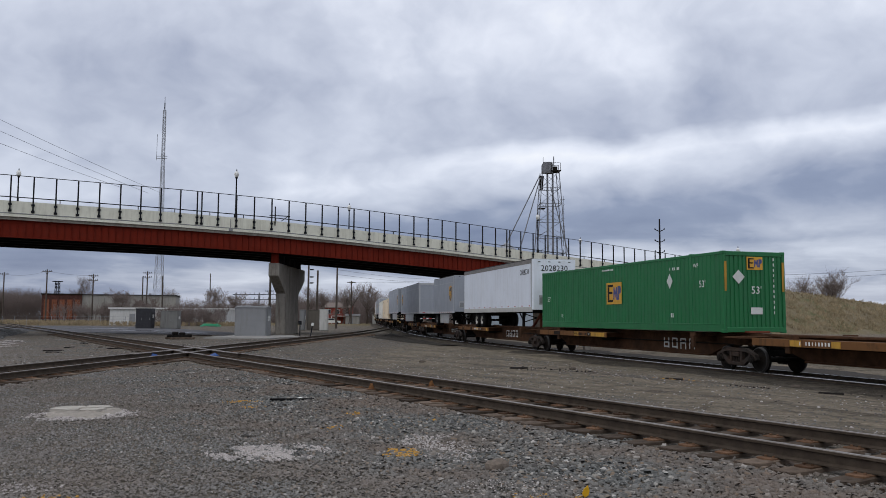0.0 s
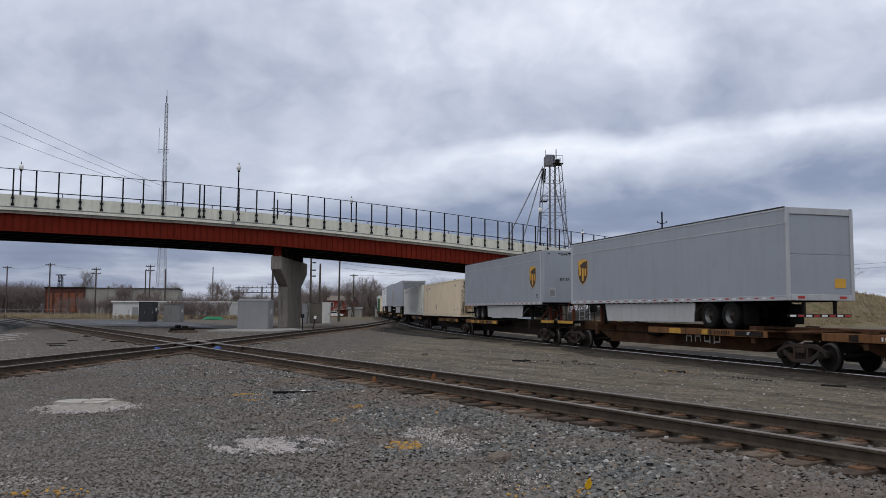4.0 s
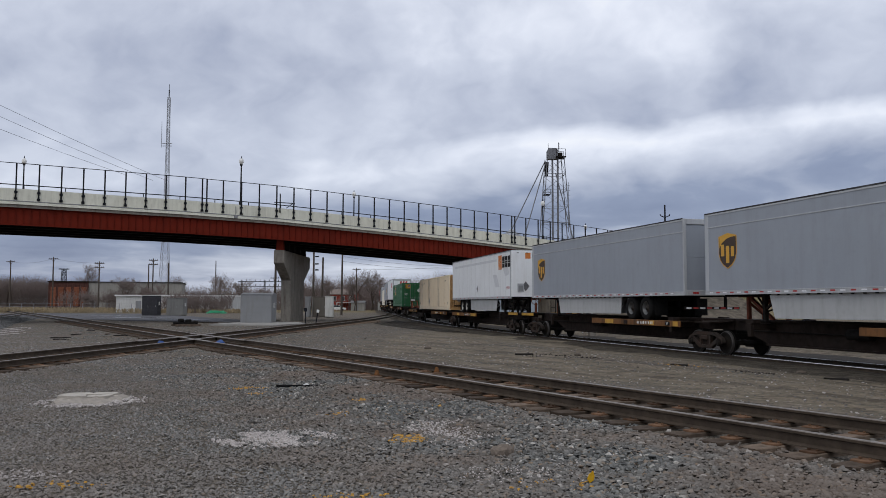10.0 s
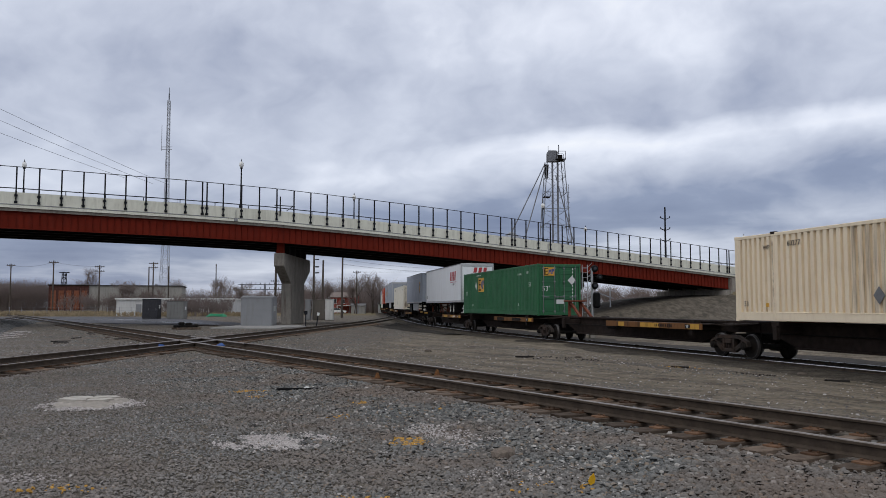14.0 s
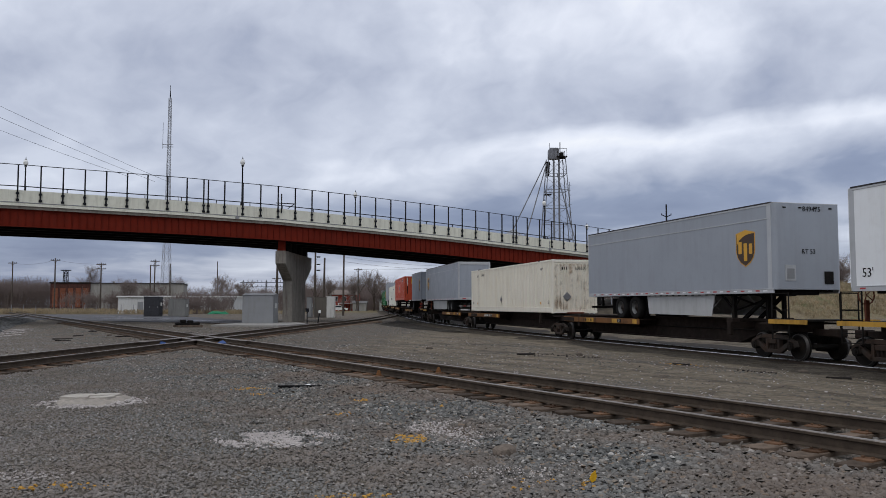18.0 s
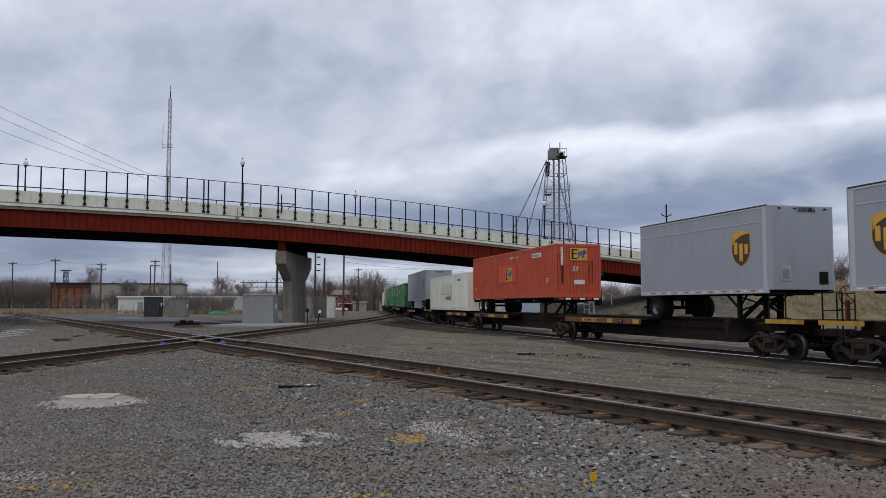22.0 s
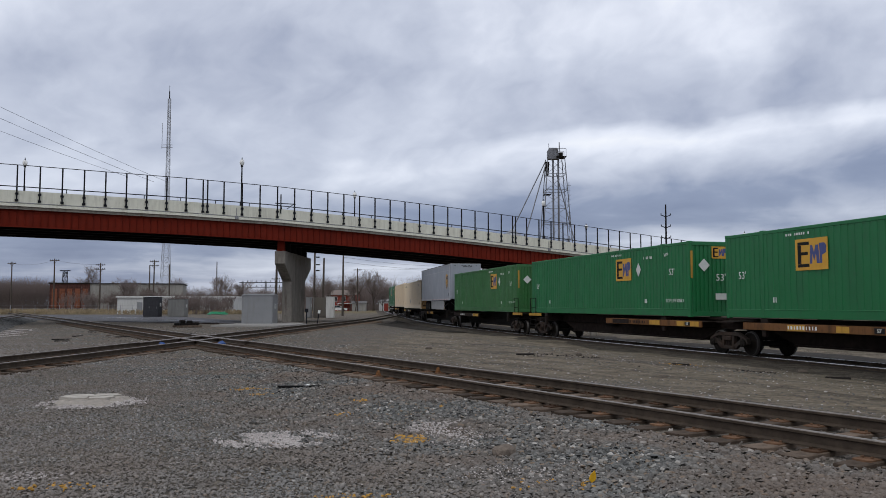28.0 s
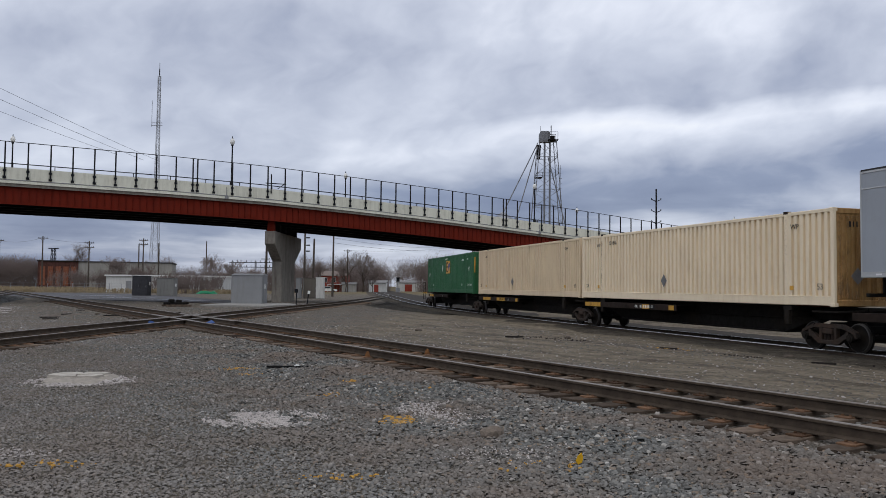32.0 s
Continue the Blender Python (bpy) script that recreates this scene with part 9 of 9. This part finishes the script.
# ---- dark oily stone where the side track runs up to the main line ----
def junction_ballast():
    g, v = Geo(), []
    ys = np.arange(56, 102, 1.0)
    for y in ys:
        xb = float(np.interp(y, [p[1] for p in B_PTS], [p[0] for p in B_PTS])) + 1.3
        xm = float(np.interp(y, LINE_Y, LINE_X)) - 2.4
        k = min(1.0, (y - 55) / 22)
        xa = max(xb, xm - (1.2 + 6.5 * k) + 1.5 * noise.noise(Vector((y * 0.4, 0, 7))))
        xm = max(xm, xa + 0.05)
        for t in (0, 0.5, 1):
            v.append((xa + (xm - xa) * t, y, near_height(xa + (xm - xa) * t, y) + (0.02 if t != 0.5 else 0.09 + 0.05 * noise.noise(Vector((y, t, 1))))))
    g.add(v, [(3 * i + j, 3 * i + j + 1, 3 * i + j + 4, 3 * i + j + 3) for i in range(len(ys) - 1) for j in range(2)], True)
    m = cell_stone("oily_dark_stone", (0.032, 0.029, 0.025), (0.085, 0.075, 0.063), (0.17, 0.152, 0.128), 10, (0.03, 0.025, 0.02), 0.7)
    tagged(part("junction_ballast", g, m), "dark oily stone between the joining tracks", "ballast bed", kind="structure")


junction_ballast()


# ---- guard rails inside the diamond, and the stone heap beside the yard track ----
def diamond_guards():
    d = empty("diamond_guard_rails", pose(0, 0, 0), "short rusty guard rails inside the track diamond", "guard rail", "", "structure")
    for pts, z in (([siding(u) for u in np.arange(-37.5, -29.0, 0.5)], 0.296), ([p for p in smooth_line(B_PTS, 0.5) if 29 < p[1] < 37.5], 0.293)):
        for off in (-0.63, 0.63):
            web, head = Geo(), Geo()
            rail_mesh(web, head, pts, off, z)
            r = part("guard_rail", web, M_RAIL, d)
            part("rail_head", head, M_RAILTOP, r)


diamond_guards()


def stone_heap():
    g, v = Geo(), []
    line = smooth_line([(-22.4, 36.0), (-26.0, 44.0), (-34.4, 62.0), (-41.0, 79.0), (-44.7, 87.0)], 0.8)
    n = 9
    for i, (x, y) in enumerate(line):
        a, b = line[max(0, i - 1)], line[min(len(line) - 1, i + 1)]
        d = Vector((b[0] - a[0], b[1] - a[1])).normalized()
        k = np.sin(np.pi * i / (len(line) - 1)) ** 0.5
        for j in range(n):
            o = (j / (n - 1) * 2 - 1) * 2.1
            h = 0.5 * k * (1 - (o / 2.1) ** 2) - 0.06 + (0.10 * noise.noise(Vector((x * 1.3, y * 1.3, o))) if 0 < j < n - 1 else 0)
            v.append((x - d.y * o, y + d.x * o, h))
    g.add(v, [(i * n + j, i * n + j + 1, (i + 1) * n + j + 1, (i + 1) * n + j) for i in range(len(line) - 1) for j in range(n - 1)], True)
    m = cell_stone("blue_grey_stone_heap", (0.10, 0.11, 0.113), (0.24, 0.25, 0.25), (0.40, 0.405, 0.40), 9, (0.08, 0.07, 0.06), 0.4)
    tagged(part("stone_heap", g, m), "long low heap of blue-grey crushed stone", "stone heap", kind="structure")

    def scatter(rnd, count):
        i = rnd.integers(0, len(line) - 1, count)
        o = rnd.random(count) * (n - 1.001)
        j = o.astype(int)
        P = np.array(v).reshape(len(line), n, 3)
        f, e = rnd.random(count)[:, None], (o - j)[:, None]
        near, far = P[i, j] * (1 - e) + P[i, j + 1] * e, P[i + 1, j] * (1 - e) + P[i + 1, j + 1] * e
        return near * (1 - f) + far * f - np.array((0, 0, 0.03))
    ballast("heap_stones", "loose blue-grey stones on the heap", 9000, scatter, 77, 0.03, 0.085).data.materials[0] = m


stone_heap()


def motions():
    walk(sky_sheet, [(0, pose(0, 0, 0)), (32, pose(75, -8, 0))])
    for thing, s0, length, z in MOVERS:
        walk(thing, [(t, on_line(s0 - travelled(t), length, z)) for t in range(0, 33)])


motions()
